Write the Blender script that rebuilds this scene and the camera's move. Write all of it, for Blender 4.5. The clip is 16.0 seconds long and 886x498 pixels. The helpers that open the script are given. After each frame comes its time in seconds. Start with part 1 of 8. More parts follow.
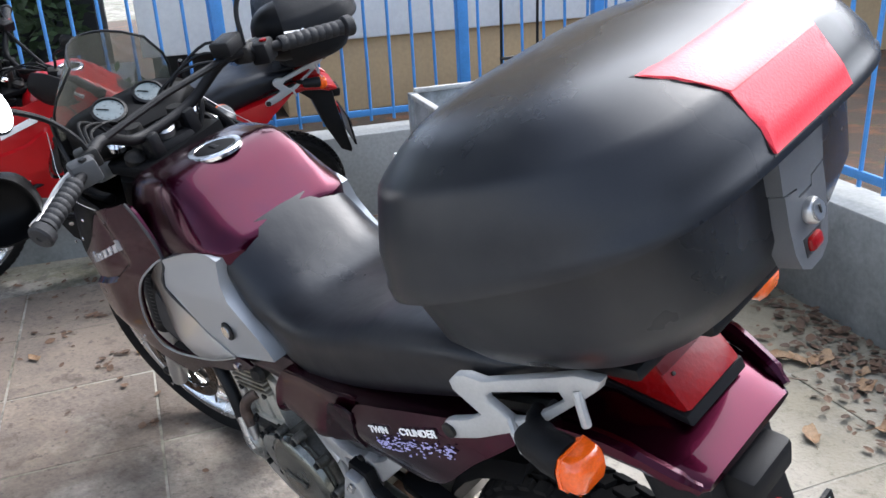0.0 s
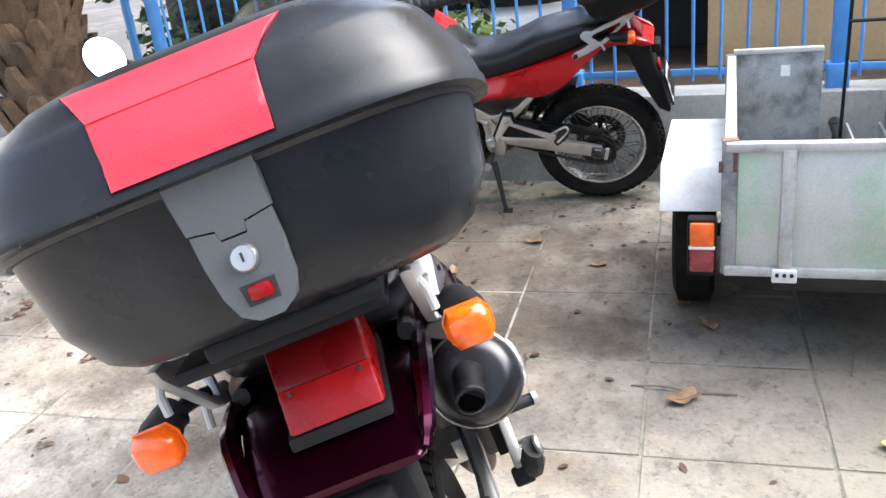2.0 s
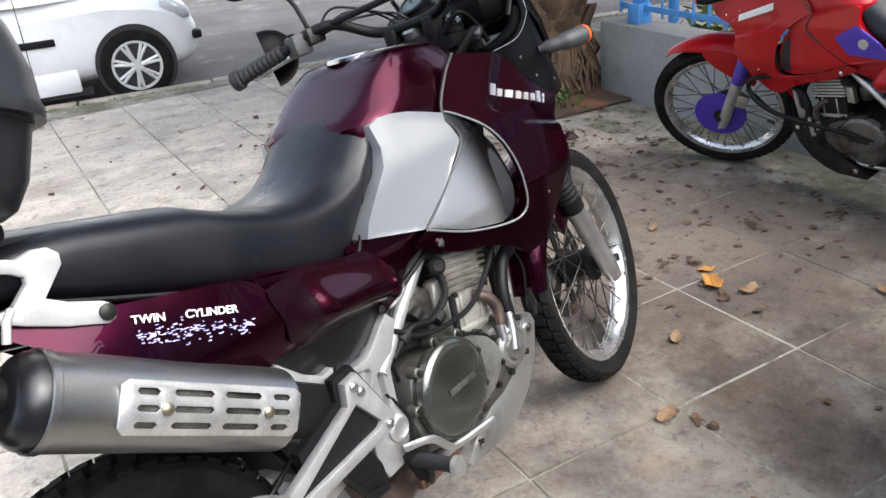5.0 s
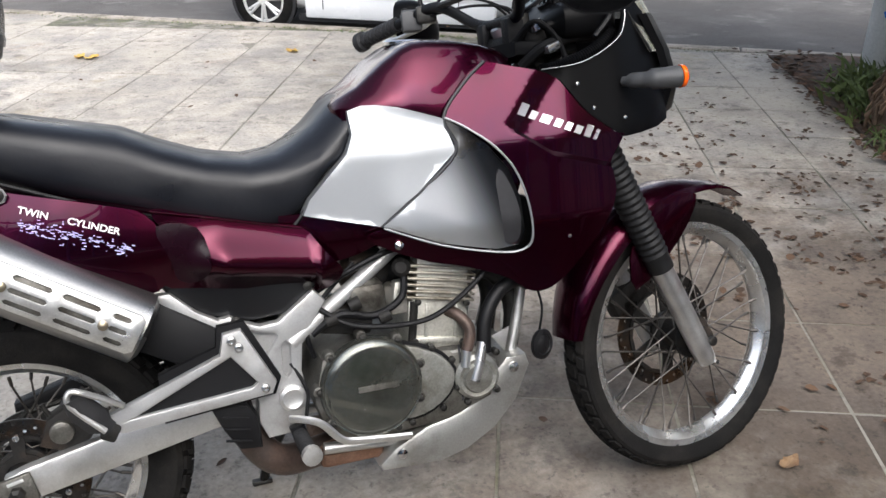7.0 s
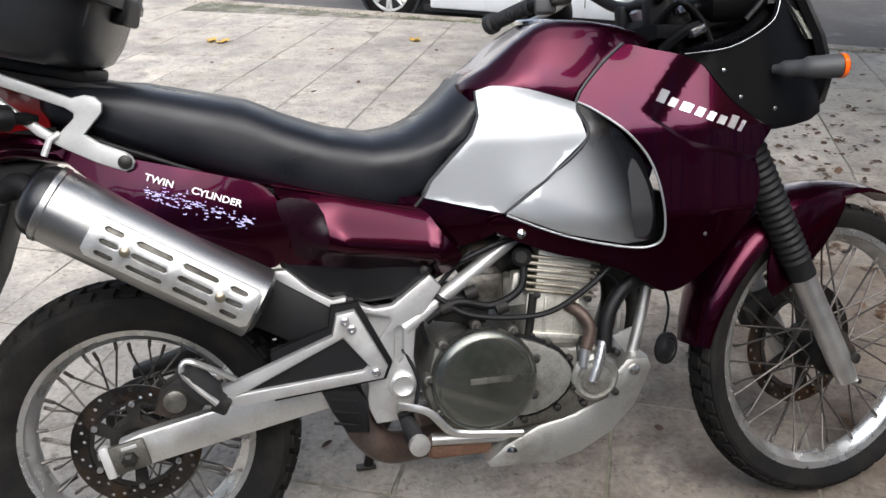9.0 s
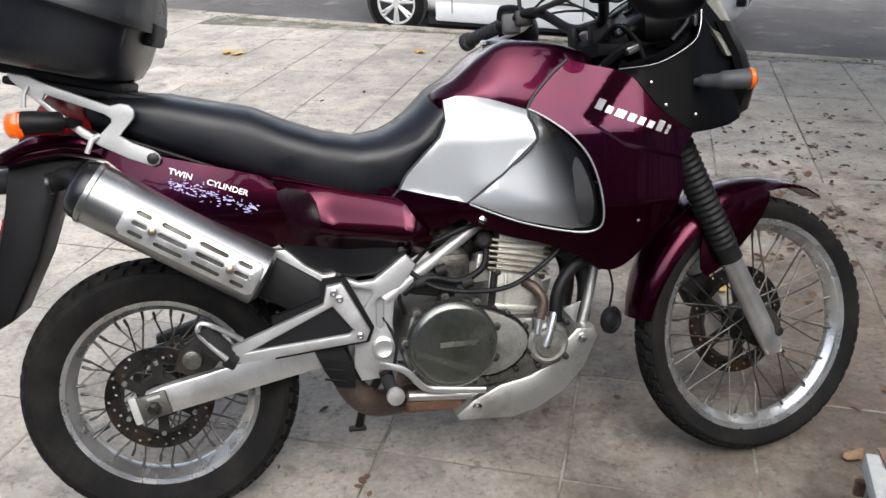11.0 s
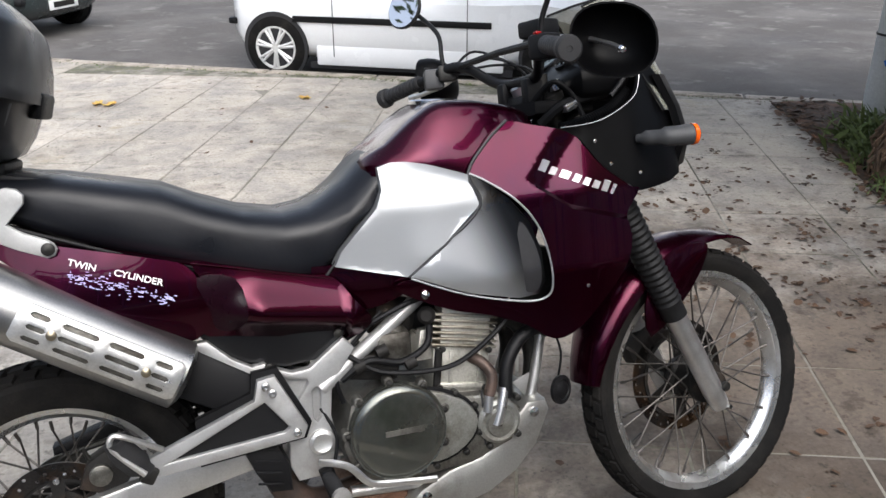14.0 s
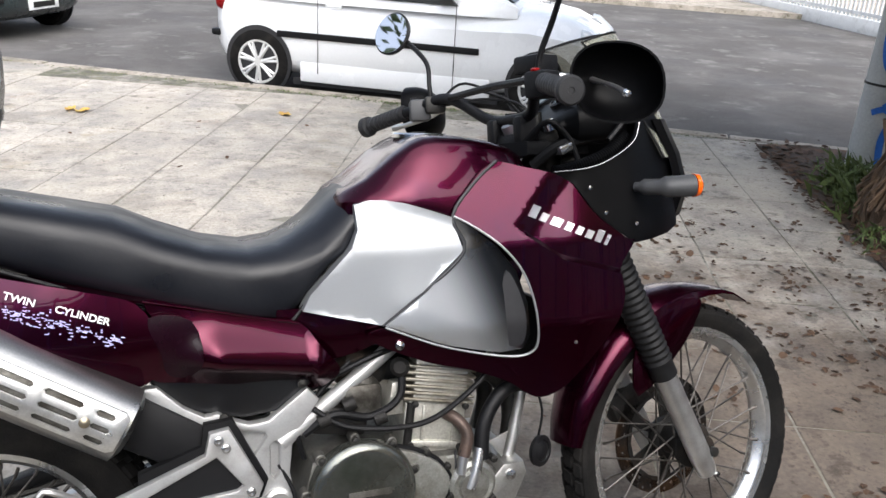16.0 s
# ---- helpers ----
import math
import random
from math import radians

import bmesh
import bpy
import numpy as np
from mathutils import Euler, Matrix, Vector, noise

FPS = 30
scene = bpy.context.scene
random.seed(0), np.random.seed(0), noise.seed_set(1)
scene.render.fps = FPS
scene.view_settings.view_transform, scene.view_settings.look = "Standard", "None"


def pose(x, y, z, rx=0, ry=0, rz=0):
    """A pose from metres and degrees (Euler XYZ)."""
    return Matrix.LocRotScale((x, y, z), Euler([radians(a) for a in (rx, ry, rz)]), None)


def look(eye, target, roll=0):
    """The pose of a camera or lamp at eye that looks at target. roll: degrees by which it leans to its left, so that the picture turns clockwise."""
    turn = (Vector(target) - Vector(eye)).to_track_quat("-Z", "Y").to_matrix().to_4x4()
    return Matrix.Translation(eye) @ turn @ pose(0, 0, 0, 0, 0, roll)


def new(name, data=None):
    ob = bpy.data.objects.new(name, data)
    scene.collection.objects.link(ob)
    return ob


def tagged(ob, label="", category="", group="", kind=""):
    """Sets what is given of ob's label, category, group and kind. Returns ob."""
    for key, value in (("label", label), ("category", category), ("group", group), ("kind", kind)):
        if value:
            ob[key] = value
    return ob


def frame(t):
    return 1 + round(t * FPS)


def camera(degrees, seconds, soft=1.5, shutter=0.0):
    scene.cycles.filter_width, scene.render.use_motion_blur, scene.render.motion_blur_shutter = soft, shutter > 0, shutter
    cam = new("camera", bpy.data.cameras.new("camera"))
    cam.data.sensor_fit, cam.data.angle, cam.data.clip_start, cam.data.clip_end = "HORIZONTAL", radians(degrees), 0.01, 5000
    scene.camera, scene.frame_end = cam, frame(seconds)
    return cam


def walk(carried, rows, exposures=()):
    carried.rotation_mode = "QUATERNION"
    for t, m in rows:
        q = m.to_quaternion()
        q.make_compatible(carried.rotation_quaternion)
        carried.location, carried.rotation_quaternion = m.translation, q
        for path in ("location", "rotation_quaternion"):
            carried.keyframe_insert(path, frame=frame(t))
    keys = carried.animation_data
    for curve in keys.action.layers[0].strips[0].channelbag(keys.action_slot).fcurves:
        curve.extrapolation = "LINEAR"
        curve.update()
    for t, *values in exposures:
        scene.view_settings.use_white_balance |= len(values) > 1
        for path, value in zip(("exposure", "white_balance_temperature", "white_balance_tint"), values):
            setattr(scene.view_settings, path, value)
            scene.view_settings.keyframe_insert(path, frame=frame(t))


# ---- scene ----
cam = camera(55.1, 16.0)
PATH = [
    (0, (-0.613, 1.174, 1.488), (0.721, -0.125, 0.759), -3.3),
    (0.5, (-0.807, 0.951, 1.5), (0.735, -0.045, 0.707), -5.7),
    (1, (-0.88, 0.725, 1.451), (0.74, -0.118, 0.634), -5.2),
    (1.5, (-0.911, 0.53, 1.47), (0.812, -0.06, 0.643), -7.1),
    (2, (-1.053, 0.265, 1.488), (0.776, 0.023, 0.716), -6.6),
    (2.5, (-1.048, 0.033, 1.465), (0.796, -0.021, 0.693), -7.5),
    (3, (-0.946, -0.197, 1.458), (0.864, -0.095, 0.614), -7.2),
    (3.5, (-0.928, -0.464, 1.455), (0.804, 0.062, 0.604), -7.5),
    (4, (-0.857, -0.66, 1.473), (0.796, 0.16, 0.702), -7.4),
    (4.5, (-0.642, -0.786, 1.462), (0.93, 0.117, 0.617), -4.6),
    (5, (-0.458, -0.887, 1.446), (0.999, 0.196, 0.607), -5.5),
    (5.2, (-0.372, -0.975, 1.44), (0.99, 0.246, 0.631), -5.0),
    (7.3, (0.387, -1.458, 1.491), (0.951, 0.255, 0.626), -0.5),
    (7.5, (0.393, -1.484, 1.504), (0.921, 0.257, 0.675), -1.2),
    (8, (0.354, -1.473, 1.497), (0.756, 0.309, 0.683), -1.4),
    (8.5, (0.338, -1.385, 1.443), (0.713, 0.378, 0.577), -0.3),
    (8.7, (0.337, -1.337, 1.426), (0.722, 0.414, 0.539), -0.2),
    (10.8, (0.365, -1.615, 1.492), (0.67, 0.166, 0.635), -1.5),
    (11, (0.364, -1.657, 1.51), (0.714, 0.112, 0.644), -0.6),
    (11.5, (0.353, -1.713, 1.537), (0.718, 0.067, 0.702), -0.4),
    (12, (0.34, -1.756, 1.546), (0.703, 0.038, 0.739), -0.5),
    (12.5, (0.337, -1.761, 1.542), (0.703, 0.029, 0.728), -0.4),
    (13, (0.342, -1.737, 1.537), (0.723, 0.056, 0.738), -0.3),
    (13.5, (0.32, -1.624, 1.517), (0.765, 0.156, 0.722), 1.5),
    (14, (0.284, -1.45, 1.523), (0.915, 0.275, 0.732), 0.0),
    (14.5, (0.302, -1.374, 1.516), (1.065, 0.287, 0.703), 1.4),
    (15, (0.403, -1.407, 1.531), (1.153, 0.294, 0.792), 1.2),
    (15.5, (0.455, -1.42, 1.513), (1.109, 0.312, 0.757), 0.5),
    (16, (0.325, -1.309, 1.517), (1.016, 0.413, 0.772), 3.5),
]
walk(cam, [(t, look(eye, target, roll)) for t, eye, target, roll in PATH], [(0, 1.89, 5900, 10), (0.5, 2.22, 6050, 10), (1.5, 2.36, 6200, 10), (2.5, 2.34, 6250, 10), (3.5, 2.42, 6250, 10), (4, 2.12, 6200, 10), (5, 1.67, 6200, 10), (7.5, 1.15, 6250, 10), (12.5, 1.07, 6250, 10), (14.5, 1.03, 6250, 10), (15.2, 1.23, 6250, 10), (16, 1.23, 6250, 10)])


# ---- world, sun, exposure ----
world = bpy.data.worlds.new("sky")
scene.world = world
world.use_nodes = True
wn = world.node_tree.nodes
sky = wn.new("ShaderNodeTexSky")
sky.sky_type = "NISHITA"
sky.sun_disc = False
SUN_EL, SUN_AZ = 50.0, -88.0          # degrees; azimuth of the sun from +x, turning left
sky.sun_elevation = radians(SUN_EL)
sky.sun_rotation = radians(90 - SUN_AZ)
sky.air_density, sky.dust_density, sky.ozone_density = 1.0, 4.0, 1.0
wn["Background"].inputs["Strength"].default_value = 0.15
haze = wn.new("ShaderNodeHueSaturation")      # thin white cloud
haze.inputs["Saturation"].default_value = 0.55
world.node_tree.links.new(sky.outputs[0], haze.inputs["Color"])
world.node_tree.links.new(haze.outputs[0], wn["Background"].inputs["Color"])

sun = new("sun", bpy.data.lights.new("sun", "SUN"))
sun.data.energy, sun.data.angle, sun.data.color = 1.5, radians(80), (1.0, 0.97, 0.92)
sd = Vector((math.cos(radians(SUN_AZ)) * math.cos(radians(SUN_EL)), math.sin(radians(SUN_AZ)) * math.cos(radians(SUN_EL)), math.sin(radians(SUN_EL))))
sun.matrix_world = look(sd * 30, (0, 0, 0))


# ---- materials ----
def mat(name, color, rough=0.5, metal=0.0, var=0.15, scale=8.0, fine=90.0, bump=0.0, bump_scale=200.0, coat=0.0,
        color2=None, c2_scale=3.0, c2_lo=0.45, c2_hi=0.65, transmission=0.0, alpha=1.0, spec=0.5, island=False, ior=1.45, rvar=0.1, objrand=0.0, spots=None, coat_rough=0.06):
    """A procedural surface: base colour varied at two scales, a second colour in patches, fine relief, varied roughness."""
    m = bpy.data.materials.new(name)
    m.use_nodes = True
    nt = m.node_tree
    N, L = nt.nodes, nt.links
    b = N["Principled BSDF"]
    tc = N.new("ShaderNodeTexCoord")
    where = tc.outputs["Object"]
    if spots:
        where = N.new("ShaderNodeNewGeometry").outputs["Position"]
    n1 = N.new("ShaderNodeTexNoise")
    n1.inputs["Scale"].default_value, n1.inputs["Detail"].default_value = scale, 5
    n2 = N.new("ShaderNodeTexNoise")
    n2.inputs["Scale"].default_value, n2.inputs["Detail"].default_value = fine, 3
    for n in (n1, n2):
        L.new(where, n.inputs["Vector"])
    add = N.new("ShaderNodeMath")
    add.operation = "ADD"
    L.new(n1.outputs[0], add.inputs[0])
    L.new(n2.outputs[0], add.inputs[1])
    mr = N.new("ShaderNodeMapRange")
    mr.inputs["From Min"].default_value, mr.inputs["From Max"].default_value = 0.6, 1.4
    mr.inputs["To Min"].default_value, mr.inputs["To Max"].default_value = 1 - var, 1 + var
    L.new(add.outputs[0], mr.inputs["Value"])
    val = mr.outputs[0]
    if objrand:
        oi = N.new("ShaderNodeObjectInfo")
        r2 = N.new("ShaderNodeMapRange")
        r2.inputs["To Min"].default_value, r2.inputs["To Max"].default_value = 1 - objrand, 1 + objrand
        L.new(oi.outputs["Random"], r2.inputs["Value"])
        mu = N.new("ShaderNodeMath")
        mu.operation = "MULTIPLY"
        L.new(val, mu.inputs[0])
        L.new(r2.outputs[0], mu.inputs[1])
        val = mu.outputs[0]
    if island:
        ge = N.new("ShaderNodeNewGeometry")
        r3 = N.new("ShaderNodeMapRange")
        r3.inputs["To Min"].default_value, r3.inputs["To Max"].default_value = 0.65, 1.35
        L.new(ge.outputs["Random Per Island"], r3.inputs["Value"])
        mu = N.new("ShaderNodeMath")
        mu.operation = "MULTIPLY"
        L.new(val, mu.inputs[0])
        L.new(r3.outputs[0], mu.inputs[1])
        val = mu.outputs[0]
    vm = N.new("ShaderNodeVectorMath")
    vm.operation = "SCALE"
    L.new(val, vm.inputs["Scale"])
    if color2:
        n3 = N.new("ShaderNodeTexNoise")
        n3.inputs["Scale"].default_value, n3.inputs["Detail"].default_value, n3.inputs["Roughness"].default_value = c2_scale, 6, 0.65
        L.new(where, n3.inputs["Vector"])
        r4 = N.new("ShaderNodeMapRange")
        r4.inputs["From Min"].default_value, r4.inputs["From Max"].default_value = c2_lo, c2_hi
        L.new(n3.outputs[0], r4.inputs["Value"])
        mx = N.new("ShaderNodeMix")
        mx.data_type = "RGBA"
        mx.inputs[6].default_value, mx.inputs[7].default_value = (*color, 1), (*color2, 1)
        L.new(r4.outputs[0], mx.inputs[0])
        L.new(mx.outputs[2], vm.inputs[0])
    else:
        vm.inputs[0].default_value = color
    out = vm.outputs[0]
    for s_scale, s_lo, s_hi, s_col, s_mix in (spots or ()):
        n5 = N.new("ShaderNodeTexNoise")
        n5.inputs["Scale"].default_value, n5.inputs["Detail"].default_value, n5.inputs["Roughness"].default_value = s_scale, 7, 0.7
        L.new(where, n5.inputs["Vector"])
        r5 = N.new("ShaderNodeMapRange")
        r5.inputs["From Min"].default_value, r5.inputs["From Max"].default_value = s_lo, s_hi
        r5.inputs["To Max"].default_value = s_mix
        L.new(n5.outputs[0], r5.inputs["Value"])
        m5 = N.new("ShaderNodeMix")
        m5.data_type = "RGBA"
        m5.inputs[7].default_value = (*s_col, 1)
        L.new(r5.outputs[0], m5.inputs[0])
        L.new(out, m5.inputs[6])
        out = m5.outputs[2]
    L.new(out, b.inputs["Base Color"])
    rr = N.new("ShaderNodeMapRange")
    rr.inputs["From Min"].default_value, rr.inputs["From Max"].default_value = 0.3, 0.7
    rr.inputs["To Min"].default_value, rr.inputs["To Max"].default_value = max(0.02, rough - rvar), min(1, rough + rvar)
    L.new(n1.outputs[0], rr.inputs["Value"])
    L.new(rr.outputs[0], b.inputs["Roughness"])
    b.inputs["Metallic"].default_value = metal
    b.inputs["Coat Weight"].default_value = coat
    b.inputs["Coat Roughness"].default_value = coat_rough
    b.inputs["Specular IOR Level"].default_value = spec
    b.inputs["Transmission Weight"].default_value = transmission
    b.inputs["Alpha"].default_value = alpha
    b.inputs["IOR"].default_value = ior
    if bump:
        n4 = N.new("ShaderNodeTexNoise")
        n4.inputs["Scale"].default_value, n4.inputs["Detail"].default_value = bump_scale, 4
        L.new(where, n4.inputs["Vector"])
        bp = N.new("ShaderNodeBump")
        bp.inputs["Strength"].default_value, bp.inputs["Distance"].default_value = bump, 0.004
        L.new(n4.outputs[0], bp.inputs["Height"])
        L.new(bp.outputs[0], b.inputs["Normal"])
    return m


MAROON = mat("maroon_metallic_paint", (0.036, 0.0012, 0.0102), 0.24, 0.9, 0.12, 6, 900, 0.0, coat=0.26, coat_rough=0.02, rvar=0.04, color2=(0.027, 0.0016, 0.0132), c2_scale=4, spec=0.25)
SILVER = mat("silver_metallic_paint", (0.34, 0.352, 0.362), 0.42, 0.62, 0.06, 5, 900, coat=0.35, rvar=0.05)
RED = mat("red_paint", (0.36, 0.0025, 0.006), 0.3, 0.0, 0.1, 6, 400, coat=0.25, rvar=0.05, spec=0.35)
PURPLE = mat("purple_plastic", (0.07, 0.035, 0.33), 0.45, 0.0, 0.15)
BLACKP = mat("black_textured_plastic", (0.0055, 0.0055, 0.0062), 0.48, 0, 0.2, 10, 300, 0.25, 700, spec=0.24)
BOXP = mat("grey_black_moulded_plastic", (0.011, 0.012, 0.0148), 0.3, 0, 0.15, 5, 500, 0.06, 900, rvar=0.1, spec=0.32, color2=(0.02, 0.021, 0.0225), c2_scale=3.5)
GREYP = mat("grey_plastic", (0.085, 0.089, 0.095), 0.5, 0, 0.12, 8, 400, 0.15, 900)
DARKGREYP = mat("dark_grey_plastic", (0.045, 0.046, 0.048), 0.5, 0, 0.12, 8, 400, 0.15, 900)
GLOSSBLACK = mat("satin_black_paint", (0.007, 0.007, 0.008), 0.34, 0, 0.15, 6, 200, coat=0.15)
VINYL = mat("black_vinyl", (0.0062, 0.0068, 0.009), 0.36, 0, 0.15, 7, 300, 0.24, 26, rvar=0.12, spec=0.36)
RUBBER = mat("tyre_rubber", (0.0085, 0.0082, 0.008), 0.8, 0, 0.3, 14, 200, 0.3, 300, color2=(0.018, 0.0165, 0.015), c2_scale=9, spec=0.12)
GRIP = mat("grip_rubber", (0.011, 0.011, 0.012), 0.65, 0, 0.2, 30, 200, 0.4, 500)
BOOT = mat("fork_boot_rubber", (0.0065, 0.0065, 0.007), 0.6, 0, 0.3, 20, 200, spec=0.3)
RIMALU = mat("rim_aluminium", (0.66, 0.66, 0.65), 0.27, 0.9, 0.12, 12, 200, 0.05, 300, color2=(0.5, 0.485, 0.46), c2_scale=7)
ALU = mat("brushed_aluminium", (0.6, 0.6, 0.59), 0.4, 0.9, 0.12, 14, 300, 0.08, 500, color2=(0.45, 0.44, 0.42), c2_scale=6)
CAST = mat("cast_engine_alloy", (0.15, 0.145, 0.13), 0.45, 0.75, 0.3, 16, 220, 0.25, 260, color2=(0.045, 0.04, 0.033), c2_scale=11)
CYLINDER = mat("oily_cylinder_alloy", (0.48, 0.47, 0.42), 0.42, 0.7, 0.25, 18, 220, 0.2, 260, color2=(0.2, 0.18, 0.14), c2_scale=12, c2_lo=0.52, c2_hi=0.72)
FINALLOY = mat("oily_fin_alloy", (0.36, 0.34, 0.29), 0.42, 0.8, 0.25, 20, 200, 0.1, 300, color2=(0.16, 0.14, 0.105), c2_scale=14)
FRAMESILVER = mat("silver_frame_paint", (0.4, 0.4, 0.395), 0.4, 0.55, 0.1, 14, 300, 0.06, 500, color2=(0.27, 0.26, 0.245), c2_scale=9, c2_lo=0.5, c2_hi=0.7)
BROWNPIPE = mat("rust_filmed_pipe", (0.085, 0.058, 0.047), 0.5, 0.5, 0.3, 20, 150, 0.2, 200, color2=(0.05, 0.04, 0.035), c2_scale=12)
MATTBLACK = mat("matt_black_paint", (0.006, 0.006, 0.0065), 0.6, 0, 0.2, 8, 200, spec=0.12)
# deepest black, for the shade inside the tail pipe
BOREBLACK = mat("bore_shade_black", (0.0012, 0.0012, 0.0012), 0.9, 0, 0.2, 20, 200, spec=0.02)
NOSEBLACK = mat("scuffed_gloss_black_plastic", (0.0025, 0.0025, 0.0028), 0.4, 0, 0.25, 9, 260, 0.05, 500, spec=0.09)
DARKCAST = mat("grimy_dark_alloy", (0.018, 0.017, 0.016), 0.6, 0.4, 0.4, 18, 200, 0.3, 200, color2=(0.06, 0.042, 0.03), c2_scale=8, c2_lo=0.55, c2_hi=0.75, spec=0.3)
COVER = mat("olive_grey_clutch_cover", (0.17, 0.175, 0.158), 0.22, 0.85, 0.2, 10, 200, 0.05, 300, color2=(0.09, 0.09, 0.076), c2_scale=7)
PUMPALLOY = mat("dull_pump_alloy", (0.3, 0.3, 0.275), 0.4, 0.75, 0.25, 16, 220, 0.2, 260, color2=(0.14, 0.13, 0.11), c2_scale=11)
SKID = mat("scuffed_skid_plate_alloy", (0.42, 0.42, 0.4), 0.38, 0.8, 0.15, 9, 240, 0.1, 300, color2=(0.26, 0.25, 0.23), c2_scale=6)
STEEL = mat("dark_steel", (0.035, 0.034, 0.032), 0.5, 0.8, 0.35, 20, 200, 0.15, 300)
CHROME = mat("bright_metal", (0.75, 0.75, 0.75), 0.15, 1.0, 0.05)
LOCKM = mat("satin_lock_metal", (0.42, 0.42, 0.42), 0.3, 0.9, 0.1)
SPOKE = mat("spoke_steel", (0.1, 0.092, 0.085), 0.5, 0.9, 0.3, 30, 200)
DISC = mat("brake_disc_steel", (0.055, 0.05, 0.047), 0.3, 0.9, 0.3, 25, 200, color2=(0.12, 0.07, 0.04), c2_scale=10)
RUST = mat("rusty_steel", (0.13, 0.068, 0.042), 0.75, 0.3, 0.4, 18, 160, 0.5, 150, color2=(0.24, 0.165, 0.12), c2_scale=11)
MUFFLER = mat("muffler_stainless", (0.31, 0.31, 0.305), 0.33, 0.95, 0.15, 6, 300, 0.06, 400, color2=(0.3, 0.29, 0.28), c2_scale=5)
SHIELD = mat("dull_heat_shield_alloy", (0.68, 0.68, 0.665), 0.36, 0.8, 0.15, 9, 240, 0.06, 400, color2=(0.46, 0.455, 0.44), c2_scale=7)
BRASSY = mat("brassy_plated_bolt", (0.3, 0.26, 0.19), 0.35, 0.9, 0.15)
RACK = mat("light_grey_cast_rack", (0.42, 0.42, 0.41), 0.45, 0.25, 0.1, 12, 200, 0.1, 400)
REDLENS = mat("red_lens", (0.2, 0.002, 0.003), 0.3, 0, 0.2, 25, 300, 0.15, 120, coat=0.15, spec=0.25)
DARKREDLENS = mat("deep_red_lens", (0.1, 0.002, 0.003), 0.3, 0, 0.15, 25, 300, coat=0.15, spec=0.25)
REFLECT = mat("red_reflector_plastic", (0.58, 0.028, 0.045), 0.42, 0, 0.12, 12, 400, 0.12, 300, coat=0.12, coat_rough=0.3, spec=0.35)
AMBER = mat("amber_lens", (0.75, 0.1, 0.003), 0.14, 0, 0.2, 40, 300, 0.2, 160, coat=0.6, color2=(0.82, 0.16, 0.006), c2_scale=26, c2_lo=0.5, c2_hi=0.7)
WHITEINK = mat("white_print", (0.78, 0.77, 0.74), 0.5)
LILACINK = mat("lilac_print", (0.42, 0.4, 0.66), 0.5, 0, 0.3, 60, 200)
BADGE = mat("silver_badge", (0.6, 0.6, 0.62), 0.3, 0.7, 0.1)
DIALM = mat("dial_face", (0.07, 0.092, 0.1), 0.35, 0, 0.3, 60, 200)
MIRROR = mat("mirror_glass", (0.9, 0.9, 0.9), 0.02, 1.0, 0.0, rvar=0.0)
SMOKE = mat("smoked_screen", (0.25, 0.25, 0.21), 0.1, 0, 0.15, alpha=0.5, rvar=0.03)
SLAB = mat("concrete_slab", (0.42, 0.38, 0.325), 0.86, 0, 0.3, 7, 60, 0.7, 90, color2=(0.3, 0.279, 0.25), c2_scale=2.6, c2_lo=0.42, c2_hi=0.62, objrand=0.1,
           spots=((0.9, 0.5, 0.68, (0.15, 0.124, 0.094), 0.6), (0.55, 0.5, 0.6, (0.4, 0.365, 0.305), 0.65), (3.1, 0.55, 0.72, (0.38, 0.365, 0.335), 0.6), (5.5, 0.57, 0.68, (0.1, 0.092, 0.078), 0.75),
                  (11.0, 0.6, 0.68, (0.38, 0.365, 0.335), 0.5), (16.0, 0.58, 0.66, (0.085, 0.075, 0.064), 0.6), (7.5, 0.585, 0.63, (0.16, 0.142, 0.12), 0.5), (40.0, 0.56, 0.66, (0.12, 0.11, 0.096), 0.6), (28.0, 0.655, 0.7, (0.045, 0.04, 0.034), 0.65), (1.7, 0.6, 0.7, (0.3, 0.245, 0.14), 0.45), (1.15, 0.62, 0.7, (0.27, 0.17, 0.095), 0.4)))
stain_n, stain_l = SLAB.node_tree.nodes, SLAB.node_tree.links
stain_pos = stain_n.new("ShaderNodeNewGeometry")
# brown leaf stain, deepened and widened to paint in the tree's shade as well
stain_shade_far = stain_n.new("ShaderNodeVectorMath")
stain_shade_far.operation = "DISTANCE"
stain_shade_far.inputs[1].default_value = (2.5, 0.15, 0)
stain_l.new(stain_pos.outputs["Position"], stain_shade_far.inputs[0])
stain_shade_noise = stain_n.new("ShaderNodeTexNoise")
stain_shade_noise.inputs["Scale"].default_value, stain_shade_noise.inputs["Detail"].default_value, stain_shade_noise.inputs["Roughness"].default_value = 2.2, 8, 0.7
stain_l.new(stain_pos.outputs["Position"], stain_shade_noise.inputs["Vector"])
stain_shade_sum = stain_n.new("ShaderNodeMath")
stain_shade_sum.operation = "MULTIPLY_ADD"
stain_shade_sum.inputs[1].default_value = 4.5
stain_l.new(stain_shade_noise.outputs[0], stain_shade_sum.inputs[0])
stain_l.new(stain_shade_far.outputs["Value"], stain_shade_sum.inputs[2])
stain_shade_ramp = stain_n.new("ShaderNodeMapRange")
stain_shade_ramp.inputs["From Min"].default_value, stain_shade_ramp.inputs["From Max"].default_value = 3.0, 4.25
stain_shade_ramp.inputs["To Min"].default_value, stain_shade_ramp.inputs["To Max"].default_value = 0.95, 0.0
stain_l.new(stain_shade_sum.outputs[0], stain_shade_ramp.inputs["Value"])
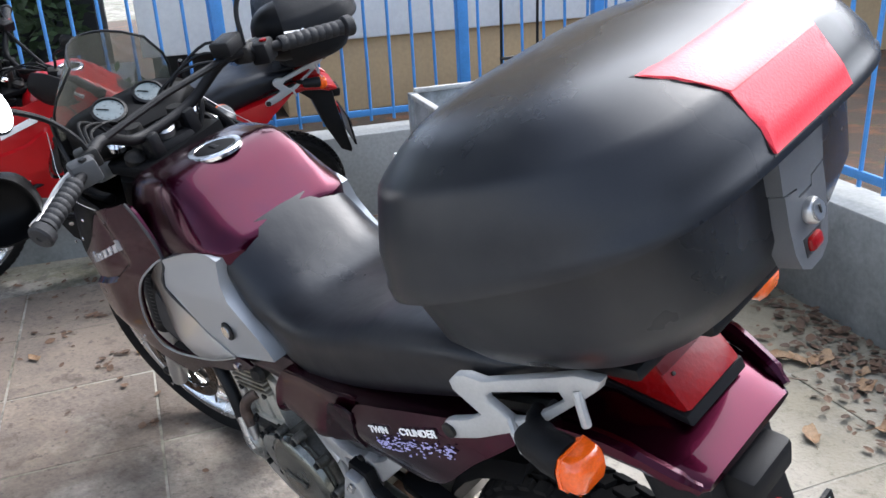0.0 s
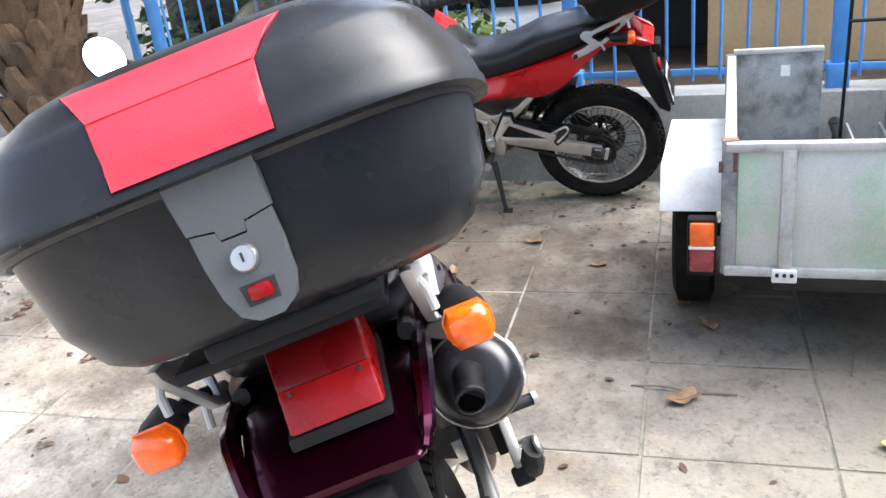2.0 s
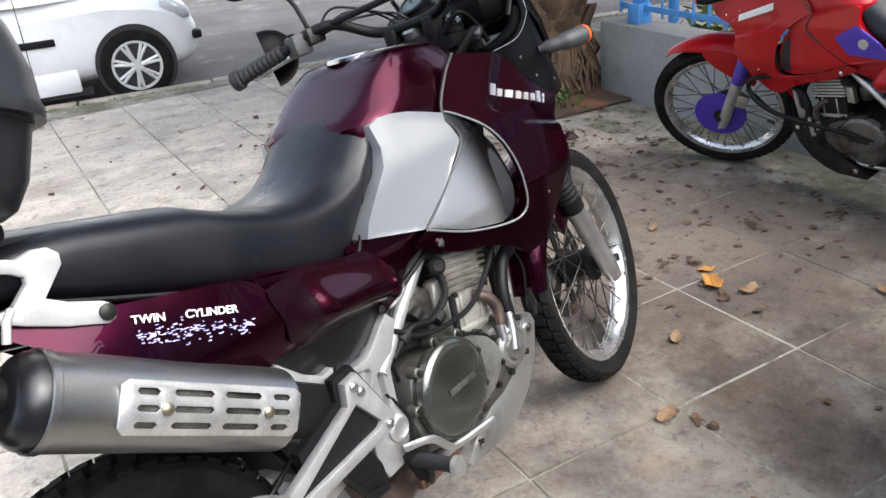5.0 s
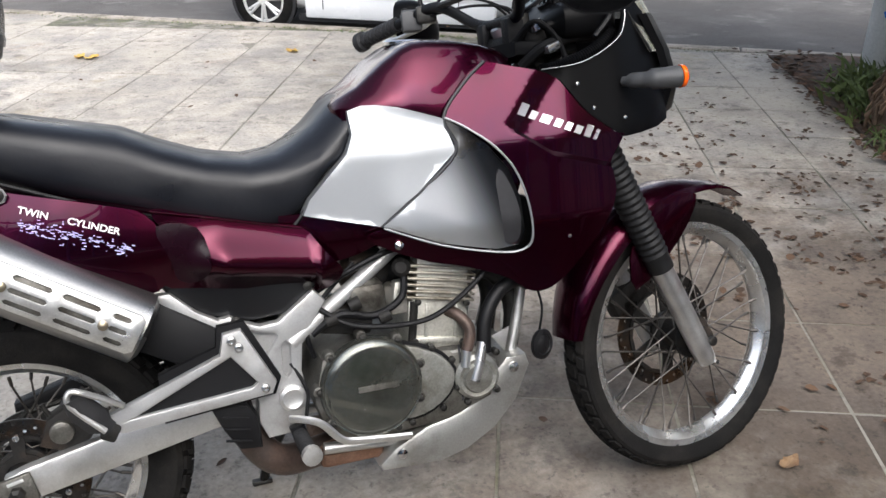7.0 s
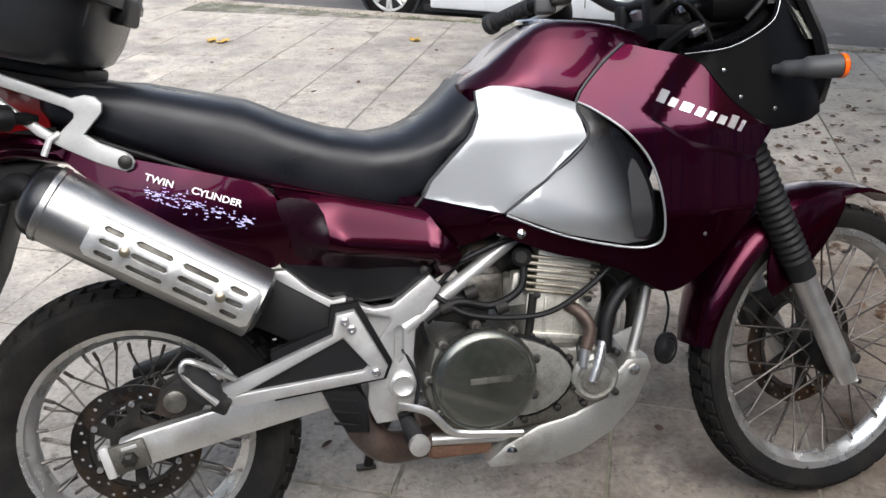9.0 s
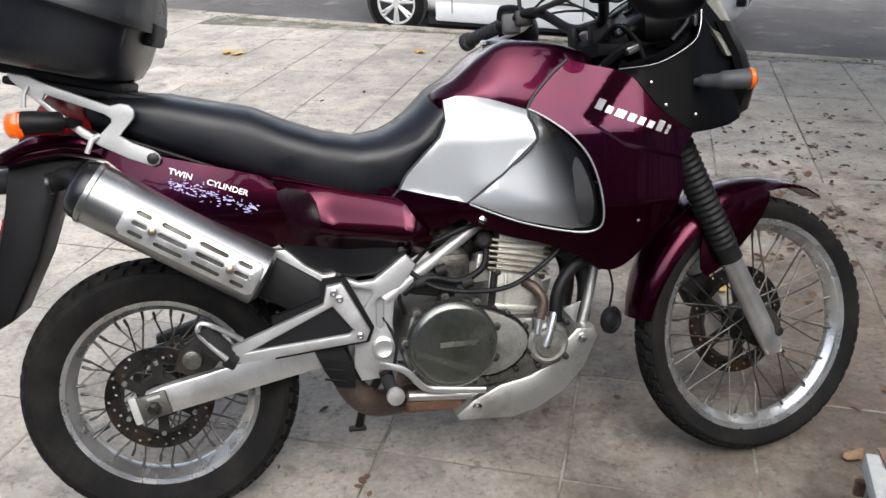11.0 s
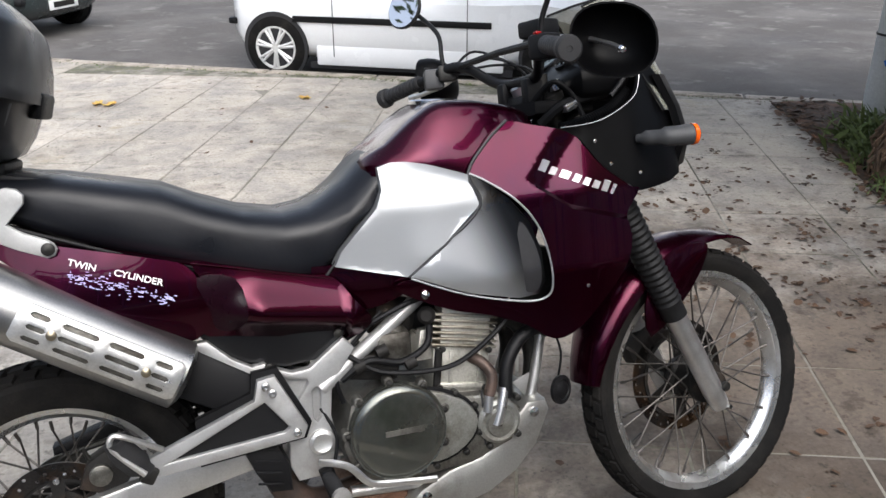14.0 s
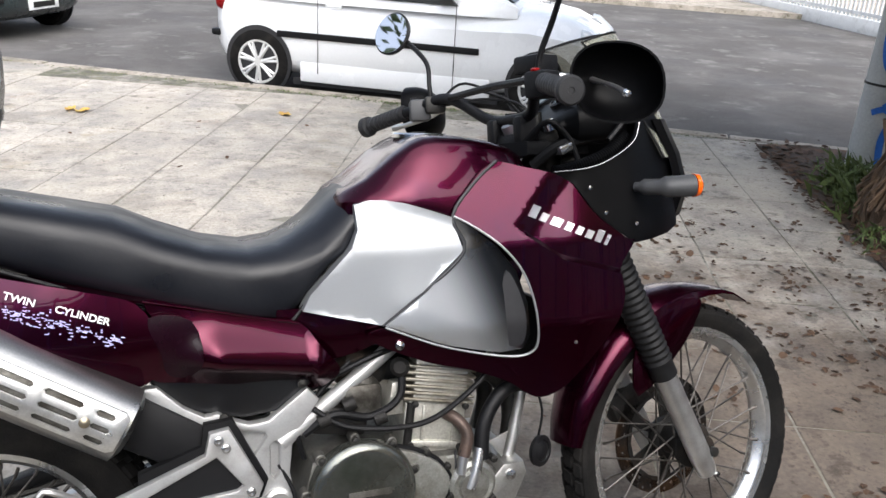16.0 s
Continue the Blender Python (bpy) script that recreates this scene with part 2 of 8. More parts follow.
stain_shade_mix = stain_n.new("ShaderNodeMix")
stain_shade_mix.data_type, stain_shade_mix.blend_type = "RGBA", "MULTIPLY"
stain_shade_mix.inputs[7].default_value = (0.43, 0.375, 0.34, 1)
stain_l.new(stain_shade_ramp.outputs[0], stain_shade_mix.inputs[0])
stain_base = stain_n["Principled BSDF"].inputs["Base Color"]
stain_l.new(stain_base.links[0].from_socket, stain_shade_mix.inputs[6])
south_shade_far = stain_n.new("ShaderNodeVectorMath")      # shade painted into the slab colour between the motorcycle and the trailer
south_shade_far.operation = "DISTANCE"
south_shade_far.inputs[1].default_value = (1.2, -0.75, 0)
stain_l.new(stain_pos.outputs["Position"], south_shade_far.inputs[0])
south_shade_sum = stain_n.new("ShaderNodeMath")
south_shade_sum.operation = "MULTIPLY_ADD"
south_shade_sum.inputs[1].default_value = 2.0
stain_l.new(stain_shade_noise.outputs[0], south_shade_sum.inputs[0])
stain_l.new(south_shade_far.outputs["Value"], south_shade_sum.inputs[2])
south_shade_ramp = stain_n.new("ShaderNodeMapRange")
south_shade_ramp.inputs["From Min"].default_value, south_shade_ramp.inputs["From Max"].default_value = 1.7, 3.2
south_shade_ramp.inputs["To Min"].default_value, south_shade_ramp.inputs["To Max"].default_value = 0.85, 0.0
stain_l.new(south_shade_sum.outputs[0], south_shade_ramp.inputs["Value"])
south_shade_mix = stain_n.new("ShaderNodeMix")
south_shade_mix.data_type, south_shade_mix.blend_type = "RGBA", "MULTIPLY"
south_shade_mix.inputs[7].default_value = (0.54, 0.53, 0.52, 1)
stain_l.new(south_shade_ramp.outputs[0], south_shade_mix.inputs[0])
stain_l.new(stain_shade_mix.outputs[2], south_shade_mix.inputs[6])
moss_xyz = stain_n.new("ShaderNodeSeparateXYZ")
stain_l.new(stain_pos.outputs["Position"], moss_xyz.inputs[0])
moss_line = stain_n.new("ShaderNodeMath")      # distance from the foot of the south wall
moss_line.operation = "MULTIPLY_ADD"
moss_line.inputs[1].default_value = math.sin(radians(28.7))
moss_y = stain_n.new("ShaderNodeMath")
moss_y.operation = "MULTIPLY_ADD"
moss_y.inputs[1].default_value, moss_y.inputs[2].default_value = math.cos(radians(28.7)), 1.5
stain_l.new(moss_xyz.outputs["Y"], moss_y.inputs[0])
stain_l.new(moss_xyz.outputs["X"], moss_line.inputs[0])
stain_l.new(moss_y.outputs[0], moss_line.inputs[2])
moss_noise = stain_n.new("ShaderNodeTexNoise")
moss_noise.inputs["Scale"].default_value, moss_noise.inputs["Detail"].default_value = 2.6, 8
stain_l.new(stain_pos.outputs["Position"], moss_noise.inputs["Vector"])
moss_sum = stain_n.new("ShaderNodeMath")
moss_sum.operation = "MULTIPLY_ADD"
moss_sum.inputs[1].default_value = 1.6
stain_l.new(moss_noise.outputs[0], moss_sum.inputs[0])
stain_l.new(moss_line.outputs[0], moss_sum.inputs[2])
moss_ramp = stain_n.new("ShaderNodeMapRange")
moss_ramp.inputs["From Min"].default_value, moss_ramp.inputs["From Max"].default_value = 0.85, 2.1
moss_ramp.inputs["To Min"].default_value, moss_ramp.inputs["To Max"].default_value = 0.8, 0.0
stain_l.new(moss_sum.outputs[0], moss_ramp.inputs["Value"])
moss_mix = stain_n.new("ShaderNodeMix")
moss_mix.data_type = "RGBA"
moss_mix.inputs[7].default_value = (0.12, 0.105, 0.06, 1)
stain_l.new(moss_ramp.outputs[0], moss_mix.inputs[0])
stain_l.new(south_shade_mix.outputs[2], moss_mix.inputs[6])
stain_l.new(moss_mix.outputs[2], stain_base)
JOINT = mat("joint_mortar", (0.25, 0.235, 0.2), 0.95, 0, 0.3, 10, 60, 0.5, 80, color2=(0.11, 0.106, 0.07), c2_scale=3.2, c2_lo=0.42, c2_hi=0.58,
            spots=((0.8, 0.53, 0.62, (0.36, 0.34, 0.3), 0.7), (7.0, 0.5, 0.6, (0.085, 0.08, 0.066), 0.8), (2.1, 0.6, 0.68, (0.14, 0.15, 0.05), 0.6)))
ASPHALT = mat("worn_asphalt", (0.074, 0.068, 0.063), 0.9, 0, 0.25, 3, 60, 0.6, 110, color2=(0.12, 0.112, 0.106), c2_scale=0.8, spots=((0.5, 0.52, 0.66, (0.065, 0.062, 0.062), 0.7), (2.4, 0.57, 0.66, (0.22, 0.21, 0.198), 0.5)))
KERB = mat("kerb_stone", (0.36, 0.32, 0.27), 0.85, 0, 0.25, 6, 50, 0.4, 60, color2=(0.2, 0.18, 0.14), c2_scale=2.5, spots=((9.0, 0.54, 0.62, (0.09, 0.085, 0.05), 0.7),))
WALLC = mat("weathered_concrete_wall", (0.28, 0.285, 0.275), 0.9, 0, 0.2, 3, 50, 0.4, 60, color2=(0.18, 0.185, 0.178), c2_scale=1.6)
BLUE = mat("blue_fence_paint", (0.085, 0.28, 0.62), 0.4, 0, 0.15, 15, 150)
GALV = mat("galvanised_sheet", (0.44, 0.46, 0.46), 0.45, 0.45, 0.18, 5, 120, 0.08, 150, color2=(0.2, 0.21, 0.21), c2_scale=5, c2_lo=0.48, c2_hi=0.72)
GALVGREEN = mat("galvanised_sheet_green_stain", (0.5, 0.52, 0.51), 0.5, 0.35, 0.15, 5, 120, 0.08, 150, color2=(0.26, 0.48, 0.27), c2_scale=1.7, c2_lo=0.42, c2_hi=0.62)
GALVDIRTY = mat("dirty_galvanised_sheet", (0.3, 0.315, 0.32), 0.5, 0.45, 0.2, 5, 120, 0.1, 150, color2=(0.11, 0.115, 0.115), c2_scale=6, c2_lo=0.46, c2_hi=0.66, spots=((9.0, 0.57, 0.66, (0.42, 0.42, 0.4), 0.5),))
GREYWHITE = mat("worn_greyish_white_paint", (0.42, 0.42, 0.405), 0.55, 0.1, 0.15, 6, 110, 0.08, 150, color2=(0.24, 0.225, 0.2), c2_scale=9, c2_lo=0.5, c2_hi=0.68)
WHITEP = mat("white_paint", (0.66, 0.66, 0.65), 0.5, 0, 0.12, 6, 100, color2=(0.5, 0.5, 0.48), c2_scale=5, c2_lo=0.5, c2_hi=0.7)
CARWHITE = mat("white_car_paint", (0.78, 0.79, 0.8), 0.25, 0, 0.03, 3, 60, coat=0.8)
WHEELPAINT = mat("silver_wheel_paint", (0.62, 0.62, 0.61), 0.35, 0.25, 0.08, coat=0.3)
CARDARK = mat("dark_car_paint", (0.025, 0.035, 0.035), 0.25, 0.2, 0.05, coat=0.8)
GLASS = mat("dark_glass", (0.02, 0.025, 0.028), 0.08, 0, 0.1, coat=0.5)
LAMPGLASS = mat("clear_lamp_lens", (0.55, 0.57, 0.58), 0.15, 0.2, 0.2, 20, 100, coat=0.8)
BARK = mat("palm_bark", (0.125, 0.08, 0.048), 0.95, 0, 0.4, 12, 80, 0.8, 60, color2=(0.09, 0.06, 0.04), c2_scale=7, island=True)
CONC = mat("concrete_pole", (0.42, 0.42, 0.4), 0.9, 0, 0.15, 5, 60, 0.3, 90)
GRAFF = mat("blue_spray_paint", (0.03, 0.14, 0.5), 0.6, 0, 0.25, 10, 80)
LEAFM = mat("dry_brown_leaf", (0.085, 0.05, 0.03), 0.8, 0, 0.3, 30, 150, island=True)
LEAFY = mat("yellow_leaf", (0.5, 0.35, 0.09), 0.65, 0, 0.3, 40, 150, color2=(0.4, 0.2, 0.04), c2_scale=25)
LEAFO = mat("orange_brown_leaf", (0.42, 0.2, 0.035), 0.7, 0, 0.3, 40, 150, color2=(0.24, 0.1, 0.03), c2_scale=22)
LEAFT = mat("tan_dry_leaf", (0.24, 0.155, 0.085), 0.75, 0, 0.3, 40, 150, color2=(0.13, 0.07, 0.035), c2_scale=22)
TWIG = mat("dry_twig", (0.16, 0.12, 0.09), 0.9)
GRASS = mat("green_weeds", (0.085, 0.115, 0.035), 0.7, 0, 0.3, 20, 100, island=True)
LOWLEAF = mat("light_green_foliage", (0.12, 0.17, 0.045), 0.65, 0, 0.3, 12, 80, island=True)
SOIL = mat("dark_soil", (0.06, 0.042, 0.03), 0.95, 0, 0.4, 6, 60, 0.9, 50, color2=(0.13, 0.06, 0.03), c2_scale=3.5, c2_lo=0.5, c2_hi=0.64, spots=((9.0, 0.56, 0.64, (0.05, 0.065, 0.025), 0.7),))
HEDGE = mat("dark_foliage", (0.045, 0.075, 0.03), 0.7, 0, 0.35, 10, 60, island=True)
TAN = mat("ochre_plaster", (0.5, 0.36, 0.2), 0.9, 0, 0.12, 2, 30, 0.2, 50)
PLASTER = mat("white_plaster", (0.86, 0.86, 0.84), 0.85, 0, 0.08, 2, 30, 0.2, 50)
DULLRENDER = mat("dull_grey_render", (0.26, 0.25, 0.23), 0.9, 0, 0.15, 2, 30, 0.2, 50, color2=(0.11, 0.105, 0.095), c2_scale=0.7)
# near-black that stands for the shade inside gaps, seams and openings
SHADEBLACK = mat("shade_black", (0.02, 0.02, 0.022), 0.5)

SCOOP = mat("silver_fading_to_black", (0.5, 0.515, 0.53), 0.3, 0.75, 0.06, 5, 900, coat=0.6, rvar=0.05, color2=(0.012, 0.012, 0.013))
# fade in the colour: graphite paint, with the scoop's own shading painted in
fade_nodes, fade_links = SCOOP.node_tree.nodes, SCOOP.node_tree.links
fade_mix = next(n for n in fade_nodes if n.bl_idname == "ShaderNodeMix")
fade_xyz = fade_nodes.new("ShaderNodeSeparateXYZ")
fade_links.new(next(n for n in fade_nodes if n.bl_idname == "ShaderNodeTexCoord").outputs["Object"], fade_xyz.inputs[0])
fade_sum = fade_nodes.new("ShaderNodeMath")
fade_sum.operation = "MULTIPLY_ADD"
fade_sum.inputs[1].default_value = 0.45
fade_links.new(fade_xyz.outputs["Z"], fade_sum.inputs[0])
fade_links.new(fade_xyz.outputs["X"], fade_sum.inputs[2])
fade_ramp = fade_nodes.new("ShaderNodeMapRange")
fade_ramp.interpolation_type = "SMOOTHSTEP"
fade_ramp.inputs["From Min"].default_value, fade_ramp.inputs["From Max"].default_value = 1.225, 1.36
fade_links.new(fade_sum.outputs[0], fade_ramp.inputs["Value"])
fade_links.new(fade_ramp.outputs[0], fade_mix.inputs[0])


# ---- geometry helpers ----
def finish(name, bm, material, parent=None, label="", smooth=38, m=None, me=None):
    if me is None:
        me = bpy.data.meshes.new(name)
        bmesh.ops.recalc_face_normals(bm, faces=bm.faces[:])
        bm.to_mesh(me)
        bm.free()
        me.materials.append(material)
        if smooth:
            me.polygons.foreach_set("use_smooth", [True] * len(me.polygons))
            me.set_sharp_from_angle(angle=radians(smooth))
    ob = new(name, me)
    if parent is not None:
        ob.parent = parent
    if m is not None:
        ob.matrix_local = m
    if label:
        ob["label"] = label
    return ob


part = finish


def thing(name, m, label, category, group="", kind=""):
    e = new(name)
    e.matrix_world = m
    return tagged(e, label, category, group, kind)


def box(c, s, bevel=0.0, rot=None, bm=None, seg=2):
    own = bm is None
    b2 = bmesh.new()
    bmesh.ops.create_cube(b2, size=1)
    bmesh.ops.scale(b2, vec=s, verts=b2.verts)
    if bevel:
        bmesh.ops.bevel(b2, geom=b2.edges[:], offset=bevel, segments=seg, affect="EDGES", profile=0.5)
    if rot:
        bmesh.ops.rotate(b2, matrix=Euler([radians(a) for a in rot]).to_matrix(), verts=b2.verts)
    bmesh.ops.translate(b2, vec=c, verts=b2.verts)
    return b2 if own else join(bm, b2)


def join(a, b):
    me = bpy.data.meshes.new("tmp")
    b.to_mesh(me)
    b.free()
    a.from_mesh(me)
    bpy.data.meshes.remove(me)
    return a


def rings(bm, rows, closed=True, caps=True):
    """Skin a list of rings of equal length."""
    vs = [[bm.verts.new(p) for p in r] for r in rows]
    n = len(rows[0])
    for a, b in zip(vs, vs[1:]):
        for i in range(n if closed else n - 1):
            j = (i + 1) % n
            try:
                bm.faces.new((a[i], a[j], b[j], b[i]))
            except ValueError:
                pass
    if caps and closed:
        for r in (vs[0], vs[-1]):
            try:
                bm.faces.new(r)
            except ValueError:
                pass
    return bm


def curve_pts(pts, steps=6, closed=False):
    """Catmull-Rom points through pts."""
    P = [Vector(p) for p in pts]
    n = len(P)
    out = []
    for i in range(n if closed else n - 1):
        p0 = P[i - 1] if (closed or i > 0) else P[0]
        p1, p2 = P[i], P[(i + 1) % n]
        p3 = P[(i + 2) % n] if (closed or i + 2 < n) else P[-1]
        for k in range(steps):
            t = k / steps
            out.append(0.5 * ((2 * p1) + (p2 - p0) * t + (2 * p0 - 5 * p1 + 4 * p2 - p3) * t * t + (3 * p1 - p0 - 3 * p2 + p3) * t ** 3))
    if not closed:
        out.append(P[-1])
    return out


def tube(pts, r, seg=10, smooth=0, bm=None, flat=1.0):
    """A round (or flattened) bar along pts; r may be a list."""
    own = bm is None
    b = bmesh.new()
    P = curve_pts(pts, smooth) if smooth else [Vector(p) for p in pts]
    n = len(P)
    rr = [r] * n if not isinstance(r, (list, tuple)) else [r[min(len(r) - 1, int(i / max(1, n - 1) * (len(r) - 1) + 0.5))] for i in range(n)]
    up = Vector((0, 0, 1))
    rows, prev = [], None
    for i, p in enumerate(P):
        d = (P[min(i + 1, n - 1)] - P[max(i - 1, 0)]).normalized()
        if prev is None:
            a = d.cross(up)
            if a.length < 0.05:
                a = d.cross(Vector((0, 1, 0)))
        else:
            a = prev - d * prev.dot(d)
        a.normalize()
        prev = a
        c = d.cross(a)
        rows.append([p + rr[i] * (math.cos(q) * a + flat * math.sin(q) * c) for q in (2 * math.pi * k / seg for k in range(seg))])
    rings(b, rows)
    return b if own else join(bm, b)


def lathe(profile, centre=(0, 0, 0), axis=(0, 1, 0), seg=32, closed=False, bm=None):
    """Turn (radius, height) pairs about an axis through centre."""
    own = bm is None
    b = bmesh.new()
    q = Vector((0, 0, 1)).rotation_difference(Vector(axis))
    rows = []
    for r, h in profile:
        rows.append([Vector(centre) + q @ Vector((r * math.cos(t), r * math.sin(t), h)) for t in (2 * math.pi * k / seg for k in range(seg))])
    if closed:
        rows.append(rows[0])
        rings(b, rows, caps=False)
        bmesh.ops.remove_doubles(b, verts=b.verts, dist=1e-6)
    else:
        rings(b, rows, caps=True)
    return b if own else join(bm, b)


def prism(outline, y0, y1, bevel=0.004, steps=0, bm=None, holes=()):
    """An outline in x, z between two lateral planes, with rounded edges; holes are cut by bridging outlines."""
    own = bm is None
    pts = [(p.x, p.y) for p in curve_pts([(x, z, 0) for x, z in outline], steps, True)] if steps else outline
    b = bmesh.new()
    if holes:
        from mathutils.geometry import delaunay_2d_cdt
        V = [Vector(p) for p in pts]
        E = [(i, (i + 1) % len(pts)) for i in range(len(pts))]
        for h in holes:
            o = len(V)
            V += [Vector(p) for p in h]
            E += [(o + i, o + (i + 1) % len(h)) for i in range(len(h))]
        vo, eo, fo, *_ = delaunay_2d_cdt(V, E, [], 0, 1e-6)

        def inside(p, poly):
            c = False
            for i in range(len(poly)):
                (x1, z1), (x2, z2) = poly[i - 1], poly[i]
                if (z1 > p[1]) != (z2 > p[1]) and p[0] < (x2 - x1) * (p[1] - z1) / (z2 - z1) + x1:
                    c = not c
            return c
        vs = [b.verts.new((v.x, y0, v.y)) for v in vo]
        for fc in fo:
            cx, cz = sum(vo[i].x for i in fc) / 3, sum(vo[i].y for i in fc) / 3
            if inside((cx, cz), pts) and not any(inside((cx, cz), h) for h in holes):
                b.faces.new([vs[i] for i in fc])
        bmesh.ops.delete(b, geom=[v for v in b.verts if not v.link_faces], context="VERTS")
    else:
        b.faces.new([b.verts.new((x, y0, z)) for x, z in pts])
    geo = bmesh.ops.extrude_face_region(b, geom=b.faces[:])
    bmesh.ops.translate(b, vec=(0, y1 - y0, 0), verts=[g for g in geo["geom"] if isinstance(g, bmesh.types.BMVert)])
    bmesh.ops.recalc_face_normals(b, faces=b.faces[:])
    if bevel:
        sharp = [e for e in b.edges if len(e.link_faces) == 2 and e.calc_face_angle(0) > 0.9 and abs(e.verts[0].co.y - e.verts[1].co.y) < 1e-5]
        bmesh.ops.bevel(b, geom=sharp, offset=bevel, segments=2, affect="EDGES", profile=0.5)
    return b if own else join(bm, b)


def shell(outline, width, thick=0.004, step=0.03, side=-1, steps=5, proud=0.0, creases=()):
    """A curved panel: an outline in x, z laid on the lateral surface width(x, z), with thickness inwards."""
    from mathutils.geometry import delaunay_2d_cdt
    pts = [Vector((p.x, p.y)) for p in curve_pts([(x, z, 0) for x, z in outline], steps, True)] if steps else [Vector(p) for p in outline]
    n = len(pts)

    def inside(p):
        c = False
        for i in range(n):
            a, b_ = pts[i - 1], pts[i]
            if (a.y > p.y) != (b_.y > p.y) and p.x < (b_.x - a.x) * (p.y - a.y) / (b_.y - a.y) + a.x:
                c = not c
        return c

    V = list(pts)
    x0, x1 = min(p.x for p in pts), max(p.x for p in pts)
    z0, z1 = min(p.y for p in pts), max(p.y for p in pts)
    for i in range(int((x1 - x0) / step) + 1):
        for j in range(int((z1 - z0) / step) + 1):
            p = Vector((x0 + (i + 0.5) * step, z0 + (j + 0.5) * step))
            if inside(p) and min((p - q).length for q in pts) > step * 0.45:
                V.append(p)
    E = [(i, (i + 1) % n) for i in range(n)]
    lines = []
    for line in creases:      # lines along which the surface bends
        last = None
        for (xa, za), (xb, zb) in zip(line, line[1:]):
            cuts = max(1, int(math.hypot(xb - xa, zb - za) / step))
            for k in range(cuts + 1):
                p = Vector((xa + (xb - xa) * k / cuts, za + (zb - za) * k / cuts))
                if not inside(p) or min((p - q).length for q in pts) < 0.003:
                    last = None
                    continue
                lines.append(p)
                if last is not None:
                    E.append((last, -len(lines)))
                last = -len(lines)
    if lines:
        V = V[:n] + [v for v in V[n:] if min((v - p).length for p in lines) > step * 0.4]
        E = [tuple(len(V) - q - 1 if q < 0 else q for q in e) for e in E]
        V += lines
    vo, eo, fo, *_ = delaunay_2d_cdt(V, E, [], 0, 1e-6)
    b = bmesh.new()
    vs = [b.verts.new((v.x, side * (width(v.x, v.y) + proud), v.y)) for v in vo]
    for fc in fo:
        c = sum((vo[i] for i in fc), Vector((0, 0))) / len(fc)
        if inside(c):
            b.faces.new([vs[i] for i in fc])
    bmesh.ops.delete(b, geom=[v for v in b.verts if not v.link_faces], context="VERTS")
    g = bmesh.ops.extrude_face_region(b, geom=b.faces[:])
    bmesh.ops.translate(b, vec=(0, -side * (thick + proud), 0), verts=[v for v in g["geom"] if isinstance(v, bmesh.types.BMVert)])
    return b


def interp(x, table):
    """A smooth curve through (x, value) pairs, level at its ends, with no overshoot."""
    n = len(table)
    if x <= table[0][0]:
        return table[0][1]
    if x >= table[-1][0]:
        return table[-1][1]
    i = max(k for k in range(n - 1) if table[k][0] <= x)

    def slope(k):
        if k == 0 or k == n - 1:
            return 0.0
        d0 = (table[k][1] - table[k - 1][1]) / (table[k][0] - table[k - 1][0])
        d1 = (table[k + 1][1] - table[k][1]) / (table[k + 1][0] - table[k][0])
        return 0.0 if d0 * d1 <= 0 else 2 * d0 * d1 / (d0 + d1)
    (a, u), (c, v) = table[i], table[i + 1]
    h = c - a
    t = (x - a) / h
    return u * (1 + 2 * t) * (1 - t) ** 2 + slope(i) * h * t * (1 - t) ** 2 + v * t * t * (3 - 2 * t) + slope(i + 1) * h * t * t * (t - 1)


def linear(x, table):
    if x <= table[0][0]:
        return table[0][1]
    for (a, u), (c, v) in zip(table, table[1:]):
        if x <= c:
            return u + (v - u) * (x - a) / (c - a)
    return table[-1][1]


def hull(stations, seg=28, p=2.6, power=2.6):
    """Loft closed sections (x, z_top, z_bottom, half_width) with rounded-box outlines."""
    rows = []
    for x, zt, zb, w in stations:
        row = []
        for k in range(seg):
            a = 2 * math.pi * k / seg
            c, s = math.cos(a), math.sin(a)
            row.append((x, w * math.copysign(abs(c) ** (2 / p), c), (zt + zb) / 2 + (zt - zb) / 2 * math.copysign(abs(s) ** (2 / power), s)))
        rows.append(row)
    return rings(bmesh.new(), rows)


def text_part(text, size, m, material, parent, name="lettering", depth=0.0006):
    cu = bpy.data.curves.new(name, "FONT")
    cu.body, cu.size, cu.extrude, cu.align_x, cu.align_y, cu.offset = text, size, depth, "CENTER", "CENTER", 0.0003
    tmp = bpy.data.objects.new("tmp_text", cu)
    me = bpy.data.meshes.new_from_object(tmp)
    bpy.data.objects.remove(tmp)
    me.materials.append(material)
    ob = new(name, me)
    ob.parent = parent
    me.transform(m)
    return ob


# ---- motorcycles ----
def body_width(x, z):
    """Half width of the bodywork at a place along and up the motorcycle."""
    w = interp(x, [(-0.1, 0.15), (0.1, 0.185), (0.35, 0.195), (0.6, 0.175), (0.7, 0.178), (0.8, 0.192), (0.95, 0.212), (1.08, 0.235), (1.16, 0.248), (1.26, 0.242), (1.35, 0.212), (1.42, 0.165), (1.46, 0.12)])
    if x > 0.62:
        w -= max(0.0, z - 0.9) * 0.22 + max(0.0, 0.74 - z) * 0.3
    else:
        w -= max(0.0, z - 0.86) * 0.25 + max(0.0, 0.78 - z) ** 2 * 3.0
    return w


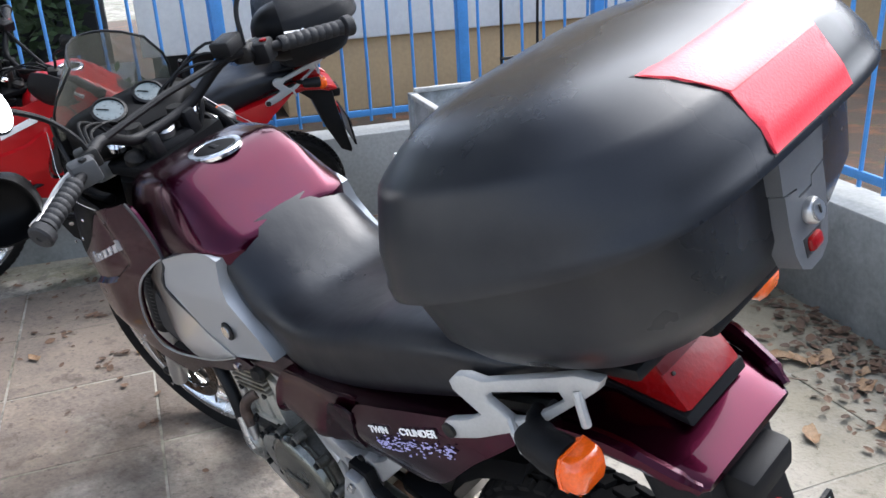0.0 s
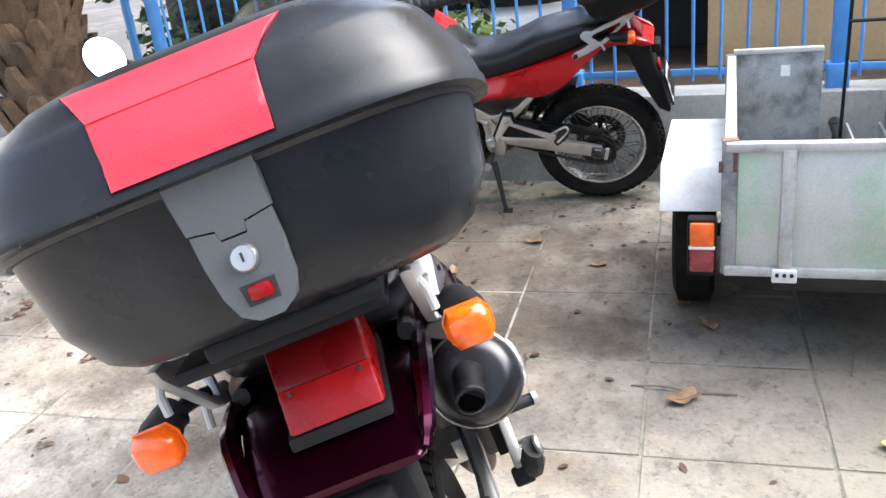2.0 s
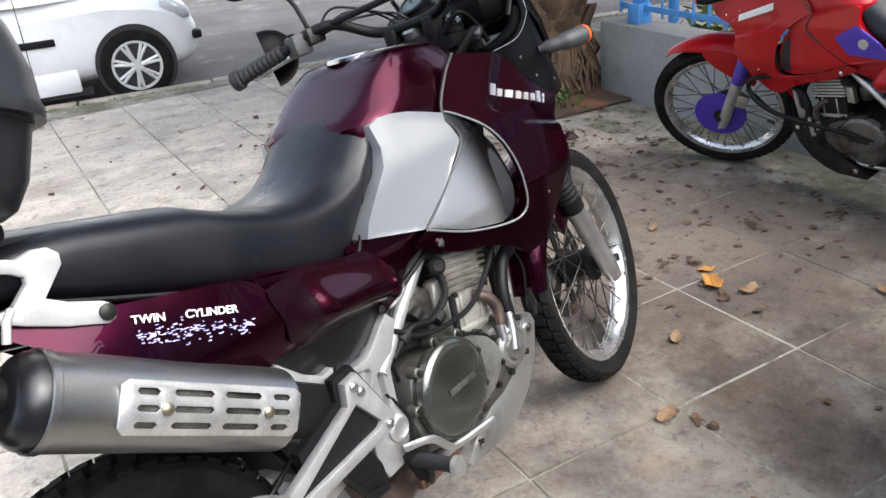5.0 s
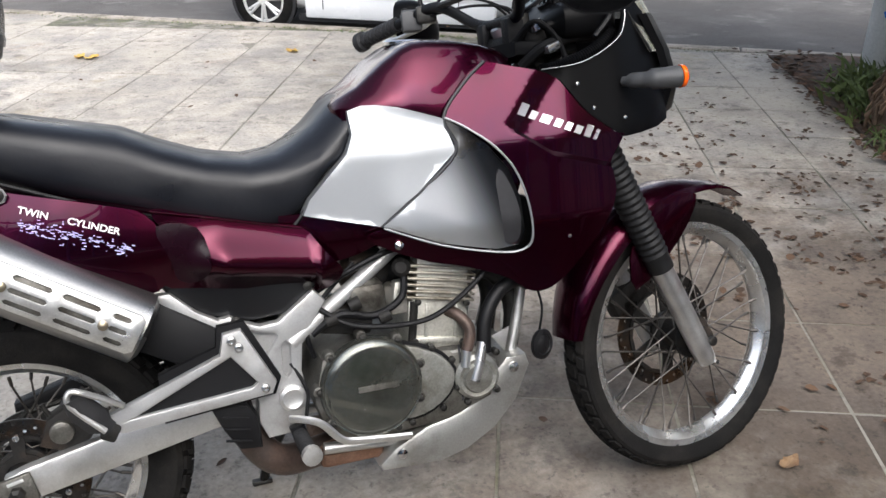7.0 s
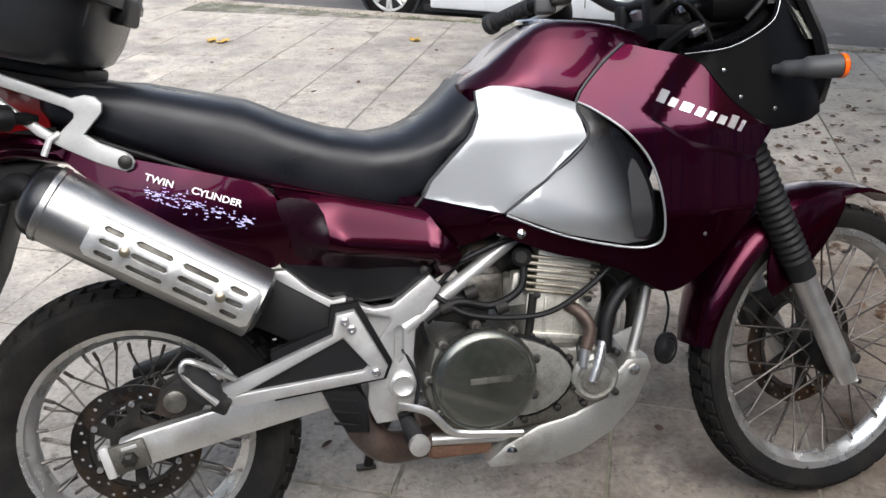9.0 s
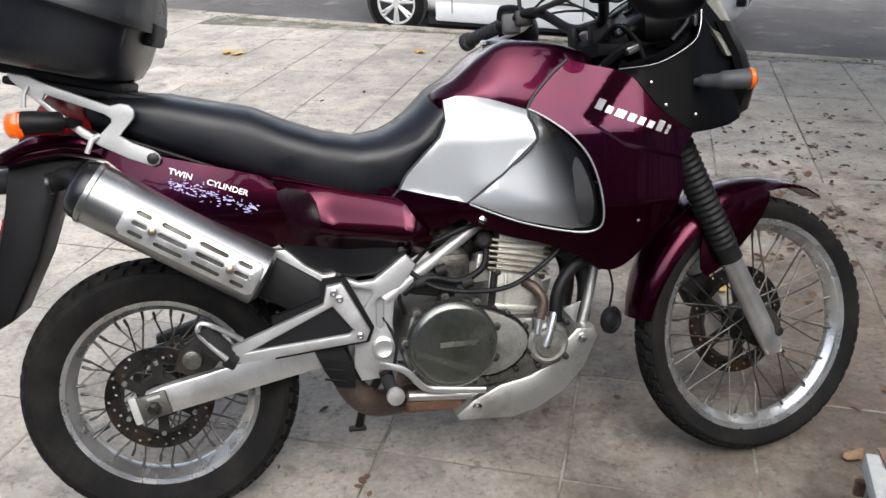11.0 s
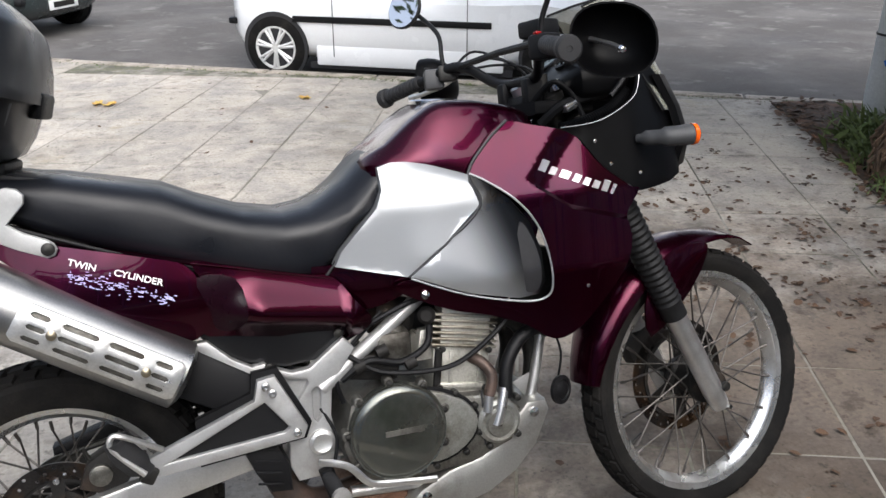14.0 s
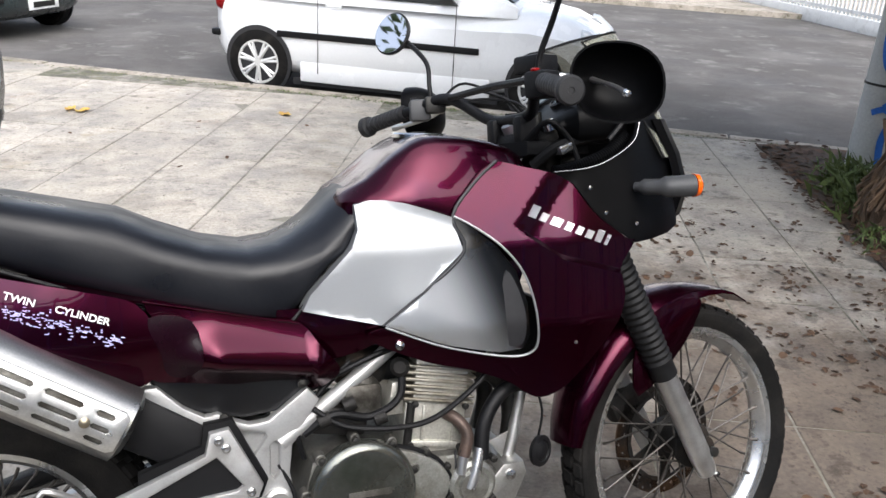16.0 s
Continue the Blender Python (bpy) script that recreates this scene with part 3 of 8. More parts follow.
def wheel(parent, centre, m, tyre_r, tyre_w, rim_r, disc_side, tyre_label, name, disc_cover=None):
    w = part(name, lathe([(0.012, -0.09), (0.03, -0.085), (0.032, -0.05), (0.055, -0.045), (0.055, -0.035), (0.04, -0.028), (0.04, 0.028), (0.055, 0.035), (0.055, 0.045), (0.032, 0.05), (0.03, 0.085), (0.012, 0.09)], seg=24),
             DARKCAST, parent, m=m @ Matrix.Translation(centre))
    h, d = tyre_w / 2, tyre_r - rim_r
    prof = [(rim_r - 0.004, -h * 0.62), (rim_r + 0.01, -h * 0.78), (rim_r + d * 0.4, -h * 0.98), (rim_r + d * 0.62, -h), (rim_r + d * 0.74, -h * 0.9), (rim_r + d * 0.85, -h * 0.52), (tyre_r - 0.011, 0)]
    prof += [(r, -y) for r, y in prof[-2::-1]]
    b = lathe(prof, seg=72, closed=True)
    # tread blocks
    tb = bmesh.new()
    count = 46 if tyre_w > 0.1 else 52
    rows = ((-0.72, 0.13), (-0.28, 0.17), (0.18, 0.17), (0.62, 0.13)) if tyre_w > 0.1 else ((-0.66, 0.16), (-0.02, 0.3), (0.6, 0.16))
    for k in range(count):
        for j, (o, half) in enumerate(rows):
            a0 = 2 * math.pi * (k + (0.5 if j % 2 else 0.0)) / count
            y0, y1 = (o - half) * h, (o + half) * h
            quad = []
            for dr in (-0.016, 0.0):
                for aa, yy, sk in ((-0.38, y0, 0.12), (0.3, y0, 0.12), (0.38, y1, -0.12), (-0.3, y1, -0.12)):
                    a = a0 + (aa + sk) * 2 * math.pi / count
                    r = tyre_r - (abs(yy) / h) ** 2.6 * d * 0.28 + dr * 1.0 + 0.001
                    quad.append(tb.verts.new((r * math.cos(a), yy, r * math.sin(a))))
            q = quad
            for fidx in ((4, 5, 6, 7), (0, 1, 5, 4), (1, 2, 6, 5), (2, 3, 7, 6), (3, 0, 4, 7)):
                tb.faces.new([q[i] for i in fidx])
    ty = part("tyre", b, RUBBER, w, tyre_label, 32)
    part("tread", tb, RUBBER, ty, "", 32)["kind"] = "stuff"
    rh = h * 0.62
    part("rim", lathe([(rim_r - 0.012, -rh), (rim_r + 0.006, -rh - 0.004), (rim_r + 0.006, -rh + 0.003), (rim_r - 0.01, -rh * 0.55), (rim_r - 0.018, -rh * 0.3), (rim_r - 0.02, 0), (rim_r - 0.018, rh * 0.3), (rim_r - 0.01, rh * 0.55), (rim_r + 0.006, rh - 0.003), (rim_r + 0.006, rh + 0.004), (rim_r - 0.012, rh), (rim_r - 0.015, rh * 0.7), (rim_r - 0.027, rh * 0.4), (rim_r - 0.031, 0), (rim_r - 0.027, -rh * 0.4), (rim_r - 0.015, -rh * 0.7)], seg=72, closed=True), RIMALU, w, "spoked aluminium rim")
    me = None
    for k in range(36):
        side = 1 if k % 2 else -1
        lean = 0.55 if (k // 2) % 2 else -0.55
        if me is None:
            sb = tube([(0.05 * math.cos(0.9), 0, 0.05 * math.sin(0.9)), (rim_r - 0.046, 0, 0.001), (rim_r - 0.044, 0, 0.001), (rim_r - 0.024, 0, 0)], [0.0023, 0.0023, 0.0038, 0.0038], 6)
            so = part("spoke", sb, SPOKE, w)
            me = so.data
        else:
            so = part("spoke", None, None, w, me=me)
        a = 2 * math.pi * k / 36
        tilt = math.degrees(math.atan2(0.04, rim_r - 0.09)) * side
        so.matrix_local = pose(0, 0, 0, 0, -math.degrees(a), 0) @ (Matrix.Diagonal((1, 1, 1 if lean > 0 else -1, 1))) @ Matrix.Translation((0, -0.0, 0)) @ pose(0, side * 0.036, 0, 0, 0, -tilt)
    part("valve", tube([(rim_r - 0.028, 0, 0), (rim_r - 0.07, 0, 0)], 0.005, 8), STEEL, w, m=pose(0, 0, 0, 0, 150, 0))
    if disc_side:
        y = disc_side * 0.062
        dr = 0.125 if tyre_w > 0.1 else (0.118 if disc_cover else 0.15)
        def circle(cx, cz, r, n, a0=0.0):
            return [(cx + r * math.cos(a0 + 2 * math.pi * i / n), cz + r * math.sin(a0 + 2 * math.pi * i / n)) for i in range(n)]
        drills = [circle((dr - (0.009, 0.018, 0.026)[k % 3]) * math.cos(2 * math.pi * k / 36), (dr - (0.009, 0.018, 0.026)[k % 3]) * math.sin(2 * math.pi * k / 36), 0.0038, 7) for k in range(36)]
        part("brake_disc", prism(circle(0, 0, dr, 64), y - 0.002, y + 0.002, 0, 0, None, [circle(0, 0, dr - 0.034, 48)] + drills), disc_cover or DISC, w, "drilled brake disc", 32)
        windows = []
        for k in range(6):
            a, ra, rb = 2 * math.pi * k / 6, 0.05, dr - 0.042
            windows.append([(ra * math.cos(a + q * 0.3), ra * math.sin(a + q * 0.3)) for q in (-1, 0, 1)] + [(rb * math.cos(a + q * 0.36), rb * math.sin(a + q * 0.36)) for q in (1, 0, -1)])
        part("disc_carrier", prism(circle(0, 0, dr - 0.033, 48), y * 0.88, y * 0.95, 0, 0, None, [circle(0, 0, 0.034, 24)] + windows), DARKCAST, w, "", 32)
        for k in range(6):
            a = 2 * math.pi * (k + 0.5) / 6
            part("disc_bolt", lathe([(0.0065, 0), (0.0065, 0.006), (0, 0.007)], ((dr - 0.038) * math.cos(a), y, (dr - 0.038) * math.sin(a)), (0, disc_side, 0), 8), LOCKM, w)
        if disc_cover:
            part("disc_guard", lathe([(0.03, y * 1.25), (dr * 1.02, y * 1.2), (dr * 1.04, y * 1.05), (dr * 1.0, y * 1.1), (0.03, y * 1.15)], seg=40), disc_cover, w, "purple plastic disc guard")
    return w


def top_case(parent_m, m, material, strip, label, strip_label):
    t = thing("top_case", parent_m @ m, label, "luggage box")
    n = 3.8
    lower = [(0.0, 0.15, 0.19, -0.03), (0.012, 0.168, 0.21, -0.033), (0.05, 0.188, 0.236, -0.04), (0.128, 0.202, 0.25, -0.042)]
    upper = [(0.1275, 0.227, 0.269, -0.054), (0.142, 0.2275, 0.2695, -0.054), (0.148, 0.2245, 0.2665, -0.054), (0.18, 0.2215, 0.262, -0.054), (0.215, 0.2125, 0.248, -0.0535), (0.236, 0.206, 0.2385, -0.0525), (0.243, 0.2025, 0.2345, -0.052), (0.249, 0.1965, 0.228, -0.051), (0.268, 0.173, 0.204, -0.048), (0.282, 0.149, 0.18, -0.044), (0.293, 0.118, 0.147, -0.037), (0.3, 0.072, 0.095, -0.028), (0.303, 0.03, 0.04, -0.022)]

    def ring(z, a, b, c, k=56):
        row = []
        for i in range(k):
            q = 2 * math.pi * i / k
            cc, ss = math.cos(q), math.sin(q)
            row.append((c + a * math.copysign(abs(cc) ** (2 / n), cc), b * math.copysign(abs(ss) ** (2 / n), ss), z))
        return row

    def shear(bm):
        for v in bm.verts:
            z = v.co.z
            f = min(1.0, max(0.0, (v.co.x + 0.27) / 0.3))
            v.co.y *= 0.98 + 0.13 * f * f * (3 - 2 * f)      # wider towards the front
            v.co.z += 0.117 * (0.047 - v.co.x) * (max(0.0, z / 0.13) if z < 0.13 else max(0.0, 1 - (z - 0.13) / 0.1))
        return bm

    part("case_bottom", shear(rings(bmesh.new(), [ring(*s) for s in lower])), material, t)
    part("case_lid", shear(rings(bmesh.new(), [ring(*s) for s in [(0.1265, 0.214, 0.256, -0.054)] + upper])), material, t, "", 60)
    part("seam", shear(rings(bmesh.new(), [ring(0.1225, 0.208, 0.253, -0.047), ring(0.1285, 0.212, 0.256, -0.05)])), SHADEBLACK, t)

    def rear(levels):
        def f(y, z_now):
            z = z_now
            for turn in range(8):
                z = z_now - 0.0365 * (max(0.0, z / 0.13) if z < 0.13 else max(0.0, 1 - (z - 0.13) / 0.1))
            a = linear(z, [(l[0], l[1]) for l in levels])
            b = linear(z, [(l[0], l[2]) for l in levels])
            c = linear(z, [(l[0], l[3]) for l in levels])
            return -(c - a * max(0.0, 1 - abs(y / b) ** n) ** (1 / n))
        return f

    def rear_patch(outline, levels, thick, proud, step=0.018):
        b = shell(outline, rear(levels), thick, step, -1, 0, proud)
        for v in b.verts:
            v.co = (v.co.y, v.co.x, v.co.z)
        return b

    part("reflector", rear_patch([(-0.077, 0.176), (0.077, 0.176), (0.081, 0.24), (0.092, 0.256), (0.114, 0.28), (-0.114, 0.28), (-0.092, 0.256), (-0.081, 0.24)], upper, 0.006, 0.0035, 0.008), strip, t, strip_label)
    part("reflector_upper_field", rear_patch([(-0.08, 0.241), (0.08, 0.241), (0.091, 0.256), (0.112, 0.279), (-0.112, 0.279), (-0.091, 0.256)], upper, 0.004, 0.0052, 0.008), strip, t)
    part("reflector_groove", rear_patch([(-0.079, 0.1735), (0.079, 0.1735), (0.0832, 0.2395), (0.094, 0.256), (0.1175, 0.281), (-0.1175, 0.281), (-0.094, 0.256), (-0.0832, 0.2395)], upper, 0.004, 0.0008, 0.008), BLACKP, t)
    plate = [(-0.02, 0.172, 0.25, -0.052), (0.05, 0.182, 0.25, -0.052), (0.128, 0.196, 0.26, -0.052), (0.17, 0.214, 0.26, -0.064)]
    part("latch_plate", rear_patch([(-0.040, 0.112), (-0.014, 0.108), (-0.012, 0.098), (0.014, 0.098), (0.016, 0.108), (0.040, 0.112), (0.040, 0.08), (0.036, 0.045), (0.028, 0.024), (0.012, 0.014), (-0.012, 0.014), (-0.028, 0.024), (-0.036, 0.045), (-0.040, 0.08)], plate, 0.014, 0.013, 0.012), GREYP, t, "grey latch plate")
    part("latch_flap", rear_patch([(-0.046, 0.168), (0.046, 0.168), (0.042, 0.114), (0.016, 0.11), (0.014, 0.1), (-0.012, 0.1), (-0.014, 0.11), (-0.042, 0.114)], plate, 0.02, 0.0125, 0.012), GREYP, t, "grey hinged latch flap")
    part("button_recess", rear_patch([(-0.018, 0.052), (0.018, 0.052), (0.016, 0.03), (-0.016, 0.03)], plate, 0.002, 0.0138, 0.012), SHADEBLACK, t)
    lx = -0.052 - 0.185 - 0.013
    lk = part("lock", lathe([(0.014, -0.004), (0.014, 0.004), (0.0118, 0.007), (0.0105, 0.007), (0.0105, 0.009), (0.0, 0.009)], (lx - 0.002, 0, 0.077), (-1, 0, 0.1), 24), LOCKM, t, "round key lock")
    part("keyhole", box((lx - 0.0115, 0, 0.079), (0.002, 0.0022, 0.009)), SHADEBLACK, lk)
    part("release_button", box((lx + 0.004, 0, 0.042), (0.01, 0.024, 0.016), 0.004), REDLENS, t, "red release button")
    for s in (-1, 1):
        part("hinge_strip", box((0.14, s * 0.2, 0.165), (0.008, 0.014, 0.055), 0.003, (0, -6, s * 28)), GREYP, t)
        part("hinge_strip", box((0.134, s * 0.196, 0.09), (0.008, 0.014, 0.045), 0.003, (0, 12, s * 28)), GREYP, t)
    part("front_hinge", box((0.162, 0, 0.112), (0.03, 0.16, 0.05), 0.008), BLACKP, t)
    part("mount_plate", box((-0.02, 0, -0.012), (0.3, 0.2, 0.024), 0.008), BLACKP, t)
    return t


def motorcycle(m, steer, pal, label, group=""):
    bike = thing("motorcycle", m, label, "motorcycle", group)
    P = lambda name, bm, material, lab="", parent=None, mm=None, smooth=38: part(name, bm, material, parent or bike, lab, smooth, mm)
    full = pal["full"]
    axis = Vector((-math.sin(radians(24)), 0, math.cos(radians(24))))
    piv = Vector((1.495, 0, 0.34))
    S = Matrix.Translation(piv) @ Matrix.Rotation(radians(steer), 4, axis) @ Matrix.Translation(-piv)
    I = Matrix.Identity(4)

    # wheels
    wheel(bike, (0.02, 0, 0.33), I, 0.322, 0.125, 0.23, -1, "worn rear tyre", "rear_wheel")
    fw = wheel(bike, (1.55, 0, 0.343), S, 0.343, 0.088, 0.283, 1 if full else 1, "front tyre", "front_wheel", pal.get("disc"))

    # fork and front fender
    for s in (-1, 1):
        a, b2 = Vector((1.235, s * 0.095, 0.93)), Vector((1.545, s * 0.095, 0.29))
        u = (b2 - a).normalized()
        leg = P("fork_leg", tube([a + u * 0.3, a + u * 0.66, a + u * 0.70, b2 + u * 0.0], [0.027, 0.027, 0.024, 0.022], 16), ALU if full else pal["fork"], "", None, S)
        part("stanchion", tube([a - u * 0.13, a + u * 0.32], 0.021, 14), STEEL, leg)
        boot = bmesh.new()
        prof = []
        for i in range(45):
            prof.append((0.036 - 0.006 * i / 44 + (0.0036 if i % 2 else 0.0), i * 0.00826))
        lathe([(0.02, 0)] + prof + [(0.03, 0.385), (0.03, 0.4)], a + u * 0.03, u, 22, bm=boot)
        part("fork_boot", boot, pal["boot"], leg, "ribbed rubber gaiter", 25)
        part("axle_bolt", lathe([(0.012, 0), (0.012, 0.01), (0.007, 0.012)], (1.545, s * 0.112, 0.345), (0, s, 0), 12), STEEL, leg)
        part("pinch_bolt", lathe([(0.006, 0), (0.006, 0.008)], b2 + Vector((0.01, s * 0.018, 0.0)), (0, s, 0), 8), CHROME, leg)
    cal = P("brake_caliper", box((1.44, 0.085, 0.44), (0.09, 0.05, 0.075), 0.012, (0, -25, 0)), ALU if pal.get("disc") else DARKCAST, "", None, S)
    fr = []
    for i in range(15):
        t = i / 14
        ang = radians(170 - 112 * t)
        r = 0.372 + 0.03 * math.sin(math.pi * t) + 0.03 * max(0, t - 0.75) * 2
        cx, cz = 1.55 + r * math.cos(ang), 0.343 + r * math.sin(ang)
        nrm = Vector((math.cos(ang), 0, math.sin(ang)))
        w = 0.052 + 0.03 * math.sin(math.pi * min(1, t * 1.1)) - 0.025 * max(0, t - 0.8) * 4
        drop = 0.055 * math.sin(math.pi * min(1.0, 0.15 + t * 0.9))
        row = []
        for k in range(13):
            q = -1 + 2 * k / 12
            row.append(Vector((cx, 0, cz)) - nrm * (drop * abs(q) ** 3) + Vector((0, w * math.copysign(min(1, abs(q) * 1.15), q), 0)))
        inner = [p - nrm * 0.004 for p in reversed(row)]
        fr.append(row + inner)
    P("front_fender", rings(bmesh.new(), fr), pal["fender"], "", None, S)
    for s in (-1, 1):
        P("fender_stay", prism([(1.36, 0.50), (1.50, 0.60), (1.56, 0.70), (1.46, 0.70), (1.36, 0.62)], s * 0.07, s * 0.078, 0.003, 3), pal["fender"], "", None, S)

    # frame
    FR = pal["frame"]
    for s in (-1, 1):
        fb = tube([(0.81, s * 0.115, 0.712), (0.70, s * 0.125, 0.635), (0.555, s * 0.145, 0.54)], [0.0155, 0.0155, 0.016], 12)
        P("frame_tube", fb, FR)
        plate = prism([(0.318, 0.678), (0.342, 0.678), (0.385, 0.635), (0.422, 0.612), (0.445, 0.616), (0.464, 0.602), (0.50, 0.587), (0.535, 0.59), (0.565, 0.612), (0.61, 0.645), (0.632, 0.618), (0.597, 0.57), (0.577, 0.535), (0.570, 0.482), (0.577, 0.44), (0.57, 0.395), (0.545, 0.355), (0.49, 0.352), (0.474, 0.39), (0.478, 0.433), (0.462, 0.50), (0.444, 0.535), (0.40, 0.576), (0.36, 0.618), (0.312, 0.668)],
                      s * 0.128, s * 0.155, 0.005, 0, None, [[(0.468, 0.574), (0.478, 0.578), (0.527, 0.567), (0.53, 0.56), (0.50, 0.518), (0.493, 0.519)], [(0.536, 0.54), (0.545, 0.548), (0.553, 0.54), (0.549, 0.482), (0.541, 0.474), (0.534, 0.482)]])
        pl = P("frame_plate", plate, FR, "cast footrest plate")
        part("plate_web", prism([(0.44, 0.56), (0.46, 0.592), (0.54, 0.58), (0.565, 0.55), (0.56, 0.46), (0.51, 0.46), (0.47, 0.52)], s * 0.128, s * 0.139, 0.0), FR, pl)
        part("pivot_nut", lathe([(0.027, 0), (0.027, 0.01), (0.02, 0.014), (0.016, 0.012), (0.0, 0.012)], (0.545, s * 0.152, 0.43), (0, s, 0), 24), ALU, pl)
        for bx, bz in ((0.455, 0.607), (0.505, 0.48), (0.6, 0.655)):
            part("bolt", lathe([(0.009, 0), (0.009, 0.006), (0.0, 0.008)], (bx, s * 0.155, bz), (0, s, 0), 10), STEEL, pl)
        peg = prism([(0.425, 0.595), (0.46, 0.60), (0.515, 0.485), (0.505, 0.462), (0.23, 0.437), (0.205, 0.445), (0.2, 0.475), (0.415, 0.555)], s * 0.178, s * 0.2, 0.005, 0, None, [[(0.435, 0.548), (0.478, 0.49), (0.468, 0.482), (0.25, 0.464)]])
        pg = P("passenger_peg_bracket", peg, FR, "triangular passenger footrest bracket")
        # added black pad, draws the shadow outline between bracket and plate
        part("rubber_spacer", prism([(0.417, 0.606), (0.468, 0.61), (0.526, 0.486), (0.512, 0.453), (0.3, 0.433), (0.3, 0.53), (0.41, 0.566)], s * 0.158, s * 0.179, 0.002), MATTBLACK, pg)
        for bx, bz in ((0.44, 0.582), (0.452, 0.566), (0.492, 0.477)):
            part("bracket_bolt", lathe([(0.0085, 0), (0.0085, 0.005), (0.005, 0.007), (0, 0.006)], (bx, s * 0.2, bz), (0, s, 0), 12), LOCKM, pg)
        part("dark_infill", prism([(0.44, 0.552), (0.483, 0.488), (0.47, 0.478), (0.25, 0.462)], s * 0.182, s * 0.19, 0.0), BLACKP, pg)
        fp = part("folded_footrest", tube([(0.205, s * 0.205, 0.455), (0.17, s * 0.215, 0.50), (0.155, s * 0.222, 0.535)], [0.012, 0.019, 0.017], 10, 4, None, 1.4), GRIP, pg)
        part("folded_footrest_rim", tube([(0.2, s * 0.226, 0.46), (0.15, s * 0.232, 0.52), (0.152, s * 0.23, 0.545), (0.175, s * 0.23, 0.54), (0.235, s * 0.205, 0.495)], 0.006, 8, 4), ALU, pg)
        part("peg_clevis", box((0.205, s * 0.188, 0.447), (0.03, 0.04, 0.035), 0.006, (0, 30, 0)), STEEL, pg)
        rp = P("rider_footrest", tube([(0.545, s * 0.15, 0.36), (0.55, s * 0.2, 0.358), (0.556, s * 0.265, 0.352)], [0.012, 0.016, 0.015], 10), GRIP, "rubber rider footrest")
        part("footrest_end", lathe([(0.02, 0), (0.02, 0.012), (0.0, 0.014)], (0.556, s * 0.265, 0.352), (0.1, s, 0.0), 14), ALU, rp)
        P("cradle_tube", tube([(1.085, s * 0.09, 0.60), (1.042, s * 0.1, 0.43), (0.97, s * 0.11, 0.3), (0.82, s * 0.115, 0.275), (0.6, s * 0.12, 0.29)], 0.0125, 12, 5), ALU)
        P("subframe_tube", tube([(0.62, s * 0.1, 0.74), (0.3, s * 0.12, 0.84), (-0.05, s * 0.12, 0.95)], 0.013, 8), STEEL)
    P("side_cover", prism([(0.32, 0.70), (0.57, 0.685), (0.64, 0.66), (0.56, 0.60), (0.49, 0.595), (0.40, 0.62), (0.345, 0.66)], -0.14, 0.14, 0.01), GLOSSBLACK, "black lower side cover")
    P("backbone", tube([(0.55, 0, 0.76), (0.85, 0, 0.85), (1.18, 0, 1.0)], 0.05, 10), STEEL)
    P("head_tube", tube([(1.26, 0, 0.87), (1.18, 0, 1.06)], 0.034, 12), STEEL)

    # swingarm, shock, chain side
    for s in (-1, 1):
        sw = P("swingarm", prism([(0.0, 0.315), (0.0, 0.365), (0.04, 0.378), (0.40, 0.455), (0.55, 0.47), (0.55, 0.42), (0.40, 0.385), (0.06, 0.315)], s * 0.098, s * 0.128, 0.005), ALU, "brushed aluminium swingarm")
        part("axle_block", box((0.015, s * 0.131, 0.337), (0.075, 0.012, 0.058), 0.004, (0, -12, 0)), CAST, sw)
        part("adjuster_cap", box((-0.022, s * 0.131, 0.33), (0.018, 0.018, 0.066), 0.004, (0, -12, 0)), RACK, sw)
        part("adjuster_mark", box((0.02, s * 0.1385, 0.358), (0.03, 0.003, 0.007), 0.001, (0, -12, 0)), RACK, sw)
        part("axle_nut", lathe([(0.015, 0), (0.015, 0.014), (0.008, 0.02)], (0.02, s * 0.136, 0.335), (0, s, 0), 6), STEEL, sw)
    P("swingarm_bridge", box((0.4, 0, 0.425), (0.06, 0.2, 0.06), 0.01), ALU)
    rc = P("rear_caliper", prism([(0.065, 0.405), (0.085, 0.455), (0.12, 0.475), (0.16, 0.455), (0.175, 0.425), (0.15, 0.395), (0.11, 0.385)], -0.105, -0.055, 0.006), DARKCAST, "grimy rear brake caliper")
    part("piston_cap", lathe([(0.022, 0), (0.022, 0.012), (0.016, 0.015), (0, 0.013)], (0.11, -0.104, 0.43), (0, -1, 0), 18), CAST, rc)
    part("slide_pin", tube([(0.14, -0.108, 0.455), (0.185, -0.108, 0.44)], 0.008, 8), STEEL, rc)
    part("bleed_nipple", tube([(0.09, -0.09, 0.46), (0.08, -0.09, 0.485)], 0.005, 8), STEEL, rc)
    P("brake_hose", tube([(0.14, -0.09, 0.42), (0.24, -0.105, 0.45), (0.36, -0.1, 0.5)], 0.005, 6, 4), BLACKP)
    P("chain", tube([(0.02, 0.085, 0.415), (0.5, 0.085, 0.49), (0.55, 0.085, 0.44), (0.5, 0.085, 0.395), (0.02, 0.085, 0.245), (-0.06, 0.085, 0.33), (0.02, 0.085, 0.415)], 0.009, 6, 4, None, 0.8), STEEL)
    P("sprocket", lathe([(0.06, 0.081), (0.088, 0.081), (0.088, 0.088), (0.06, 0.088)], (0.02, 0, 0.33), (0, 1, 0), 40, True), STEEL)
    P("chain_guard", prism([(0.0, 0.44), (0.12, 0.475), (0.42, 0.53), (0.42, 0.5), (0.0, 0.42)], 0.07, 0.115, 0.006), BLACKP)
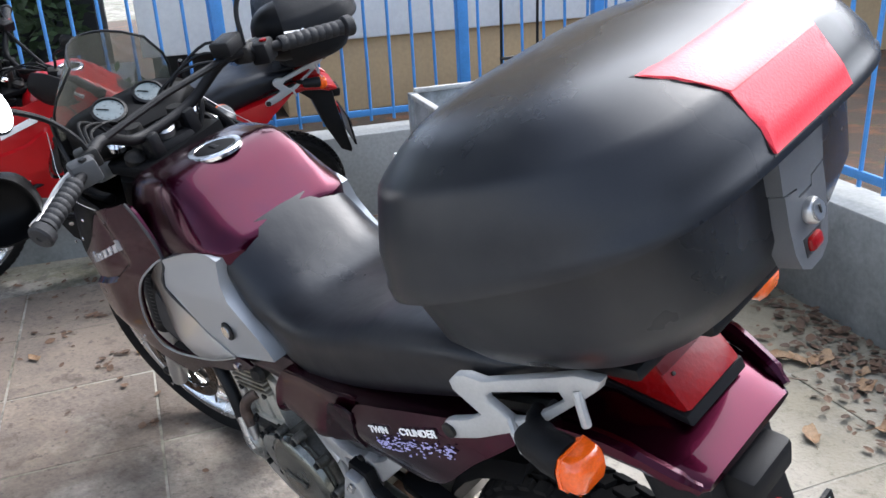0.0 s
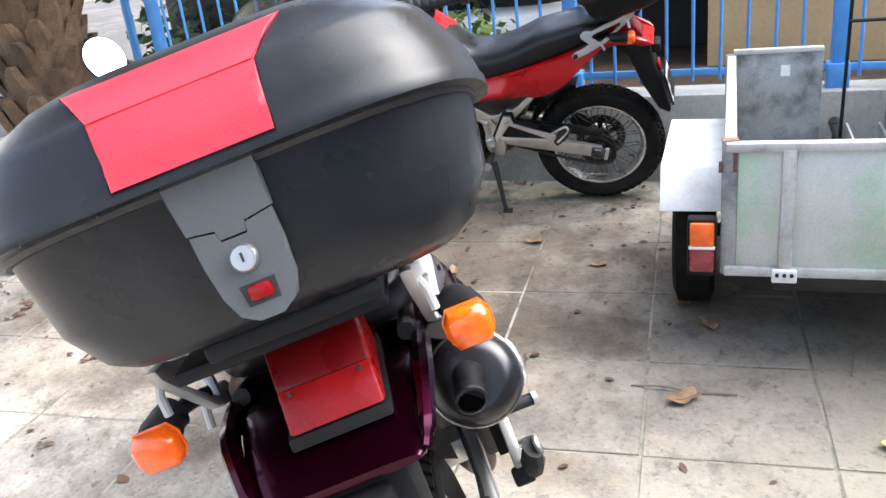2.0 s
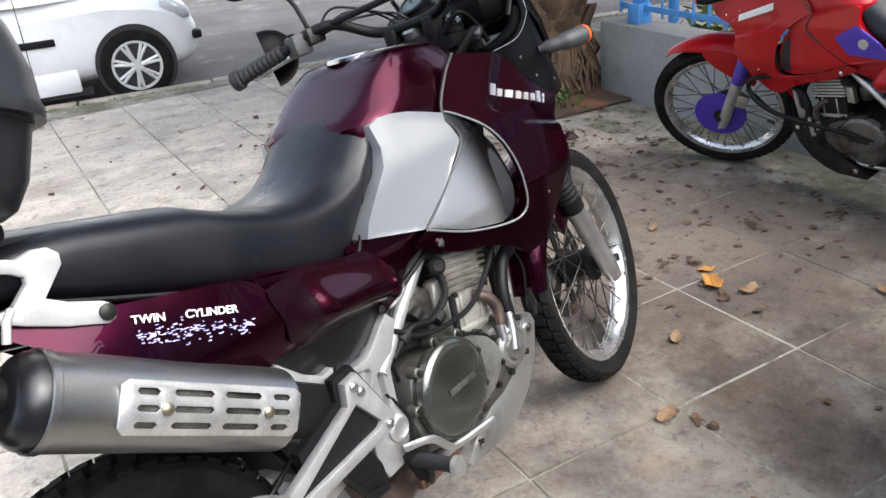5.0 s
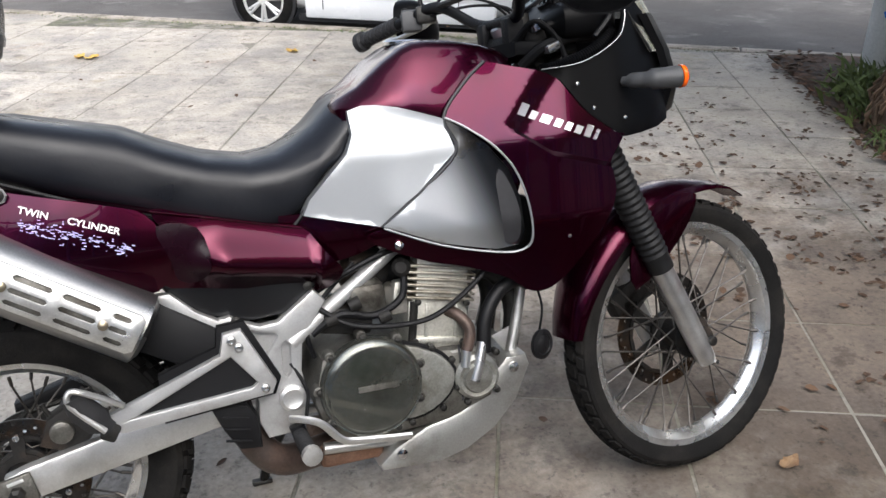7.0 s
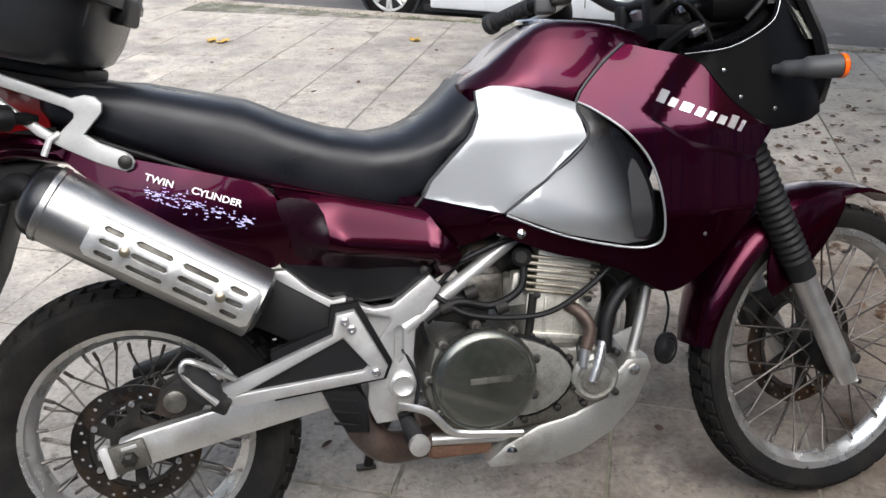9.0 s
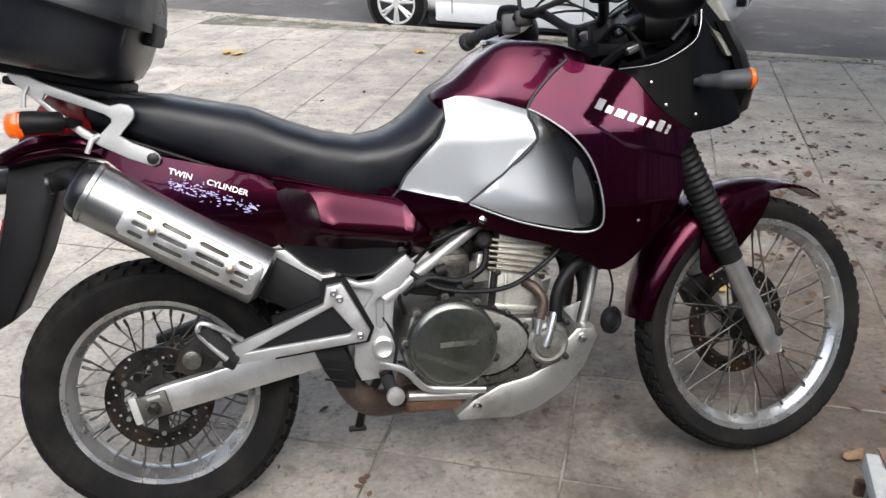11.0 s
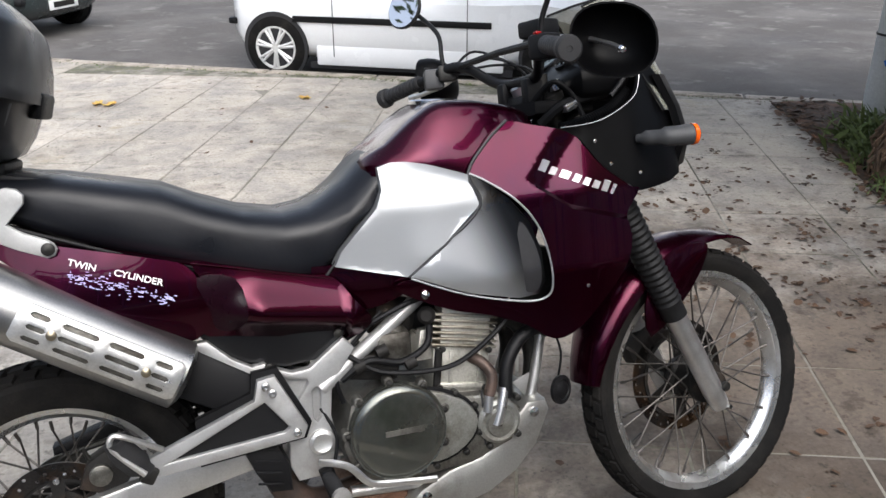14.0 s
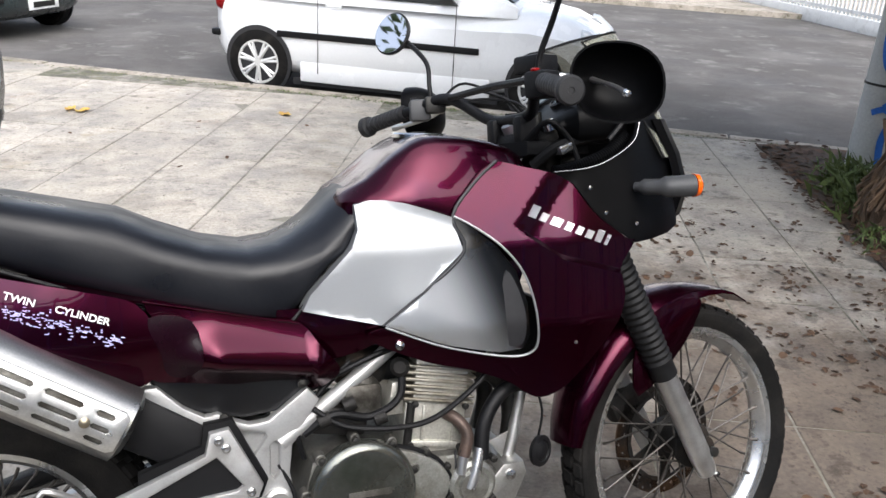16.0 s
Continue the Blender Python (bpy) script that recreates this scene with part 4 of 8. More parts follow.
    pts = [(0.47 + 0.1 * i / 80 + 0.0, 0.04 * math.cos(i * 0.55), 0.42 + 0.3 * i / 80 + 0.0) for i in range(80)]
    P("shock_spring", tube([(x + 0.03 * math.sin(i * 0.55), y, z) for i, (x, y, z) in enumerate(pts)], 0.006, 6), STEEL)
    P("inner_mudguard", rings(bmesh.new(), [[Vector((0.02 + (0.35 + dr) * math.cos(radians(a)), y, 0.33 + (0.35 + dr) * math.sin(radians(a)))) for y, dr in ((-0.075, 0), (-0.05, 0.02), (0.05, 0.02), (0.075, 0), (0.05, 0.012), (-0.05, 0.012))] for a in range(15, 82, 10)]), BLACKP)

    # engine
    block, cover = (CAST, COVER) if full else (DARKCAST, CAST)
    en = P("crankcase", prism([(0.60, 0.52), (0.68, 0.545), (0.80, 0.50), (0.93, 0.49), (0.985, 0.44), (0.96, 0.37), (0.86, 0.335), (0.70, 0.325), (0.60, 0.35), (0.575, 0.43)], -0.16, 0.16, 0.015), block, "grimy twin-cylinder engine crankcase")
    for s in (-1, 1):
        cb = lathe([(0.104, 0.0), (0.104, 0.018), (0.098, 0.026), (0.09, 0.031)] + [(0.085 - 0.005 * q, 0.032 + 0.00024 * q) for q in range(17)] + [(0.0, 0.036)], (0.695, s * 0.158, 0.45), (0, s, 0), 64)
        for v in cb.verts:
            dx, dz = v.co.x - 0.695, v.co.z - 0.45
            if math.hypot(dx, dz) < 0.0955:
                below = min(1, max(0, (-0.42 * (dx + 0.1) - dz) / 0.008))
                v.co.y -= s * 0.0025 * below
        cv = part("engine_cover", cb, cover, en, "round clutch cover")
        part("cover_ring", lathe([(0.103, 0.006), (0.1075, 0.012), (0.1045, 0.0235), (0.098, 0.022)], (0.695, s * 0.158, 0.45), (0, s, 0), 48, True), cover, en)
        for k in range(9):
            a = 2 * math.pi * (k + 0.4) / 9
            part("cover_bolt_boss", lathe([(0.012, -0.02), (0.011, 0.004), (0.009, 0.006)], (0.695 + 0.11 * math.cos(a), s * 0.168, 0.45 + 0.11 * math.sin(a)), (0, s, 0), 10), block, en)
            part("cover_bolt", lathe([(0.007, 0), (0.007, 0.012), (0.0, 0.014)], (0.695 + 0.108 * math.cos(a), s * 0.168, 0.45 + 0.108 * math.sin(a)), (0, s, 0), 8), STEEL, en)
        part("cover_lobe", prism([(0.74, 0.52), (0.83, 0.50), (0.875, 0.45), (0.86, 0.40), (0.80, 0.365), (0.74, 0.38)], s * 0.155, s * 0.172, 0.006, 3), PUMPALLOY if full else cover, en)
        # black edging round the lobe stands for the dark gap behind it
        part("cover_gasket", prism([(0.736, 0.526), (0.834, 0.507), (0.882, 0.451), (0.866, 0.396), (0.802, 0.358), (0.736, 0.374)], s * 0.155, s * 0.164, 0.002, 3), MATTBLACK, en)
        part("pump_housing", lathe([(0.05, 0), (0.05, 0.012), (0.042, 0.02), (0.034, 0.018), (0.03, 0.026), (0.0, 0.028)], (0.925, s * 0.155, 0.425), (0, s, 0), 28), PUMPALLOY if full else block, en)
        part("pump_face", prism([(0.87, 0.49), (0.93, 0.49), (0.975, 0.45), (0.96, 0.385), (0.89, 0.38)], s * 0.145, s * 0.158, 0.005), PUMPALLOY if full else block, en)
        for bx, bz in ((0.83, 0.507), (0.872, 0.472), (0.88, 0.41), (0.845, 0.37), (0.775, 0.352), (0.905, 0.498), (0.972, 0.472), (0.968, 0.388), (0.9, 0.372)):
            part("case_bolt", lathe([(0.0075, 0), (0.0075, 0.02), (0.0, 0.022)], (bx, s * 0.15, bz), (0, s, 0), 8), STEEL, en)
        part("case_joint", box((0.8915, s * 0.1585, 0.437), (0.004, 0.005, 0.125), 0.0), SHADEBLACK, en)
        part("cover_emblem", box((0.705, s * 0.1955, 0.455), (0.085, 0.002, 0.012), 0.0), block, en)
    en.matrix_local = Matrix.Translation((0.01, 0, -0.022))
    cyl = P("cylinder_block", prism([(0.80, 0.49), (0.80, 0.60), (0.815, 0.605), (0.815, 0.69), (0.93, 0.68), (0.93, 0.60), (0.935, 0.48)], -0.135, 0.135, 0.006), CYLINDER if full else DARKCAST, "bright oily cylinder block")
    for s in (-1, 1):
        part("block_flange", box((0.868, s * 0.137, 0.515), (0.13, 0.012, 0.014), 0.003, (0, 2, 0)), CYLINDER, cyl)
        part("block_rib", box((0.84, s * 0.137, 0.555), (0.008, 0.008, 0.08), 0.003), CYLINDER, cyl)
        part("block_rib", box((0.905, s * 0.137, 0.555), (0.008, 0.008, 0.08), 0.003), CYLINDER, cyl)
        part("head_cover", box((0.87, s * 0.06, 0.703), (0.11, 0.11, 0.02), 0.006, (0, 4, 0)), DARKCAST, cyl)
        part("coil_cap", lathe([(0.018, 0), (0.02, 0.02), (0.012, 0.028), (0, 0.028)], (0.785, s * 0.13, 0.675), (-0.4, s, 0.1), 14), DARKCAST, cyl)
        part("side_tank", prism([(0.765, 0.57), (0.80, 0.575), (0.80, 0.645), (0.77, 0.64)], s * 0.1, s * 0.13, 0.006), CYLINDER, cyl)
        part("float_bowl", lathe([(0.0, -0.03), (0.025, -0.028), (0.03, 0.0), (0.03, 0.02), (0.02, 0.03)], (0.715, s * 0.11, 0.62), (0, 0, 1), 18), CAST, cyl)
        for fx, fz in ((0.815, 0.515), (0.92, 0.51), (0.818, 0.6), (0.925, 0.595)):
            part("block_bolt", lathe([(0.007, 0), (0.007, 0.007), (0, 0.008)], (fx, s * 0.141, fz), (0, s, 0), 8), STEEL, cyl)
    for i in range(6):
        part("cooling_fin", box((0.868, 0, 0.605 + i * 0.0135), (0.15, 0.29, 0.0065), 0.002, (0, 4, 0)), FINALLOY if full else ALU, cyl)
    cyl.matrix_local = Matrix.Translation((0.009, 0, -0.026)) @ Matrix.Translation((0.87, 0, 0.62)) @ Matrix.Rotation(radians(7), 4, "Y") @ Matrix.Translation((-0.87, 0, -0.62))
    part("cylinder_bolt_boss", tube([(0.81, -0.137, 0.5), (0.812, -0.137, 0.6)], 0.009, 8), DARKCAST, cyl)
    P("carburettor", lathe([(0.03, -0.05), (0.045, -0.04), (0.045, 0.03), (0.03, 0.05)], (0.73, -0.07, 0.655), (0.9, 0, -0.25), 18), DARKCAST)
    P("carburettor", lathe([(0.03, -0.05), (0.045, -0.04), (0.045, 0.03), (0.03, 0.05)], (0.73, 0.07, 0.655), (0.9, 0, -0.25), 18), DARKCAST)
    P("intake_stub", tube([(0.77, -0.07, 0.645), (0.83, -0.07, 0.64)], 0.028, 14), BLACKP)
    P("starter_bracket", box((0.67, -0.1, 0.565), (0.12, 0.09, 0.06), 0.015, (0, 10, 0)), DARKCAST)
    P("reed_box", box((0.72, -0.12, 0.6), (0.08, 0.05, 0.07), 0.015), CAST)
    P("cable_harness", tube([(0.62, -0.15, 0.60), (0.68, -0.16, 0.56), (0.78, -0.165, 0.545), (0.86, -0.165, 0.555), (0.95, -0.16, 0.61), (1.0, -0.15, 0.66)], 0.006, 8, 5), BLACKP)
    P("cable_harness", tube([(0.6, -0.14, 0.5), (0.59, -0.15, 0.56), (0.63, -0.14, 0.62), (0.7, -0.13, 0.68)], 0.005, 8, 5), BLACKP)
    for k, (px, pz) in enumerate(((0.64, 0.575), (0.69, 0.6), (0.75, 0.565))):
        P("hose_clip", lathe([(0.014, -0.012), (0.014, 0.012)], (px, -0.15, pz), (1, 0, 0.3), 12), DARKCAST)
    P("cable_harness", tube([(0.6, -0.145, 0.55), (0.66, -0.155, 0.585), (0.73, -0.15, 0.57), (0.79, -0.15, 0.6), (0.8, -0.14, 0.66)], 0.008, 8, 5), BLACKP)
    P("cable_harness", tube([(0.6, -0.12, 0.62), (0.66, -0.14, 0.655), (0.74, -0.15, 0.69), (0.79, -0.14, 0.7)], 0.006, 8, 5), BLACKP)
    P("brake_light_wire", tube([(0.55, -0.15, 0.50), (0.575, -0.16, 0.44), (0.565, -0.165, 0.38)], 0.004, 6, 5), BLACKP)
    for s, mt in ((-1, BLACKP), (1, BLACKP)):
        P("coolant_hose", tube([(0.955, s * 0.165, 0.455), (0.965, s * 0.158, 0.525), (1.005, s * 0.146, 0.578), (1.052, s * 0.135, 0.592), (1.085, s * 0.11, 0.575), (1.1, s * 0.06, 0.56)], 0.0155, 12, 5), mt)
        P("coolant_pipe", tube([(0.925, s * 0.178, 0.4), (0.94, s * 0.174, 0.437), (0.953, s * 0.166, 0.478)], 0.012, 12, 4), LOCKM)
        P("coolant_pipe", tube([(0.909, s * 0.17, 0.43), (0.917, s * 0.165, 0.47)], 0.0105, 12), LOCKM)
        P("coolant_elbow", tube([(0.917, s * 0.165, 0.465), (0.928, s * 0.16, 0.506), (0.912, s * 0.148, 0.536), (0.89, s * 0.13, 0.55)], 0.013, 12, 5), BROWNPIPE)
        P("header_pipe", tube([(0.93, s * 0.07, 0.62), (1.02, s * 0.075, 0.60), (1.06, s * 0.075, 0.5), (1.01, s * 0.07, 0.34), (0.88, s * 0.06, 0.26), (0.7, s * 0.04, 0.26)], 0.02, 12, 5), STEEL)
        P("radiator_shroud_stay", prism([(0.985, 0.474), (1.03, 0.488), (1.016, 0.434)], s * 0.124, s * 0.13, 0.001), ALU)
    P("radiator", box((1.12, 0, 0.66), (0.03, 0.24, 0.18), 0.006, (0, 15, 0)), BLACKP)
    if full:
        P("horn", lathe([(0.016, 0), (0.034, 0.006), (0.034, 0.014), (0.024, 0.017), (0.022, 0.014), (0.012, 0.02), (0, 0.02)], (1.105, -0.11, 0.43), (0.45, -0.88, 0.05), 22), BLACKP)
        P("horn_wire", tube([(1.1, -0.11, 0.585), (1.115, -0.118, 0.52), (1.108, -0.112, 0.46)], 0.003, 6, 4), BLACKP)
    P("skid_plate", prism([(1.058, 0.427), (1.066, 0.4), (1.03, 0.325), (0.976, 0.27), (0.91, 0.233), (0.848, 0.217), (0.717, 0.223), (0.708, 0.238), (0.749, 0.272), (0.82, 0.306), (0.896, 0.322), (0.949, 0.354), (0.98, 0.396), (1.012, 0.428)], -0.15, 0.15, 0.01), SKID if full else DARKCAST, "scuffed alloy skid plate" if full else "skid plate")
    for s in (-1, 1):
        for bx, bz in ((1.025, 0.404), (0.76, 0.258)):
            P("skid_bolt", lathe([(0.011, 0), (0.011, 0.006), (0.0, 0.009)], (bx, s * 0.15, bz), (0, s, 0), 12), CHROME)
    P("exhaust_collector", box((0.66, -0.02, 0.265), (0.14, 0.2, 0.05), 0.015), RUST, "rust-brown exhaust collector")
    P("collector_label", prism([(0.6, 0.275), (0.7, 0.27), (0.7, 0.25), (0.6, 0.255)], -0.124, -0.121, 0), RUST)
    P("centre_pipe", tube([(0.62, -0.06, 0.265), (0.52, -0.1, 0.275), (0.47, -0.112, 0.32), (0.44, -0.115, 0.4), (0.42, -0.12, 0.5), (0.34, -0.128, 0.6)], 0.033, 16, 6), BROWNPIPE, "rust-filmed exhaust pipe")
    P("brake_pedal", tube([(0.535, -0.168, 0.39), (0.56, -0.19, 0.392), (0.592, -0.195, 0.378), (0.625, -0.195, 0.34), (0.652, -0.19, 0.327), (0.72, -0.19, 0.318), (0.775, -0.19, 0.312)], 0.0065, 8, 5, None, 1.3), ALU, "bent brake pedal")
    P("brake_cylinder", tube([(0.545, -0.165, 0.375), (0.56, -0.17, 0.315)], 0.016, 12), BLACKP)
    P("brake_rod_end", lathe([(0.014, 0), (0.015, 0.012), (0.0, 0.016)], (0.575, -0.16, 0.3), (0.2, -1, -0.1), 14), STEEL)
    P("side_stand", tube([(0.57, 0.13, 0.32), (0.55, 0.17, 0.24), (0.5, 0.235, 0.115), (0.49, 0.245, 0.072)] if full else [(0.55, 0.13, 0.30), (0.5, 0.24, 0.10), (0.49, 0.25, 0.07)], [0.015, 0.013, 0.012, 0.012], 8), STEEL, "steel side stand, folded out")
    P("side_stand_foot", box((0.485, 0.25, 0.066), (0.05, 0.035, 0.012), 0.004, (-12, 0, 0)), STEEL)

    # exhaust silencer on the right
    A, B = Vector((-0.052, -0.18, 0.842)), Vector((0.295, -0.18, 0.622))
    u = (B - A).normalized()
    if full:
        mu = P("silencer", lathe([(0.058, 0), (0.067, 0.006), (0.067, (B - A).length - 0.01), (0.05, (B - A).length)], A, u, 40), MUFFLER, "stainless exhaust silencer")
        part("rear_band", lathe([(0.0672, 0.004), (0.0695, 0.006), (0.0695, 0.016), (0.0672, 0.018)], A, u, 40, True), MUFFLER, mu)
        part("end_cap", lathe([(0.0655, 0.006), (0.064, -0.008), (0.056, -0.02), (0.046, -0.028), (0.042, -0.029), (0.038, -0.03), (0.02, -0.03)], A, u, 36), GLOSSBLACK, mu, "black tapered end cap")
        bend = [A - u * 0.02 + Vector((0, 0.004, 0.004)), A - u * 0.045 + Vector((0, 0.006, 0.006)), A + Vector((-0.056, 0.01, 0.022)), A + Vector((-0.074, 0.012, 0.018))]
        tp = part("tail_pipe", tube(bend, [0.022, 0.0215, 0.021, 0.021], 24, 5), MATTBLACK, mu, "black bent tail pipe")
        part("pipe_rim", lathe([(0.0216, -0.004), (0.0222, 0.003), (0.0185, 0.004), (0.0178, -0.004)], bend[-1], (-1, 0, -0.1), 28, True), GLOSSBLACK, tp)
        # flat black disc at the mouth in place of the pipe's shaded inside
        part("pipe_bore", lathe([(0.018, 0.001), (0.0, 0.0012)], bend[-1], (-1, 0, -0.1), 28), BOREBLACK, tp)
        v = Vector((u.z, 0, -u.x))
        v = -v if v.z < 0 else v
        holes = []
        for u0, u1 in ((0.022, 0.056), (0.078, 0.143), (0.162, 0.227), (0.249, 0.282)):
            for v0 in (-0.027, -0.0045, 0.018):
                e = 0.004
                holes.append([(u0, v0 + e), (u0 + e, v0), (u1 - e, v0), (u1, v0 + e), (u1, v0 + 0.009 - e), (u1 - e, v0 + 0.009), (u0 + e, v0 + 0.009), (u0, v0 + 0.009 - e)])
        sh = prism([(0.0, -0.028), (0.01, -0.037), (0.294, -0.037), (0.304, -0.028), (0.304, 0.03), (0.294, 0.038), (0.01, 0.038), (0.0, 0.03)], 0.0, 0.004, 0.0012, 0, None, holes)
        base = A + u * 0.092
        for w in sh.verts:
            a_, y_, v_ = w.co
            sag = 0.075 - math.sqrt(max(0, 0.075 ** 2 - v_ ** 2))
            w.co = base + u * a_ + v * v_ + Vector((0, -0.067 - 0.005 - y_ + sag, 0))
        part("heat_shield", sh, SHIELD, mu, "slotted heat shield")
        part("slot_backing", rings(bmesh.new(), [[base + u * a_ + v * v_ + Vector((0, -0.0685 + (0.07 - math.sqrt(0.07 ** 2 - v_ ** 2)), 0)) for v_ in (-0.03, -0.015, 0, 0.015, 0.03)] for a_ in (0.012, 0.292)], False, False), CAST, mu)
        for a_ in (0.067, 0.24):
            part("shield_bolt", lathe([(0.009, 0), (0.009, 0.004), (0.004, 0.007), (0, 0.007)], base + u * a_ + Vector((0, -0.0755, 0)), (0, -1, 0), 14), BRASSY, mu)
        P("link_pipe_guard", prism([(0.30, 0.68), (0.25, 0.588), (0.40, 0.50), (0.46, 0.47), (0.475, 0.52), (0.42, 0.60)], -0.166, -0.11, 0.018), BLACKP, "black link pipe guard")
        P("link_pipe_guard", prism([(0.38, 0.455), (0.45, 0.46), (0.475, 0.40), (0.475, 0.34), (0.43, 0.345), (0.405, 0.39)], -0.172, -0.12, 0.012), BLACKP)
        for i in range(4):
            P("guard_rib", box((0.43, -0.1735, 0.44 - i * 0.024), (0.05, 0.004, 0.005), 0.001, (0, 12, 0)), BLACKP)

    # bodywork
    tank = []
    side = ((1, 0), (0.985, 0.13), (0.955, 0.3), (0.9, 0.5), (0.835, 0.7), (0.775, 0.855), (0.735, 0.92), (0.67, 0.957), (0.55, 0.978), (0.35, 0.992))
    for x, zt, zl, w in ((0.69, 0.995, 0.985, 0.11), (0.705, 1.008, 0.988, 0.145), (0.745, 1.03, 0.99, 0.166), (0.8, 1.075, 0.985, 0.176), (0.84, 1.101, 0.975, 0.178), (0.862, 1.11, 0.968, 0.179), (0.885, 1.1125, 0.96, 0.181), (0.94, 1.109, 0.95, 0.184), (1.0, 1.099, 0.945, 0.184), (1.045, 1.085, 0.948, 0.174), (1.065, 1.072, 0.95, 0.166), (1.1, 1.02, 0.95, 0.14)):
        row = [(x, w * a, zl + (zt - zl) * h) for a, h in side] + [(x, 0, zt)] + [(x, -w * a, zl + (zt - zl) * h) for a, h in reversed(side)]
        row += [(x, -w * 0.9, zl - 0.09), (x, w * 0.9, zl - 0.09)]
        tank.append(row)
    tk = P("fuel_tank", rings(bmesh.new(), tank), pal["body"], "glossy fuel tank", None, None, 50)
    cap = part("filler_cap", lathe([(0.058, -0.004), (0.058, 0.003), (0.055, 0.006), (0.044, 0.006), (0.042, 0.003), (0.0, 0.003)], (0.893, 0, 1.1065), (0.05, 0, 1), 36), CHROME, tk, "chrome filler cap")
    part("cap_insert", lathe([(0.042, 0.0045), (0.038, 0.0065), (0.0, 0.0065)], (0.893, 0, 1.1065), (0.05, 0, 1), 28), MATTBLACK, cap)
    part("cap_key_flap", box((0.893, 0, 1.114), (0.028, 0.012, 0.003), 0.001), BLACKP, cap)
    for s in (-1, 1):
        W = body_width
        def WF(x, z):      # the badge field lies deeper than the strip beside the tank and the flank below
            low = z - linear(x, [(1.0, 0.938), (1.107, 0.863), (1.25, 0.822), (1.4, 0.79)])
            rear = x - 1.012 - 0.77 * (z - 0.929)
            return W(x, z) - 0.013 * min(1.0, max(0.0, low / 0.01)) * min(1.0, max(0.0, rear / 0.05))
        FOLD = [[(1.012, 0.9296), (1.107, 0.863), (1.25, 0.822), (1.4, 0.79)], [(1.02, 0.934), (1.107, 0.873), (1.25, 0.832), (1.4, 0.8)],
                [(1.012, 0.9296), (1.105, 1.05)], [(1.066, 0.935), (1.155, 1.05)]]
        fa = P("side_fairing", shell([(0.985, 1.055), (1.04, 1.045), (1.10, 1.03), (1.135, 1.012), (1.155, 0.985), (1.19, 0.942), (1.25, 0.897), (1.27, 0.888), (1.235, 0.835), (1.24, 0.78), (1.22, 0.72), (1.18, 0.66), (1.12, 0.59), (1.07, 0.575), (1.01, 0.615), (0.93, 0.648), (0.85, 0.67), (0.77, 0.705), (0.722, 0.735), (0.757, 0.750), (0.80, 0.735), (0.87, 0.704), (0.93, 0.687), (0.99, 0.674), (1.03, 0.672), (1.05, 0.682), (1.058, 0.71), (1.048, 0.78), (1.025, 0.847), (0.984, 0.90), (0.932, 0.94), (0.898, 0.959), (0.94, 1.02)], WF, 0.006, 0.01, s, 4, 0.0, FOLD), pal["fairing"], "glossy side fairing")
        no = P("nose_fairing", shell([(1.10, 1.031), (1.19, 1.04), (1.275, 1.078), (1.305, 1.115), (1.313, 1.165), (1.318, 1.19), (1.36, 1.15), (1.415, 1.095), (1.44, 1.03), (1.455, 0.965), (1.42, 0.905), (1.28, 0.885), (1.252, 0.898), (1.192, 0.943), (1.157, 0.987), (1.137, 1.013)], WF, 0.006, 0.015, s, 3), pal["nose"], "black nose fairing")
        part("white_edging", tube([(x, s * (W(x, z) + 0.001), z) for x, z in ((1.10, 1.033), (1.19, 1.042), (1.275, 1.08), (1.304, 1.117), (1.312, 1.165))], 0.001, 6, 5), LOCKM if full else BLACKP, no)
        if full:
            em = part("badge_strip", box((1.115, s * (WF(1.115, 0.94) - 0.004), 0.94), (0.02, 0.004, 0.008), 0), BADGE, fa, "raised silver badge strip")
            for piece in emblem(s, WF):
                part("badge_block", piece, BADGE, em)
        def hollow(x, z):      # the panels dip in under their upper edge
            d = interp(x, [(0.70, 0.985), (0.74, 0.993), (0.77, 0.992), (0.81, 0.984), (0.85, 0.971), (0.892, 0.956), (0.93, 0.937), (0.98, 0.897), (1.02, 0.847), (1.05, 0.77)]) - z
            return 0.004 * min(1, max(0, d - 0.002) / 0.012) - 0.008 * min(1, max(0, d - 0.03) / 0.17) ** 2
        WP = lambda x, z: W(x, z) - hollow(x, z) * min(1, max(0, (x - 0.745) / 0.05))
        sl = P("tank_side_panel", shell([(0.712, 0.985), (0.74, 0.993), (0.77, 0.992), (0.81, 0.984), (0.85, 0.971), (0.892, 0.956), (0.911, 0.892), (0.83, 0.818), (0.75, 0.758), (0.605, 0.797), (0.62, 0.825), (0.70, 0.905), (0.715, 0.94)], WP, 0.04, 0.012, s, 0, 0.004), pal["panel"], "silver-grey side panel" if full else "")
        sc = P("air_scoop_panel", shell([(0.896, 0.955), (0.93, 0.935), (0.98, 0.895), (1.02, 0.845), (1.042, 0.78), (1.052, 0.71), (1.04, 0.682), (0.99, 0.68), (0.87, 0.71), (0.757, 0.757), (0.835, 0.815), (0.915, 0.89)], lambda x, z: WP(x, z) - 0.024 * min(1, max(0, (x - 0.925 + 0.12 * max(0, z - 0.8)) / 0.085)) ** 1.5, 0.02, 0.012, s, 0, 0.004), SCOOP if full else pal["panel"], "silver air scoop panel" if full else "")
        part("scoop_opening", shell([(1.0, 0.845), (1.02, 0.815), (1.036, 0.765), (1.04, 0.71), (1.03, 0.69), (1.005, 0.695), (0.992, 0.74), (0.99, 0.80)], lambda x, z: W(x, z) - 0.018, 0.004, 0.015, s, 3, 0.001), SHADEBLACK, sc, "black air scoop opening")
